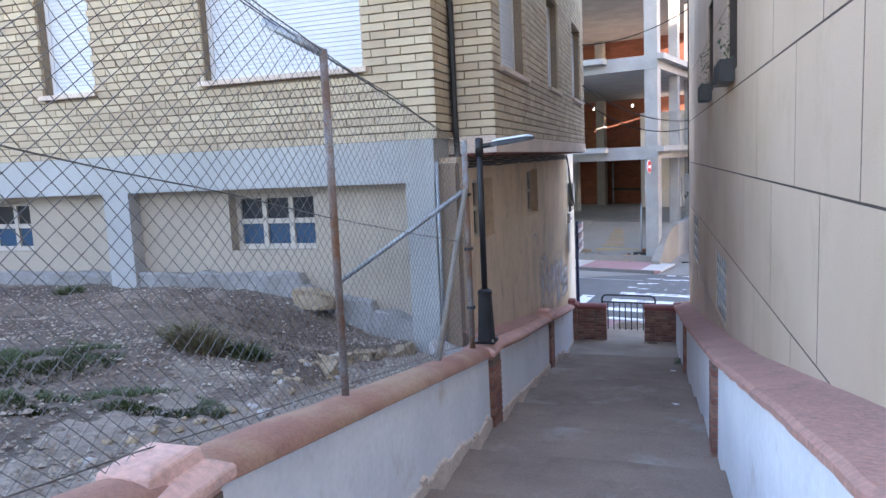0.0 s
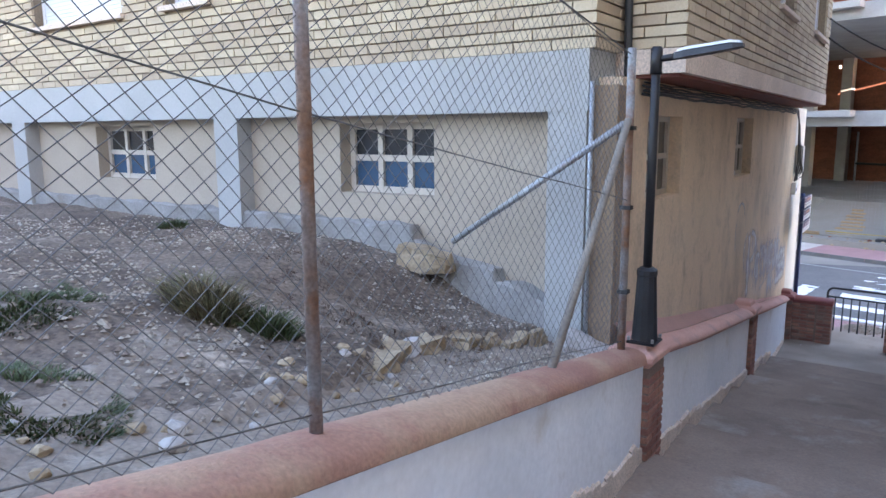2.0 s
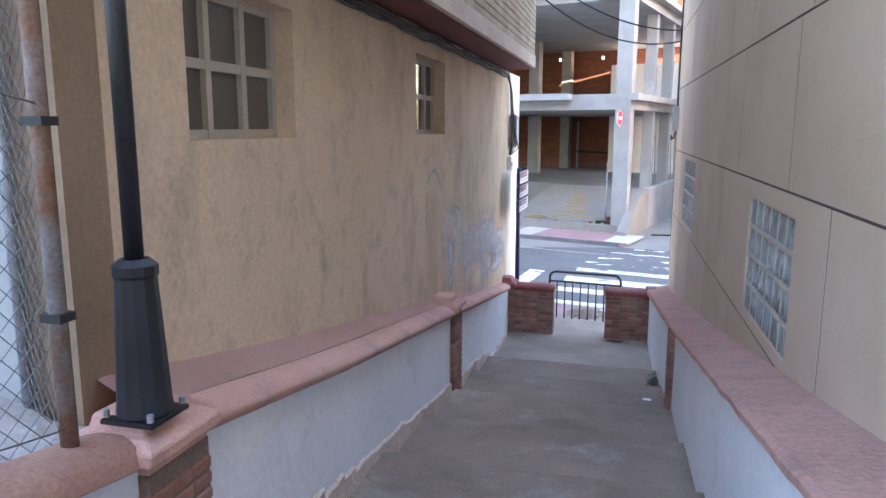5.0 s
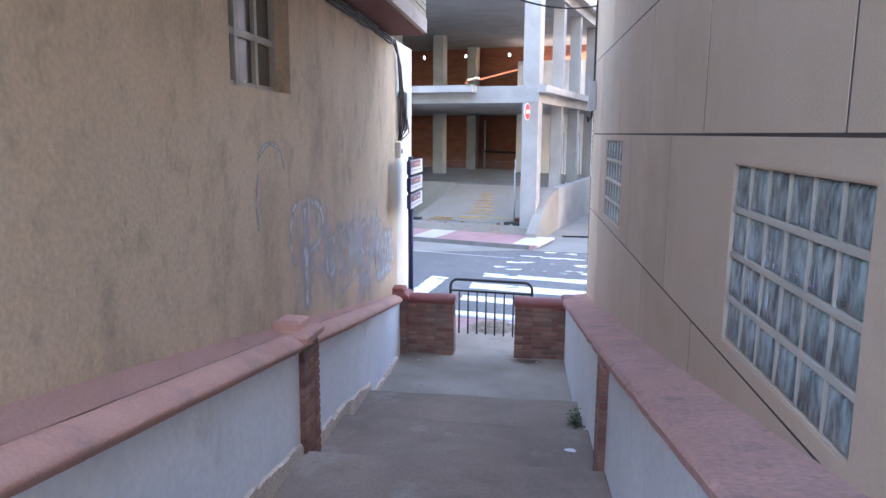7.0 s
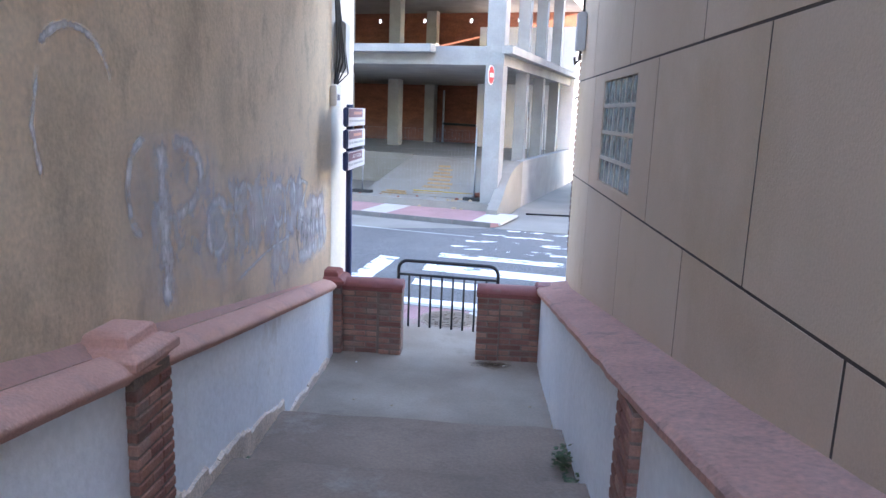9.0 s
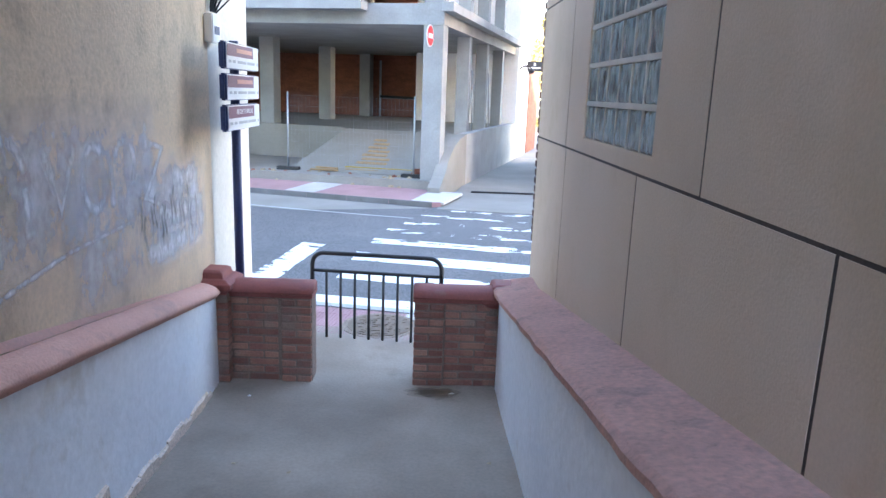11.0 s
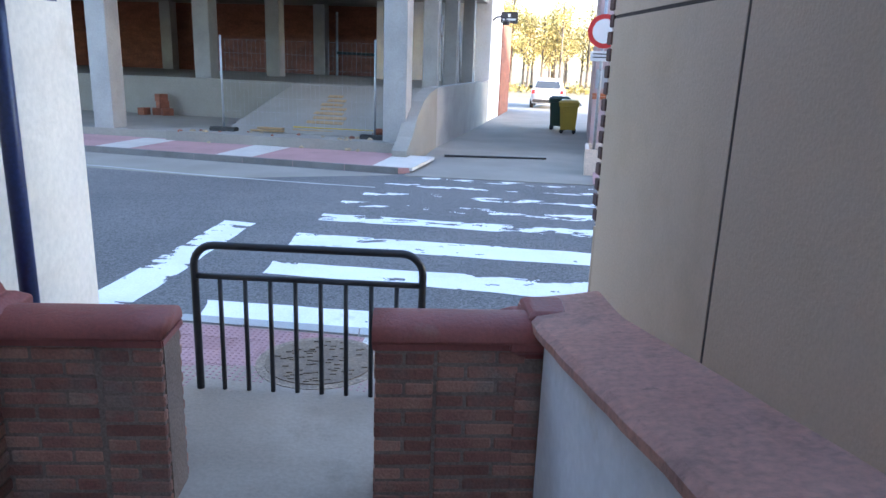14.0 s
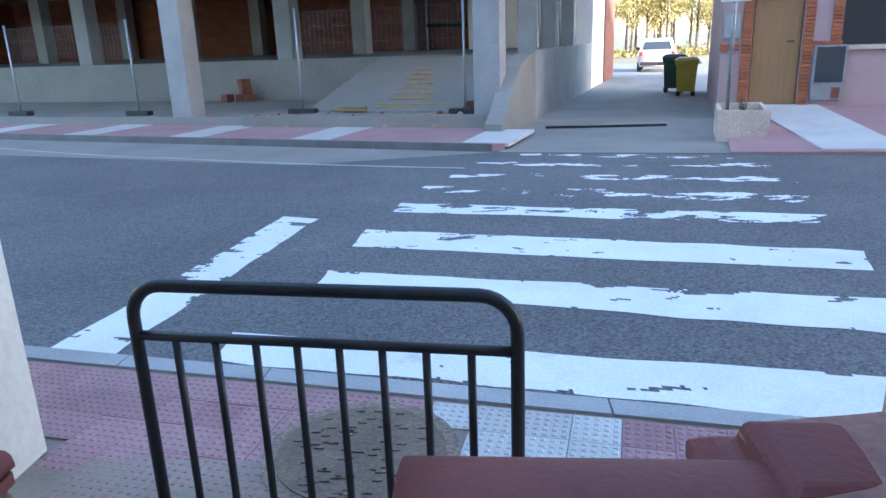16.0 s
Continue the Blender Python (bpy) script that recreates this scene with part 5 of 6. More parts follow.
for cx, cy, rx, n, h, mat, label in ((-3.12, 3.98, 0.20, 900, 0.27, "dry_leaf", "dry brown-green bush on the bare earth"), (-2.82, 4.12, 0.15, 700, 0.15, "leaf", "small green weed bush on the bare earth"), (-6.3, 6.0, 0.16, 400, 0.12, "leaf", "low weed near the house")):
    blades("bush", cx, cy, rx, rx * 0.75, n, h, mat, label, "bush", "", 1.2, 0.0045)

# ---- chain-link fence ----
def fence_top(y):
    return between(y, [(-4, 6.0), (3.23, 4.70), (6.17, 4.25)])


def fence_low(y):
    return zl(y) + 0.056


def fx(y):
    return xl(y) - 0.12


fence = empty("chain_link_fence", "sagging wire chain-link fence on rusty posts", "fence")
verts, faces = [], []


def wire(p, q, r=0.0015):
    d = (q - p).normalized()
    s = d.cross(Vector((1, 0.1, 0))).normalized() * r
    t = d.cross(s).normalized() * r
    n = len(verts)
    verts.extend([p + s, p - s * 0.5 + t * 0.87, p - s * 0.5 - t * 0.87, q + s, q - s * 0.5 + t * 0.87, q - s * 0.5 - t * 0.87])
    faces.extend([(n, n + 1, n + 4, n + 3), (n + 1, n + 2, n + 5, n + 4), (n + 2, n, n + 3, n + 5)])


Y0, Y1, PITCH = -2.4, 6.17, 0.076


def fence_point(y, s):
    bulge = 0.03 * noise.noise((y * 0.9, s * 1.5, 0)) + 0.012 * noise.noise((y * 4, s * 4, 1))
    sag = 0.02 * noise.noise((y * 1.3, s, 5))
    return Vector((fx(y) + bulge, y, fence_low(y) + (fence_top(y) - fence_low(y)) * s + sag * s))


ROWN = 27
for i in range(-ROWN, int((Y1 - Y0) / PITCH) + 1):
    for sign in (1, -1):
        for k in range(0, ROWN):
            a = Y0 + PITCH * (i + (k if sign > 0 else ROWN - k))
            b = a + PITCH * sign
            if not (Y0 <= a <= Y1 and Y0 <= b <= Y1):
                continue
            wire(fence_point(a, k / ROWN), fence_point(b, (k + 1) / ROWN))
# short return from the corner post to the house
for i in range(-ROWN, 6):
    for sign in (1, -1):
        for k in range(ROWN):
            a = (i + (k if sign > 0 else ROWN - k)) * 0.075
            b = a + sign * 0.075
            if 0 <= a <= 0.42 and 0 <= b <= 0.42:
                P = lambda q, s: Vector((-1.76 - q * 0.8, 6.17 + q * 0.45, 2.40 + 1.8 * s))
                wire(P(a, k / ROWN), P(b, (k + 1) / ROWN))
me = bpy.data.meshes.new("mesh_wire")
me.from_pydata(verts, [], faces)
me.materials.append(M["wire"])
ob = new("mesh_wire", me)
ob.parent = fence
ob["kind"] = "stuff"
for k, s in enumerate((0.02, 0.52, 0.995)):
    pts = [fence_point(y, s) + Vector((0.004, 0, 0.0)) for y in steps(Y0, Y1, 40)]
    part("strain_wire", tube(pts, 0.0028, None, 5), "wire", fence)
barbed = bmesh.new()
for z in (0.0, 0.1):
    tube([fence_point(y, 1.0) + Vector((-0.12 - z, 0, 0.06 + z * 0.6)) for y in steps(Y0, 3.2, 30)] + [Vector((-1.76, 6.17, 4.26))], 0.003, barbed, 5)
part("barbed_wire", barbed, "wire", fence)
part("post", tube([(fx(3.24), 3.24, 2.80), (fx(3.24), 3.24, 4.70)], 0.021, None, 10), "rust", fence, "rusty tubular post", True)
part("post_arm", tube([(fx(3.24), 3.24, 4.68), (fx(3.24) - 0.30, 3.20, 4.86)], 0.024, None, 10), "galv", fence, "cranked galvanised post top", True)
part("post", tube([(fx(-1.2), -1.2, 3.5), (fx(-1.2), -1.2, 5.4)], 0.024, None, 10), "rust", fence, "rusty tubular post", True)
part("corner_post", tube([(-1.76, 6.18, 2.25), (-1.76, 6.18, 4.30)], 0.026, None, 10), "rust", fence, "rusty corner post", True)
part("end_post", tube([(-2.09, 6.36, 2.2), (-2.09, 6.36, 4.12)], 0.018, None, 8), "galv", fence, "thin galvanised end post", True)
part("brace", tube([(-1.755, 6.14, 3.86), (-1.72, 5.02, 2.55)], 0.024, None, 10), "pole_cement", fence, "pale cement-stained brace", True)
part("brace", tube([(-1.78, 6.15, 3.84), (-3.16, 6.28, 2.96)], 0.024, None, 10), "galv", fence, "galvanised brace into the lot", True)
for z in (2.75, 3.3, 3.8):
    part("clamp", box(-1.795, -1.725, 6.15, 6.21, z, z + 0.025), "cable", fence)
ob = link("concrete_block", ledge_stone(0.42, 0.22, 0.20, 12), M["rock"])
ob.matrix_world = pose(-3.42, 6.30, 2.80, 0, 6, 4)
tagged(ob, "rough stone block wedged at the foot of the brace", "stone block")

# ---- street lamp on the parapet ----
lamp = empty("street_lamp", "low black street lamp with a flat arm on the parapet", "street lamp", at=pose(-1.685, 6.42, zl(6.42) + 0.085) @ Matrix.Diagonal((0.9, 0.9, 1, 1)))
part("base_plate", box(-0.105, 0.105, -0.105, 0.105, 0, 0.014), "black_metal", lamp)
part("base_cone", loft([[(r * math.cos(2 * math.pi * k / 12), r * math.sin(2 * math.pi * k / 12), z) for k in range(12)] for r, z in ((0.10, 0.02), (0.095, 0.06), (0.072, 0.46), (0.078, 0.47), (0.078, 0.50), (0.05, 0.52))]), "black_metal", lamp, "tapered cast base")
part("pole", tube([(0, 0, 0.5), (0, 0, 1.95)], 0.033, None, 12), "black_metal", lamp, "", True)
part("collar", tube([(0, 0, 1.78), (0, 0, 1.94)], 0.042, None, 12), "black_metal", lamp, "", True)
part("arm", tube([(0, 0, 1.87), (0.16, 0.0, 1.885)], 0.022, None, 8), "black_metal", lamp, "", True)
head = part("head", loft([[(x, -w, z), (x, w, z), (x, w * 0.8, z + h), (x, -w * 0.8, z + h)] for x, w, z, h in ((0.13, 0.04, 1.865, 0.04), (0.2, 0.07, 1.87, 0.045), (0.52, 0.065, 1.905, 0.035), (0.58, 0.04, 1.915, 0.02))]), "black_metal", lamp, "flat lamp head")
part("cover", loft([[(x, -w, z), (x, w, z), (x, w * 0.7, z + h), (x, -w * 0.7, z + h)] for x, w, z, h in ((0.15, 0.038, 1.907, 0.014), (0.21, 0.062, 1.915, 0.02), (0.5, 0.058, 1.941, 0.018), (0.565, 0.035, 1.938, 0.012))]), "shutter", head, "pale grey top cover")
for sx in (-0.09, 0.09):
    for sy in (-0.09, 0.09):
        part("bolt", tube([(sx, sy, 0.02), (sx, sy, 0.045)], 0.012, None, 6), "galv", lamp)

# ---- signpost, boxes and cables at the foot of the ochre wall ----
post = empty("signpost", "navy signpost with three long direction signs", "signpost", at=pose(-1.99, 15.97, 0))
part("pole", tube([(0, 0, -0.02), (0, 0, 2.64)], 0.036, None, 12), "blue_pole", post, "", True)
for k, (z, band) in enumerate(((1.98, "purple"), (2.20, "purple"), (2.42, "purple"))):
    s = part("sign", box(0.05, 0.10, -0.56, 0.33, z, z + 0.19, None, 0.012), "blue_pole", post, "dark navy sign body")
    part("face", box(0.1005, 0.104, -0.535, 0.325, z + 0.006, z + 0.184), "white_paint", s, "white sign face")
    part("band", box(0.1045, 0.1065, -0.53, 0.16, z + 0.092, z + 0.176), band, s, "coloured heading band")
    if k == 0:
        words = bpy.data.curves.new("band_text", "FONT")
        words.body, words.size, words.extrude = "ARCOS Y CAPILLAS", 0.052, 0.0005
        words.materials.append(M["white_paint"])
        text = new("band_text", words)
        text.parent = s
        text.matrix_basis = pose(0.1072, -0.34, z + 0.118, 90, 0, 90)
        text["label"] = "pale capital lettering"
    else:
        part("band_text", box(0.107, 0.108, -0.30, 0.12, z + 0.12, z + 0.15), "pink", s, "illegible pale lettering")
    for a, c in ((-0.50, -0.44), (-0.40, -0.33), (-0.28, -0.05), (-0.02, 0.2), (0.26, 0.29)):
        part("lettering", box(0.1067, 0.108, a, c, z + 0.045, z + 0.065), "grey_box", s, "illegible grey lettering")
    part("bracket", box(-0.04, 0.05, -0.03, 0.03, z + 0.08, z + 0.11), "galv", s)
meter = empty("junction_box", "tall grey electric box on the wall end", "electric box")
meter.matrix_world = pose(wl(15.9), 16.15, 0)
part("housing", box(0.0, 0.11, -0.12, 0.12, 2.98, 3.5, None, 0.01), "grey_box", meter)
part("lid", box(0.11, 0.125, -0.11, 0.11, 3.0, 3.48, None, 0.005), "grey_box", meter)
small = empty("meter_box", "small white box with lettering on the wall", "electric box")
small.matrix_world = pose(wl(15.8), 15.95, 0)
part("housing", box(0.0, 0.07, -0.10, 0.10, 2.62, 2.83, None, 0.008), "white_paint", small)
part("label_plate", box(0.071, 0.073, -0.06, 0.06, 2.68, 2.74), "blue_pole", small, "small dark label")
cables = empty("cable_bundle", "black cables sagging along the wall under the overhang", "cables")
for k in range(5):
    pts = []
    for y in steps(6.9, 15.6, 50):
        pts.append((wl(y) + 0.03 + 0.012 * (k % 3), y, 4.06 + 0.02 * k + 0.022 * noise.noise((y * 2.2, k * 3.0, 0))))
    pts += [(wl(15.8) + 0.05, 15.8 + 0.05 * k, 3.95 - 0.03 * k), (wl(15.9) + 0.06, 15.86 + 0.05 * k, 3.6), (wl(15.9) + 0.07 + 0.02 * k, 15.9 + 0.04 * k, 3.2 - 0.06 * k), (wl(15.9) + 0.03, 15.95 + 0.03 * k, 2.85)]
    part("cable", tube(pts, 0.011 - 0.001 * k, None, 6), "cable", cables, "", True)
span = empty("overhead_cables", "black cables slung across the end of the steps", "cables")
for k, (z0, z1) in enumerate(((6.4, 7.1), (5.6, 4.75), (5.3, 4.6))):
    p, q = Vector((-1.75, 15.3, z0)), Vector((0.47, 16.2, z1))
    part("cable", tube([p.lerp(q, s) - Vector((0, 0, 0.35 * 4 * s * (1 - s) * (0.5 + 0.2 * k))) for s in steps(0, 1, 14)], 0.012, None, 6), "cable", span)
rbox = empty("lamp_box", "grey electric box and black cable at the panelled corner", "electric box")
rbox.matrix_world = pose(wr(15.95), 15.85, 0)
part("housing", box(-0.1, -0.012, -0.08, 0.08, 3.25, 3.62, None, 0.01), "grey_box", rbox)
part("conduit", tube([(-0.03, 0.12, 3.3), (-0.03, 0.12, 8.2)], 0.014, None, 6), "cable", rbox)
part("hook", tube([(-0.05, 0, 3.25), (-0.06, -0.02, 3.16), (-0.10, -0.06, 3.12), (-0.11, -0.08, 3.18)], 0.014, None, 6), "cable", rbox)
quoin = empty("corner_quoins", "dark brown brick quoins on the panelled corner", "quoins", kind="structure")
part("mortar_strip", box(wr(WALL_END) - 0.006, wr(WALL_END) + 0.09, WALL_END + 0.0125, 16.082, 1.12, 8.0), "slab_edge", quoin, "pale mortar between the quoins")
part("plinth", rough_up(box(wr(WALL_END) - 0.012, wr(WALL_END) + 0.1, WALL_END + 0.0125, 16.088, -0.1, 1.12, None, 0.012), 0.004, 6), "panel", quoin, "beige rendered foot of the corner")
for k in range(100):
    z = 1.135 + 0.068 * k
    if z < 7.95:
        part("brick", box(wr(WALL_END) - 0.016 - random.uniform(0, 0.004), wr(WALL_END) + 0.10, WALL_END + 0.013, 16.092 + 0.008 * (k % 2) + random.uniform(0, 0.006), z, z + 0.051, None, 0.003), "brown_brick", quoin)

# ---- litter and weeds on the steps ----


def step_z(y):
    if y > STEP0:
        return max(0.0, 0.13 * max(0, (15.2 - y) / 1.9))
    k = int((STEP0 - y) / TREAD)
    return tread_z(k) + 0.055 * ((STEP0 - TREAD * k) - y) / TREAD


for x, y, n, h in ((0.13, 12.75, 90, 0.12), (0.16, 12.45, 40, 0.08), (-1.86, 12.4, 14, 0.05)):
    bm = bmesh.new()
    for k in range(n):
        a = random.uniform(0, 6.28)
        p = Vector((x + random.gauss(0, 0.03), y + random.gauss(0, 0.06), step_z(y) + random.random() * h))
        d = Vector((math.cos(a), math.sin(a), random.uniform(-0.3, 0.6))) * 0.035
        s = d.cross(Vector((0, 0, 1))).normalized() * 0.018
        bm.faces.new([bm.verts.new(q) for q in (p, p + d * 0.5 + s, p + d, p + d * 0.5 - s)])
    tagged(link("weed", bm, M["leaf"]), "small green weed in the crack beside the steps", "weed", "", "stuff")
for k, (x, y, r) in enumerate(((0.05, 11.75, 0.045), (0.07, 8.4, 0.05), (-0.22, 15.45, 0.022), (-1.75, 15.3, 0.015), (-1.55, 14.2, 0.02), (-1.2, 14.1, 0.018), (0.0, 14.3, 0.016))):
    bm = bmesh.new()
    vs = [bm.verts.new((r * math.cos(a) * random.uniform(0.6, 1.3), r * 0.7 * math.sin(a), random.uniform(0.002, 0.016))) for a in (2 * math.pi * i / 7 for i in range(7))]
    bm.faces.new(vs)
    bmesh.ops.solidify(bm, geom=bm.faces[:], thickness=0.003)
    ob = link("litter", bm, M["paper" if k < 4 else "rock"])
    ob.location = (x, y, step_z(y) + 0.006)
    tagged(ob, "scrap of white paper litter on the concrete" if k < 4 else "small pale stone chip on the concrete", "litter", "scraps on the steps")

# ---- faded graffiti: whitewash strokes with ragged, thin cover ----
gm = bpy.data.materials.new("faded_spray")
gm.use_nodes = True
nt = gm.node_tree
gb2 = nt.nodes["Principled BSDF"]
gp = nt.nodes.new("ShaderNodeNewGeometry").outputs["Position"]
gb2.inputs["Base Color"].default_value = (0.80, 0.80, 0.83, 1)
gb2.inputs["Roughness"].default_value = 0.9
cover = ramp(nt, noise_of(nt, gp, 13, 6, (1, 1, 0.6), 0.75), 0.34, 0.62, 0.05, 0.95)
guv = nt.nodes.new("ShaderNodeSeparateXYZ")
nt.links.new(nt.nodes.new("ShaderNodeTexCoord").outputs["UV"], guv.inputs[0])
for sock, lo, hi in ((guv.outputs[0], 0.0, 0.42), (guv.outputs[0], 1.0, 0.58), (guv.outputs[1], 0.0, 0.12), (guv.outputs[1], 1.0, 0.88)):
    gmul = nt.nodes.new("ShaderNodeMath")
    gmul.operation = "MULTIPLY"
    nt.links.new(cover, gmul.inputs[0])
    nt.links.new(ramp(nt, sock, lo, hi), gmul.inputs[1])
    cover = gmul.outputs[0]
nt.links.new(cover, gb2.inputs["Alpha"])
M["spray"] = gm
gm2 = gm.copy()
gm2.node_tree.nodes["Principled BSDF"].inputs["Base Color"].default_value = (0.035, 0.03, 0.035, 1)
M["soot"] = gm2


def wall_point(y, z, out=0.003):
    return (wl(y) + out, y, z)


def stroke(parent, pts, width, mat="spray", out=0.004):
    bm = bmesh.new()
    uv = bm.loops.layers.uv.new("UVMap")
    prev = None
    for i, (y, z) in enumerate(pts):
        y2, z2 = pts[min(i + 1, len(pts) - 1)]
        y1, z1 = pts[max(i - 1, 0)]
        d = Vector((y2 - y1, z2 - z1)).normalized()
        nrm = Vector((-d.y, d.x)) * width * (0.75 + 0.3 * noise.noise((y * 5, z * 5, 0)))
        end = i / (len(pts) - 1)
        cur = (bm.verts.new(wall_point(y + nrm.x, z + nrm.y, out)), bm.verts.new(wall_point(y - nrm.x, z - nrm.y, out)), end)
        if prev:
            f = bm.faces.new((prev[0], prev[1], cur[1], cur[0]))
            for lp, (u, v) in zip(f.loops, ((0, prev[2]), (1, prev[2]), (1, end), (0, end))):
                lp[uv].uv = (u, v)
        prev = cur
    me = bpy.data.meshes.new("stroke")
    bm.to_mesh(me)
    bm.free()
    me.materials.append(M[mat])
    ob = new("stroke", me)
    ob.parent = parent
    return ob


graffiti = empty("graffiti", "faded whitish spray-paint scrawl on the ochre wall", "graffiti")


def loop(cy, cz, ry0, rz0, a0, a1, n=18):
    return [(cy + ry0 * math.cos(a0 + (a1 - a0) * i / n), cz + rz0 * math.sin(a0 + (a1 - a0) * i / n)) for i in range(n + 1)]


def haze(y0, y1, z0, z1, strength, out):
    """A thin overspray patch that thins out towards its rim."""
    mat = bpy.data.materials.new("overspray")
    mat.use_nodes = True
    t = mat.node_tree
    bs = t.nodes["Principled BSDF"]
    bs.inputs["Base Color"].default_value = (0.72, 0.72, 0.77, 1)
    bs.inputs["Roughness"].default_value = 0.92
    p = t.nodes.new("ShaderNodeNewGeometry").outputs["Position"]
    sep = t.nodes.new("ShaderNodeSeparateXYZ")
    t.links.new(p, sep.inputs[0])
    val = ramp(t, noise_of(t, p, 4.5, 6, (1, 1, 0.7), 0.7), 0.36, 0.66, 0.1, strength)
    rim = 0.3 * (z1 - z0)
    for sock, lo, hi in ((sep.outputs[1], y0, y0 + 0.4), (sep.outputs[1], y1, y1 - 0.15), (sep.outputs[2], z0, z0 + rim), (sep.outputs[2], z1, z1 - rim)):
        mul = t.nodes.new("ShaderNodeMath")
        mul.operation = "MULTIPLY"
        t.links.new(val, mul.inputs[0])
        t.links.new(ramp(t, sock, lo, hi), mul.inputs[1])
        val = mul.outputs[0]
    t.links.new(val, bs.inputs["Alpha"])
    M["overspray"] = mat
    bm = bmesh.new()
    bm.faces.new([bm.verts.new(wall_point(y, z, out)) for y, z in ((y0, z0), (y1, z0), (y1, z1), (y0, z1))])
    part("overspray", bm, "overspray", graffiti)


haze(11.4, 12.7, 1.45, 2.55, 0.55, 0.0030)
haze(12.3, 14.8, 1.35, 2.25, 0.70, 0.0034)
# Overspray again, denser: brighter light at the wall's end is partly painted in.
haze(13.5, 15.75, 1.05, 1.9, 0.85, 0.0038)
stroke(graffiti, [(11.86 + 0.004 * i, 2.46 - 0.08 * i) for i in range(13)], 0.16)
stroke(graffiti, loop(11.98, 2.20, 0.40, 0.20, 1.7, -1.7), 0.09, out=0.0045)
stroke(graffiti, loop(11.72, 2.18, 0.20, 0.24, 1.5, 4.4), 0.05, out=0.0042)
stroke(graffiti, loop(12.62, 1.85, 0.16, 0.17, 0, 6.28), 0.07, out=0.0045)
stroke(graffiti, [(12.95, 1.62), (12.94, 1.85), (12.96, 2.10)], 0.08, out=0.005)
stroke(graffiti, loop(13.12, 1.88, 0.16, 0.18, 3.0, 0.0), 0.07, out=0.0052)
stroke(graffiti, [(13.28, 1.88), (13.3, 1.62)], 0.07, out=0.0054)
stroke(graffiti, [(13.42, 2.05), (13.56, 1.7), (13.72, 2.04)], 0.07, out=0.005)
stroke(graffiti, loop(13.92, 1.82, 0.13, 0.16, 0.3, 6.0), 0.07, out=0.0045)
stroke(graffiti, [(14.1, 1.98), (14.12, 1.62)], 0.07, out=0.005)
stroke(graffiti, loop(14.28, 1.84, 0.14, 0.14, 2.9, -1.0), 0.07, out=0.0052)
stroke(graffiti, [(14.5, 1.94), (14.86, 1.9), (14.56, 1.62), (14.9, 1.56)], 0.08, out=0.005)
stroke(graffiti, [(12.9, 1.42), (13.6, 1.5), (14.4, 1.52)], 0.03, out=0.0056)
stroke(graffiti, [(15.0, 1.70), (15.2, 1.66), (15.5, 1.68)], 0.16, out=0.0056)
stroke(graffiti, [(14.7, 1.50), (15.1, 1.45), (15.55, 1.40)], 0.17, out=0.0058)
stroke(graffiti, [(14.5, 1.28), (14.9, 1.25), (15.6, 1.24)], 0.15, out=0.0060)
stroke(graffiti, loop(11.15, 2.62, 0.28, 0.26, 2.6, 0.2), 0.035)
stroke(graffiti, [(10.92, 2.72), (10.86, 2.5), (10.9, 2.3)], 0.03)
for k in range(13):
    y0 = 14.45 + 0.085 * k
    zt = 1.66 - 0.028 * (k * 5 % 7)
    stroke(graffiti, [(y0, zt), (y0 + 0.03 * (-1) ** k, zt - 0.10), (y0 + 0.02, zt - 0.24)], 0.03, "soot", 0.0065)

gm3 = bpy.data.materials.new("damp_film")
gm3.use_nodes = True
# damp brown patch by the pier
sb4 = gm3.node_tree.nodes["Principled BSDF"]
sb4.inputs["Base Color"].default_value = (0.13, 0.075, 0.03, 1)
sb4.inputs["Alpha"].default_value = 0.22
sb4.inputs["Roughness"].default_value = 0.6
M["damp"] = gm3
damp = empty("damp_patch", "damp brown stain on the landing by the brick pier", "stain")
for j in range(3):
    bm = bmesh.new()
    bm.faces.new([bm.verts.new((-0.36 + (0.21 - 0.05 * j) * math.cos(a) * (1 + 0.5 * noise.noise((math.cos(a) * 2, math.sin(a) * 2, j))), 15.47 + (0.11 - 0.03 * j) * math.sin(a) * (1 + 0.6 * noise.noise((math.cos(a) * 2, math.sin(a) * 2, 7 + j))), 0.012 + 0.002 * j)) for a in (2 * math.pi * i / 40 for i in range(40))])
    part("stain_film", bm, "damp", damp)

# ---- before the unfinished building ----
def at_b(u, v, z=0.0, turn=0.0):
    return B @ pose(u, v, z, 0, 0, turn)


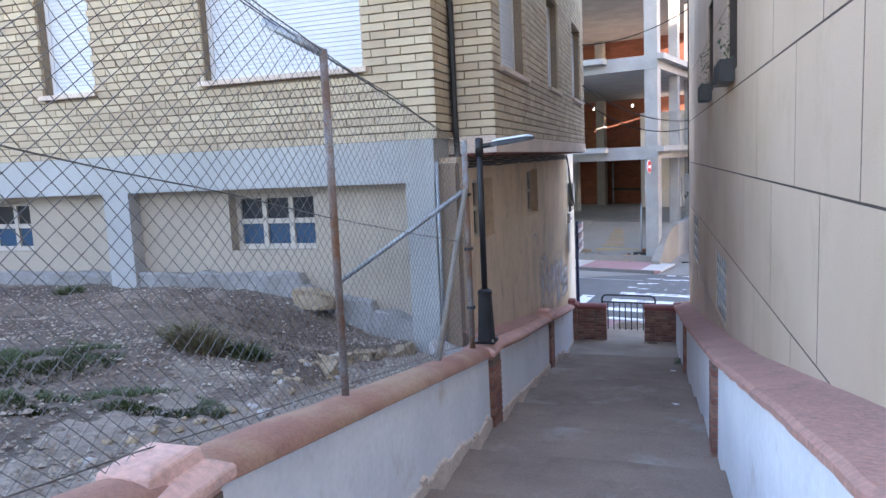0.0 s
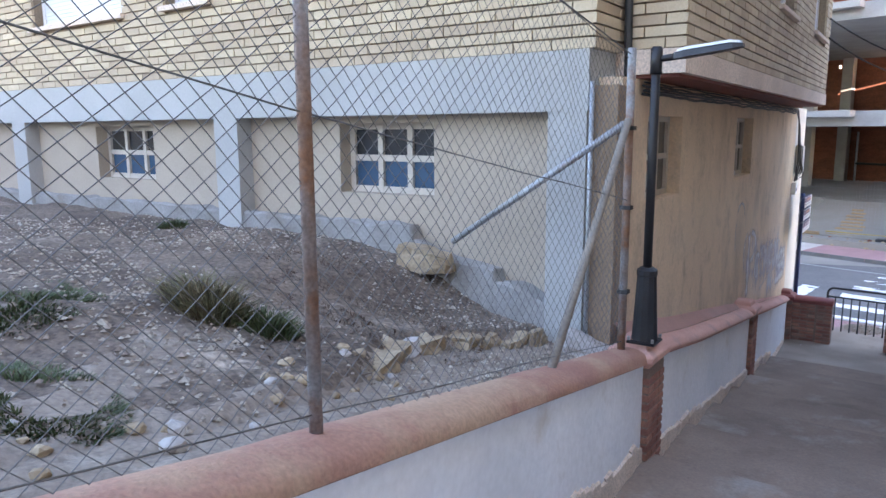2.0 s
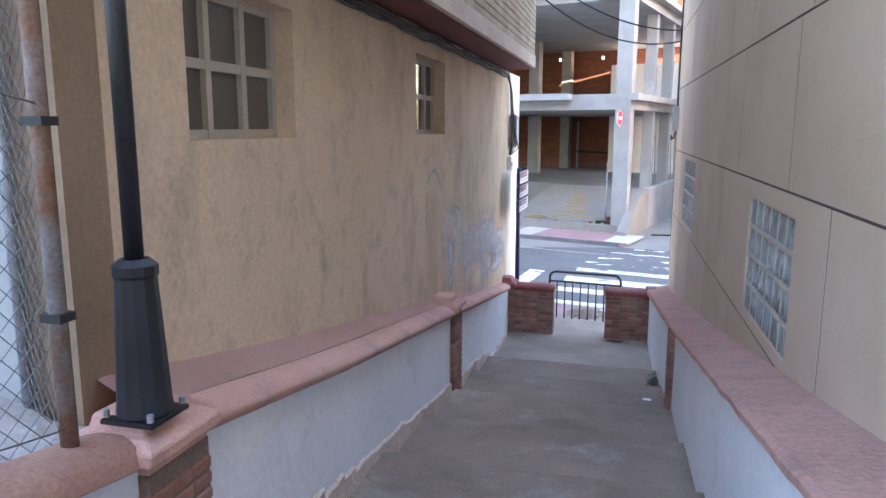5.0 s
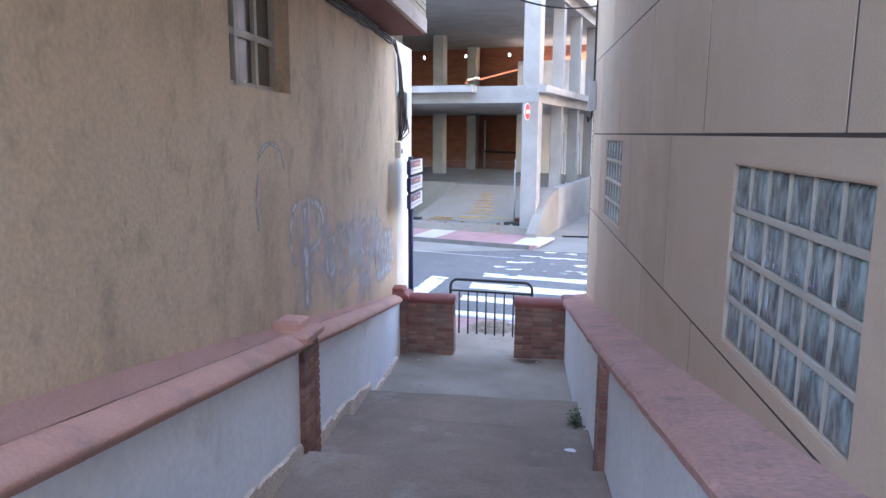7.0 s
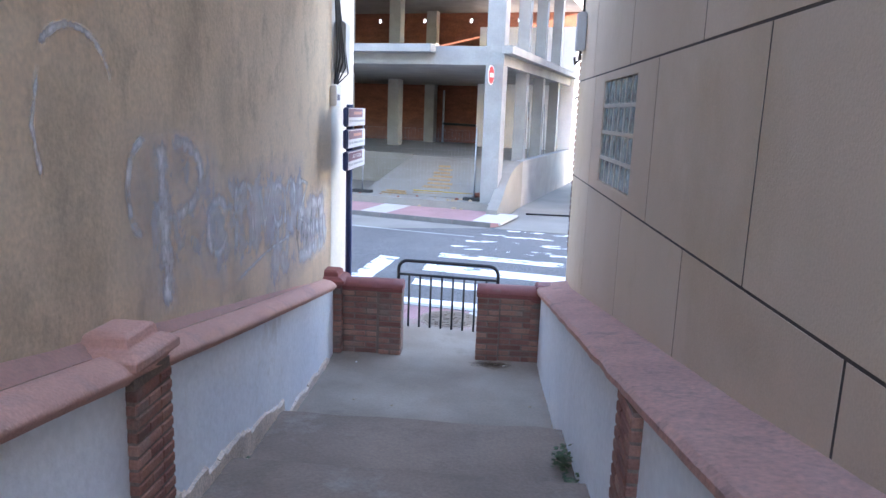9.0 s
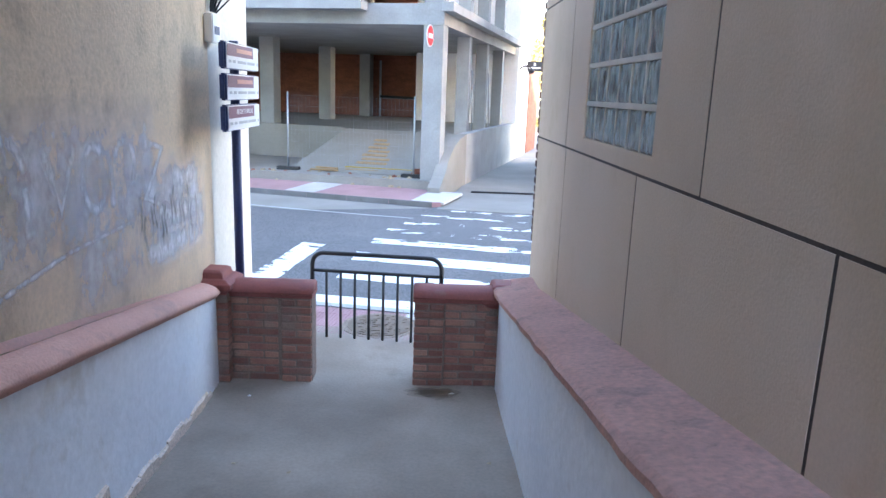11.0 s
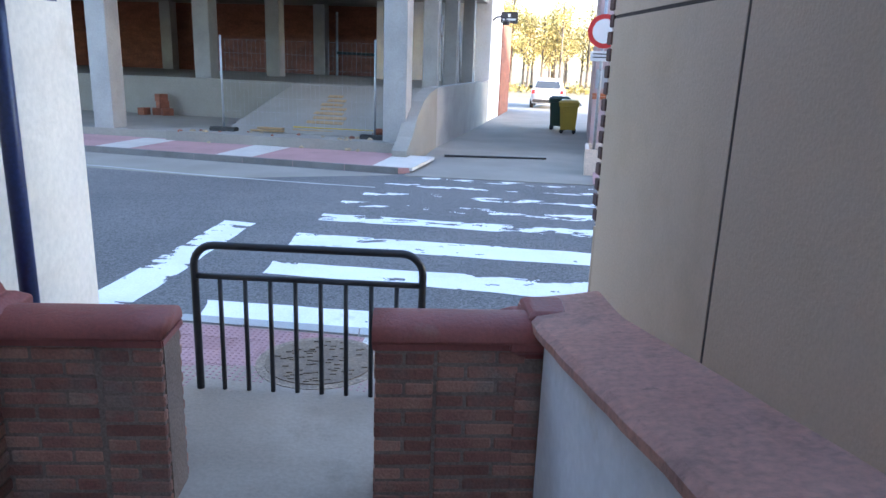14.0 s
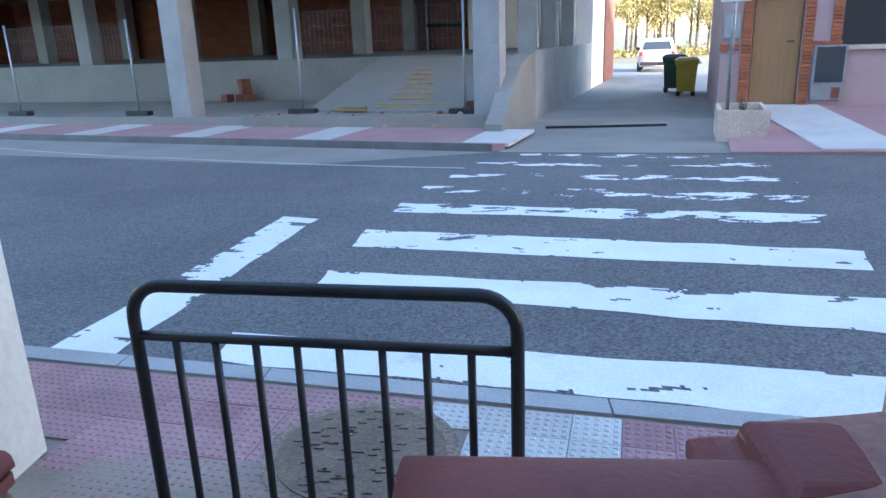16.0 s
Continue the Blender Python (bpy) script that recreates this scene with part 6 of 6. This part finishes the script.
def mesh_panel(u, v, width, label, z=0.2, turn=0.0, lean=0.0):
    """A temporary fence panel: frame tubes and thin wires, on two feet."""
    ob = empty("temporary_fence", label, "fence", "temporary fence panels", at=at_b(u, v, z, turn) @ pose(0, 0, 0, lean))
    for x in (0, width):
        part("upright", tube([(x, 0, 0), (x, 0, 2.0)], 0.024, None, 8), "galv", ob, "", True)
    verts, faces = [], []

    def bar(p, q, r=0.0014):
        n = len(verts)
        horizontal = abs(p[0] - q[0]) > abs(p[2] - q[2])
        o = (0, 0, r) if horizontal else (r, 0, 0)
        verts.extend([tuple(a + b for a, b in zip(p, o)), tuple(a - b for a, b in zip(p, o)), tuple(a - b for a, b in zip(q, o)), tuple(a + b for a, b in zip(q, o)), (p[0], 0.003, p[2]), (q[0], 0.003, q[2])])
        faces.extend([(n, n + 1, n + 2, n + 3), (n, n + 3, n + 5, n + 4), (n + 1, n + 4, n + 5, n + 2)])
    k = 0.1
    while k < width:
        bar((k, 0, 0.15), (k, 0, 1.92))
        k += 0.1
    for z2 in (0.15, 0.45, 0.75, 1.05, 1.35, 1.65, 1.92):
        bar((0, 0, z2), (width, 0, z2))
    me = bpy.data.meshes.new("wire_mesh")
    me.from_pydata(verts, [], faces)
    me.materials.append(M["galv"])
    w = new("wire_mesh", me)
    w.parent = ob
    w["kind"] = "stuff"
    for x in (0, width):
        part("foot", box(x - 0.3, x + 0.3, -0.1, 0.1, -0.02, 0.09, None, 0.015), "cable", ob, "black weighted foot")
    return ob


mesh_panel(-4.15, 0.3, 3.4, "galvanised temporary mesh fence before the ramp")
mesh_panel(-11.6, 0.30, 3.4, "galvanised temporary mesh fence before the low floor", 0.17)
for v in (3.9, 4.4, 6.7, 7.2, 9.9):
    ob = empty("steel_prop", "leaning galvanised steel prop behind the low wall", "prop", "steel props on the low wall", at=at_b(-0.14, v, 1.25))
    part("tube", tube([(0, 0, -0.08), (-0.12, 0.25, 1.75)], 0.025, None, 8), "galv", ob, "", True)
    part("plate", box(-0.06, 0.06, -0.06, 0.06, -0.082, -0.074), "galv", ob)
for k, (u, v, z, w, t, m) in enumerate(((-3.6, 0.42, 0.22, 0.75, 4, "timber"), (-3.5, 0.55, 0.27, 0.6, -3, "timber"), (-2.75, 0.75, 0.30, 2.3, 1, "bin_yellow"), (-2.7, 0.62, 0.25, 0.9, 2, "timber"))):
    ob = empty("plank", "weathered wooden plank lying on the ramp" if m == "timber" else "long yellow-painted board across the ramp", "plank", "planks on the ramp", at=at_b(u, v, z, t))
    part("board", box(0, w, 0, 0.12, 0, 0.035, None, 0.004), m, ob)
for k in range(7):
    u, v = -2.55 + 0.07 * (k % 2), 1.0 + 0.24 * k
    z = 0.22 + 0.35 * (v - 0.5)
    ob = empty("foot_batten", "pale timber batten nailed across the ramp", "batten", "battens on the ramp", at=at_b(u, v, z - 0.005) @ pose(0, 0, 0, 19))
    part("board", box(0, 0.85 - 0.08 * k, 0, 0.13, 0, 0.02, None, 0.003), "timber", ob)
for k, (u, v, z) in enumerate(((-0.78, 0.45, 0.21), (-0.62, 0.5, 0.21), (-0.7, 0.47, 0.31), (-7.8, 3.6, 0.16), (-7.5, 3.6, 0.16), (-7.6, 3.6, 0.35), (-7.62, 3.62, 0.54), (-8.1, 3.55, 0.16))):
    big = k > 2
    s = (0.28, 0.2, 0.19) if big else (0.15, 0.1, 0.095)
    ob = empty("hollow_brick", "orange hollow clay brick lying on the concrete", "brick", "loose hollow bricks", at=at_b(u, v, z, 12 * k))
    bm = box(-s[0] / 2, s[0] / 2, 0, s[1], 0, s[2], None, 0.006)
    part("block", bm, "hollow_brick", ob)
for k in range(26):
    u, v = random.uniform(-5.0, -0.6), random.uniform(-0.35, 0.35)
    ob = link("rubble", stone_mesh(random.uniform(0.03, 0.07), k * 2.3), M["rock" if k % 3 else "hollow_brick"])
    ob.matrix_world = at_b(u, v, 0.20 if v > -0.2 else 0.02, k * 31)
    tagged(ob, "small lump of rubble on the crumbling threshold", "rubble", "rubble before the ramp")
pipe = empty("wall_pipe", "dark horizontal pipe along the brick back wall", "pipe", at=at_b(-6.3, 13.9, 0))
part("pipe", tube([(0, 0, 2.05), (6.0, 0, 1.95)], 0.06, None, 8), "cable", pipe)
part("upright", tube([(0, 0, 1.17), (0, 0, 3.6)], 0.05, None, 8), "galv", pipe)
board = empty("meter_cupboard", "pale cupboard outline on the brick back wall", "cupboard", at=at_b(-4.0, 14.1, 1.9))
part("case", box(0, 0.9, 0, 0.09, 0, 1.1, None, 0.01), "brick_orange", board)
part("door", box(0.3, 0.6, -0.02, 0.0, 0.15, 0.8, None, 0.01), "slab_edge", board, "pale cupboard door")
sign = empty("one_way_sign", "round red and white no-entry sign on the corner column", "road sign", at=at_b(-0.26, -0.30, 3.58, 87))
part("disc", tube([(0, -0.01, 0), (0, 0.01, 0)], 0.25, None, 28), "white_paint", sign)
part("rim", tube([(0, -0.014, 0), (0, -0.0105, 0)], 0.22, None, 28), "red", sign, "red face")
part("bar", box(-0.16, 0.16, -0.019, -0.0145, -0.055, 0.055), "white_paint", sign, "white bar")
part("bracket", box(-0.03, 0.34, 0.012, 0.05, -0.05, 0.05), "galv", sign)
arm = empty("wall_lamp", "black wall lamp bracket on the white house", "lamp", at=at_b(0.18, 11.9, 3.3))
part("arm", tube([(-0.04, 0, 0), (0.1, 0, 0.12), (0.35, 0, 0.15), (0.45, 0, 0.05)], 0.03, None, 8), "black_metal", arm)
part("lantern", loft([[(0.45 + r * math.cos(a), r * math.sin(a), z) for a in (2 * math.pi * k / 10 for k in range(10))] for r, z in ((0.05, 0.06), (0.14, -0.02), (0.12, -0.14))]), "black_metal", arm)
hang = empty("hanging_sign", "small black hanging shop sign with pale lettering", "shop sign", at=at_b(0.17, 13.2, 3.3))
part("bracket", box(-0.02, 0.15, -0.02, 0.02, 0.2, 0.24), "black_metal", hang)
plate = part("plate", box(0.12, 0.75, -0.03, 0.03, 0.0, 0.4, None, 0.01), "dark_board", hang)
part("lettering", box(0.2, 0.68, -0.034, -0.031, 0.1, 0.17), "white_paint", plate, "illegible pale lettering")
part("emblem", box(0.38, 0.48, -0.034, -0.031, 0.22, 0.33), "white_paint", plate, "pale emblem")

# ---- mauve house: door, trim, board, sign, planter ----


def at_h(x, y=0.0, z=0.0):
    return H @ pose(x, y, z)


door = empty("door_1", "closed light wooden door in an orange brick surround", "door", kind="structure", at=at_h(0.46, 0.10, 0.2))
part("door_frame", box(0.0, 0.74, 0.051, 0.1, 0.0, 1.76), "wood_door", door)
leaf_ = part("door_leaf", box(0.02, 0.72, 0.0, 0.05, 0.005, 1.758, None, 0.004), "wood_door", door)
part("handle", tube([(0.63, -0.01, 1.0), (0.63, -0.05, 1.0), (0.52, -0.05, 1.0)], 0.012, None, 8), "black_metal", door, "dark lever handle")
for k in range(1, 7):
    part("board_groove", box(0.02 + 0.1 * k, 0.024 + 0.1 * k, -0.001, 0.001, 0.03, 1.74), "wood_door", leaf_)
trim = empty("brick_trim", "orange brick surround with a dogtooth lintel", "trim", kind="structure", at=at_h(0))
trim_mesh = brick_mesh(0.14, 0.06, 0.05, "brick_orange", 0.004)
for z in range(30):
    for x in (0.31, 1.21, 1.60):
        if x == 1.60 and z < 14:
            continue
        ob = new("brick", trim_mesh)
        ob.parent = trim
        ob.matrix_basis = pose(x, -0.035, 0.2 + 0.06 * z)
for k in range(22):
    for r in range(3):
        ob = new("brick", trim_mesh)
        ob.parent = trim
        ob.matrix_basis = pose(0.2 + 0.15 * k + 0.07 * (r % 2), -0.035 - 0.015 * (r == 1), 1.98 + 0.065 * r)
for k in range(12):
    x = -0.02 + 0.15 * k
    if 0.25 < x < 1.3:
        continue
    for r in range(2):
        ob = new("brick", trim_mesh)
        ob.parent = trim
        ob.matrix_basis = pose(x, -0.03, 1.08 + 0.06 * r)
win = empty("window_board", "dark shop window with small posters and a pale sill", "window", kind="structure", at=at_h(1.75, 0.08, 1.12))
part("pane", box(0, 1.65, 0, 0.02, 0, 1.7), "glass_dark", win)
part("window_sill", box(-0.04, 1.69, -0.13, -0.002, -0.07, 0.0), "slab_edge", win)
part("poster", box(0.55, 0.85, -0.006, -0.001, 0.55, 0.95), "blue_pole", win, "small blue poster")
part("poster_picture", box(0.6, 0.8, -0.009, -0.007, 0.68, 0.85), "orange", win, "coloured picture on the poster")
part("notice", box(0.1, 0.38, -0.006, -0.001, 0.93, 0.97), "white_paint", win, "white notice strip")
part("notice", box(0.16, 0.3, -0.006, -0.001, 1.0, 1.06), "red", win, "faded red notice")
ob = empty("house_number", "small blue enamel house number plate", "number plate", at=at_h(0.76, -0.058, 2.02))
part("plate", box(0, 0.13, -0.01, 0.0, 0, 0.1, None, 0.003), "blue_pole", ob)
part("number", box(0.03, 0.1, -0.0125, -0.0105, 0.03, 0.075), "white_paint", ob, "illegible white number")
ob = empty("letter_box", "grey-green meter cover beside the door", "meter cover", at=at_h(0.02, -0.03, 1.28))
part("cover", box(0, 0.25, -0.02, 0.028, 0, 0.36, None, 0.006), "grey_box", ob)
ob = empty("notice_case", "dark glazed notice case leaning on the house wall", "notice case", at=at_h(1.38, -0.06, 0.28))
part("frame", box(0, 0.48, 0, 0.05, 0, 0.85, None, 0.01), "galv", ob)
part("glass", box(0.04, 0.44, -0.006, -0.001, 0.28, 0.82), "mirror_glass", ob, "dark reflecting glass")
part("lower_panel", box(0.3, 0.42, -0.008, -0.001, 0.03, 0.2), "hollow_brick", ob, "red lower panel")
for x in (0.02, 0.44):
    part("leg", box(x, x + 0.02, 0.01, 0.03, -0.26, 0.0), "galv", ob)
pl = empty("stone_planter", "rough concrete planter trough with a dry plant", "planter", at=pose(2.86, 25.6, -0.03, 0, 0, -14) @ Matrix.Diagonal((0.85, 1.25, 0.95, 1)))
bm = box(0, 0.85, 0, 0.08, -0.1, 0.42, None, 0.015)
box(0, 0.85, 0.97, 1.05, -0.1, 0.42, bm, 0.015), box(0, 0.08, 0.08, 0.97, -0.1, 0.42, bm, 0.015), box(0.77, 0.85, 0.08, 0.97, -0.1, 0.42, bm, 0.015)
part("trough", rough_up(bm, 0.012, 4), "slab_edge", pl)
part("soil", box(0.08, 0.77, 0.08, 0.97, 0.0, 0.3), "earth", pl, "dark dry soil")
bm = bmesh.new()
for k in range(16):
    tube([(0.45, 0.5, 0.29), (0.45 + random.uniform(-0.1, 0.1), 0.5 + random.uniform(-0.1, 0.1), random.uniform(0.4, 0.58))], 0.006, bm, 4)
part("dry_plant", bm, "bark", pl)
ns = empty("no_entry_sign", "round white sign with a red ring and a plate below", "road sign", at=pose(3.2, 26.3, 0, 0, 0, -6))
part("pole", tube([(0, 0, 0.25), (0, 0, 3.0)], 0.03, None, 10), "galv", ns, "", True)
part("disc", tube([(0, -0.05, 2.45), (0, -0.035, 2.45)], 0.30, None, 32), "red", ns, "red ring")
part("face", tube([(0, -0.055, 2.45), (0, -0.051, 2.45)], 0.215, None, 32), "white_paint", ns, "white face")
pt = part("plate", box(-0.22, 0.22, -0.05, -0.035, 1.92, 2.10, None, 0.004), "white_paint", ns)
for k in range(2):
    part("lettering", box(-0.17, 0.15 - 0.05 * k, -0.054, -0.051, 2.04 - 0.06 * k, 2.06 - 0.06 * k), "cable", pt, "illegible dark lettering")

# ---- side street: bins, car ----


def bin_(at, mat, label):
    ob = empty("wheeled_bin", label, "bin", "wheeled bins", at=at)
    part("body", loft([[(-w, -d, z), (w, -d, z), (w, d, z), (-w, d, z)] for w, d, z in ((0.42, 0.3, 0.14), (0.5, 0.36, 0.95), (0.54, 0.4, 0.97), (0.54, 0.4, 1.05))]), mat, ob)
    part("lid", loft([[(-w, -d, z), (w, -d, z), (w, d, z), (-w, d, z)] for w, d, z in ((0.56, 0.42, 1.051), (0.56, 0.42, 1.09), (0.48, 0.3, 1.17), (0.44, 0.25, 1.18))]), mat, ob)
    for x in (-0.38, 0.38):
        for y in (-0.25, 0.25):
            part("wheel", tube([(x - 0.025, y, 0.08), (x + 0.025, y, 0.08)], 0.08, None, 12), "rubber", ob)
    part("handle", tube([(-0.4, -0.42, 1.0), (-0.4, -0.47, 1.0), (0.4, -0.47, 1.0), (0.4, -0.42, 1.0)], 0.015, None, 6), "cable", ob)
    return ob


bin_(pose(4.62, 34.6, -0.15, 0, 0, 76) @ Matrix.Diagonal((0.75, 0.75, 0.85, 1)), "bin_yellow", "yellow plastic wheeled bin against the mauve wall")
bin_(pose(4.62, 36.0, -0.16, 0, 0, 78) @ Matrix.Diagonal((0.85, 0.85, 0.9, 1)), "bin_green", "dark green plastic wheeled bin beside the yellow one")

car = empty("parked_car", "white hatchback parked with its rear to the street", "car", at=pose(6.75, 48.6, -0.245, 0, 0, -13))


def ring(y, w, z0, z1, tuck=0.9):
    return [(-w * tuck, y, z0), (w * tuck, y, z0), (w, y, z0 + 0.25), (w, y, z1 - 0.12), (w * 0.93, y, z1), (-w * 0.93, y, z1), (-w, y, z1 - 0.12), (-w, y, z0 + 0.25)]


body = part("body", loft([ring(y, w, a, b) for y, w, a, b in ((0, 0.74, 0.32, 0.86), (0.08, 0.82, 0.26, 0.95), (0.5, 0.86, 0.22, 0.98), (2.6, 0.87, 0.22, 0.96), (3.5, 0.84, 0.24, 0.86), (3.95, 0.70, 0.3, 0.7))]), "car_white", car, "", True)
part("cabin", loft([[(-w, y0, 0.93), (w, y0, 0.93), (w2, y1, z), (-w2, y1, z)] for w, w2, y0, y1, z in ((0.76, 0.58, 0.06, 0.30, 1.40), (0.78, 0.62, 0.5, 0.6, 1.49), (0.79, 0.63, 1.6, 1.5, 1.49), (0.76, 0.58, 2.7, 2.1, 1.40))]), "car_white", car, "", False)
part("rear_window", hexa(bmesh.new(), [(-0.64, 0.09, 1.0), (0.64, 0.09, 1.0), (0.54, 0.255, 1.34), (-0.54, 0.255, 1.34)], [(-0.64, 0.07, 1.01), (0.64, 0.07, 1.01), (0.54, 0.235, 1.35), (-0.54, 0.235, 1.35)]), "mirror_glass", car, "dark rear window")
for s in (-1, 1):
    part("tail_light", box(s * 0.70 - 0.09, s * 0.70 + 0.09, -0.015, 0.09, 0.72, 0.92, None, 0.02), "red", car, "red tail light")
    part("door_mirror", box(s * 0.95 - 0.09, s * 0.95 + 0.09, 2.2, 2.3, 0.95, 1.08, None, 0.02), "cable", car, "black door mirror")
    for y in (0.75, 3.2):
        wh = part("wheel", tube([(s * 0.70, y, 0.29), (s * 0.875, y, 0.29)], 0.29, None, 20), "rubber", car, "black tyre")
        part("rim", tube([(s * 0.876, y, 0.29), (s * 0.885, y, 0.29)], 0.19, None, 16), "galv", wh)
part("bumper", box(-0.72, 0.72, -0.05, 0.08, 0.3, 0.46, None, 0.03), "cable", car, "dark lower bumper")
part("number_plate", box(-0.26, 0.26, -0.012, 0.004, 0.62, 0.73), "white_paint", car, "white number plate")

# ---- woods beyond the houses ----


def poplar(seed, h, spread):
    """A slender tree: tapered trunk, rising limbs, many small leaf clumps with gaps."""
    rnd = random.Random(seed)
    ob = new("tree")
    bm = tube([(0, 0, -0.6), (0.05, 0, h * 0.4), (0.0, 0.05, h * 0.95)], 0.16, None, 7, 0.03)
    tips = []
    for k in range(16):
        z = h * rnd.uniform(0.2, 0.85)
        a, l = rnd.uniform(0, 6.28), spread * rnd.uniform(0.5, 1.1) * (1.15 - z / h)
        p, q = Vector((0, 0, z)), Vector((math.cos(a) * l, math.sin(a) * l, z + l * 1.3))
        tube([p, p.lerp(q, 0.5) + Vector((0, 0, 0.1)), q], 0.05, bm, 5, 0.012)
        tips += [p.lerp(q, s) for s in (0.45, 0.7, 0.9, 1.0)]
    part("trunk", bm, "bark", ob)
    verts, faces = [], []
    for c in tips:
        for k in range(26):
            p = c + Vector((rnd.gauss(0, 0.32), rnd.gauss(0, 0.32), rnd.gauss(0, 0.4)))
            a = Vector((rnd.uniform(-1, 1), rnd.uniform(-1, 1), rnd.uniform(-1, 1))).normalized() * rnd.uniform(0.06, 0.13)
            b = a.cross(Vector((rnd.uniform(-1, 1), rnd.uniform(-1, 1), 0.5))).normalized() * 0.07
            n = len(verts)
            verts += [p - a, p + b, p + a, p - b]
            faces.append((n, n + 1, n + 2, n + 3))
    me = bpy.data.meshes.new("crown")
    me.from_pydata(verts, [], faces)
    me.materials.append(M["tree_leaf"])
    cr = new("crown", me)
    cr.parent = ob
    return tagged(ob, "slender sunlit tree with thin yellowing leaves", "tree", "trees beyond the houses")


kinds = [poplar(1, 9.5, 1.7), poplar(2, 11.5, 1.9), poplar(3, 7.5, 2.0)]
spots = [(5 + 1.3 * i, 86 + 7 * math.sin(i * 2.4)) for i in range(20)] + [(6.0, 84), (8.5, 80), (10.5, 88), (13.0, 83), (15.5, 90), (18, 85), (21, 92), (3.0, 95), (12, 97), (17, 99), (24, 98), (7.5, 100), (27, 90), (9.6, 94), (14.2, 95), (20, 104), (-38, 62), (-42, 68), (-46, 60), (-35, 74), (-50, 66), (-55, 72), (-44, 78)]
for k, (x, y) in enumerate(spots):
    m = pose(x, y, -0.3, 0, 0, k * 67)
    if k < 3:
        kinds[k].matrix_basis = m
    else:
        copy_thing(kinds[k % 3], m)
verts, faces = [], []
for k in range(5000):
    x = random.uniform(2, 30) if k % 3 else random.uniform(-60, -32)
    y = random.uniform(72, 80) if k % 3 else random.uniform(56, 62)
    z = -0.3 + abs(random.gauss(0, 0.5)) * (0.6 + 0.5 * noise.noise((x * 0.4, y * 0.4, 0)))
    a = Vector((random.uniform(-1, 1), random.uniform(-1, 1), random.uniform(-1, 1))).normalized() * 0.15
    b = a.cross(Vector((0.2, 0.5, 1))).normalized() * 0.08
    p, n = Vector((x, y, z)), len(verts)
    verts += [p - a, p + b, p + a, p - b]
    faces.append((n, n + 1, n + 2, n + 3))
me = bpy.data.meshes.new("undergrowth")
me.from_pydata(verts, [], faces)
me.materials.append(M["tree_leaf"])
tagged(new("undergrowth", me), "low yellowing undergrowth before the trees", "undergrowth", "", "stuff")
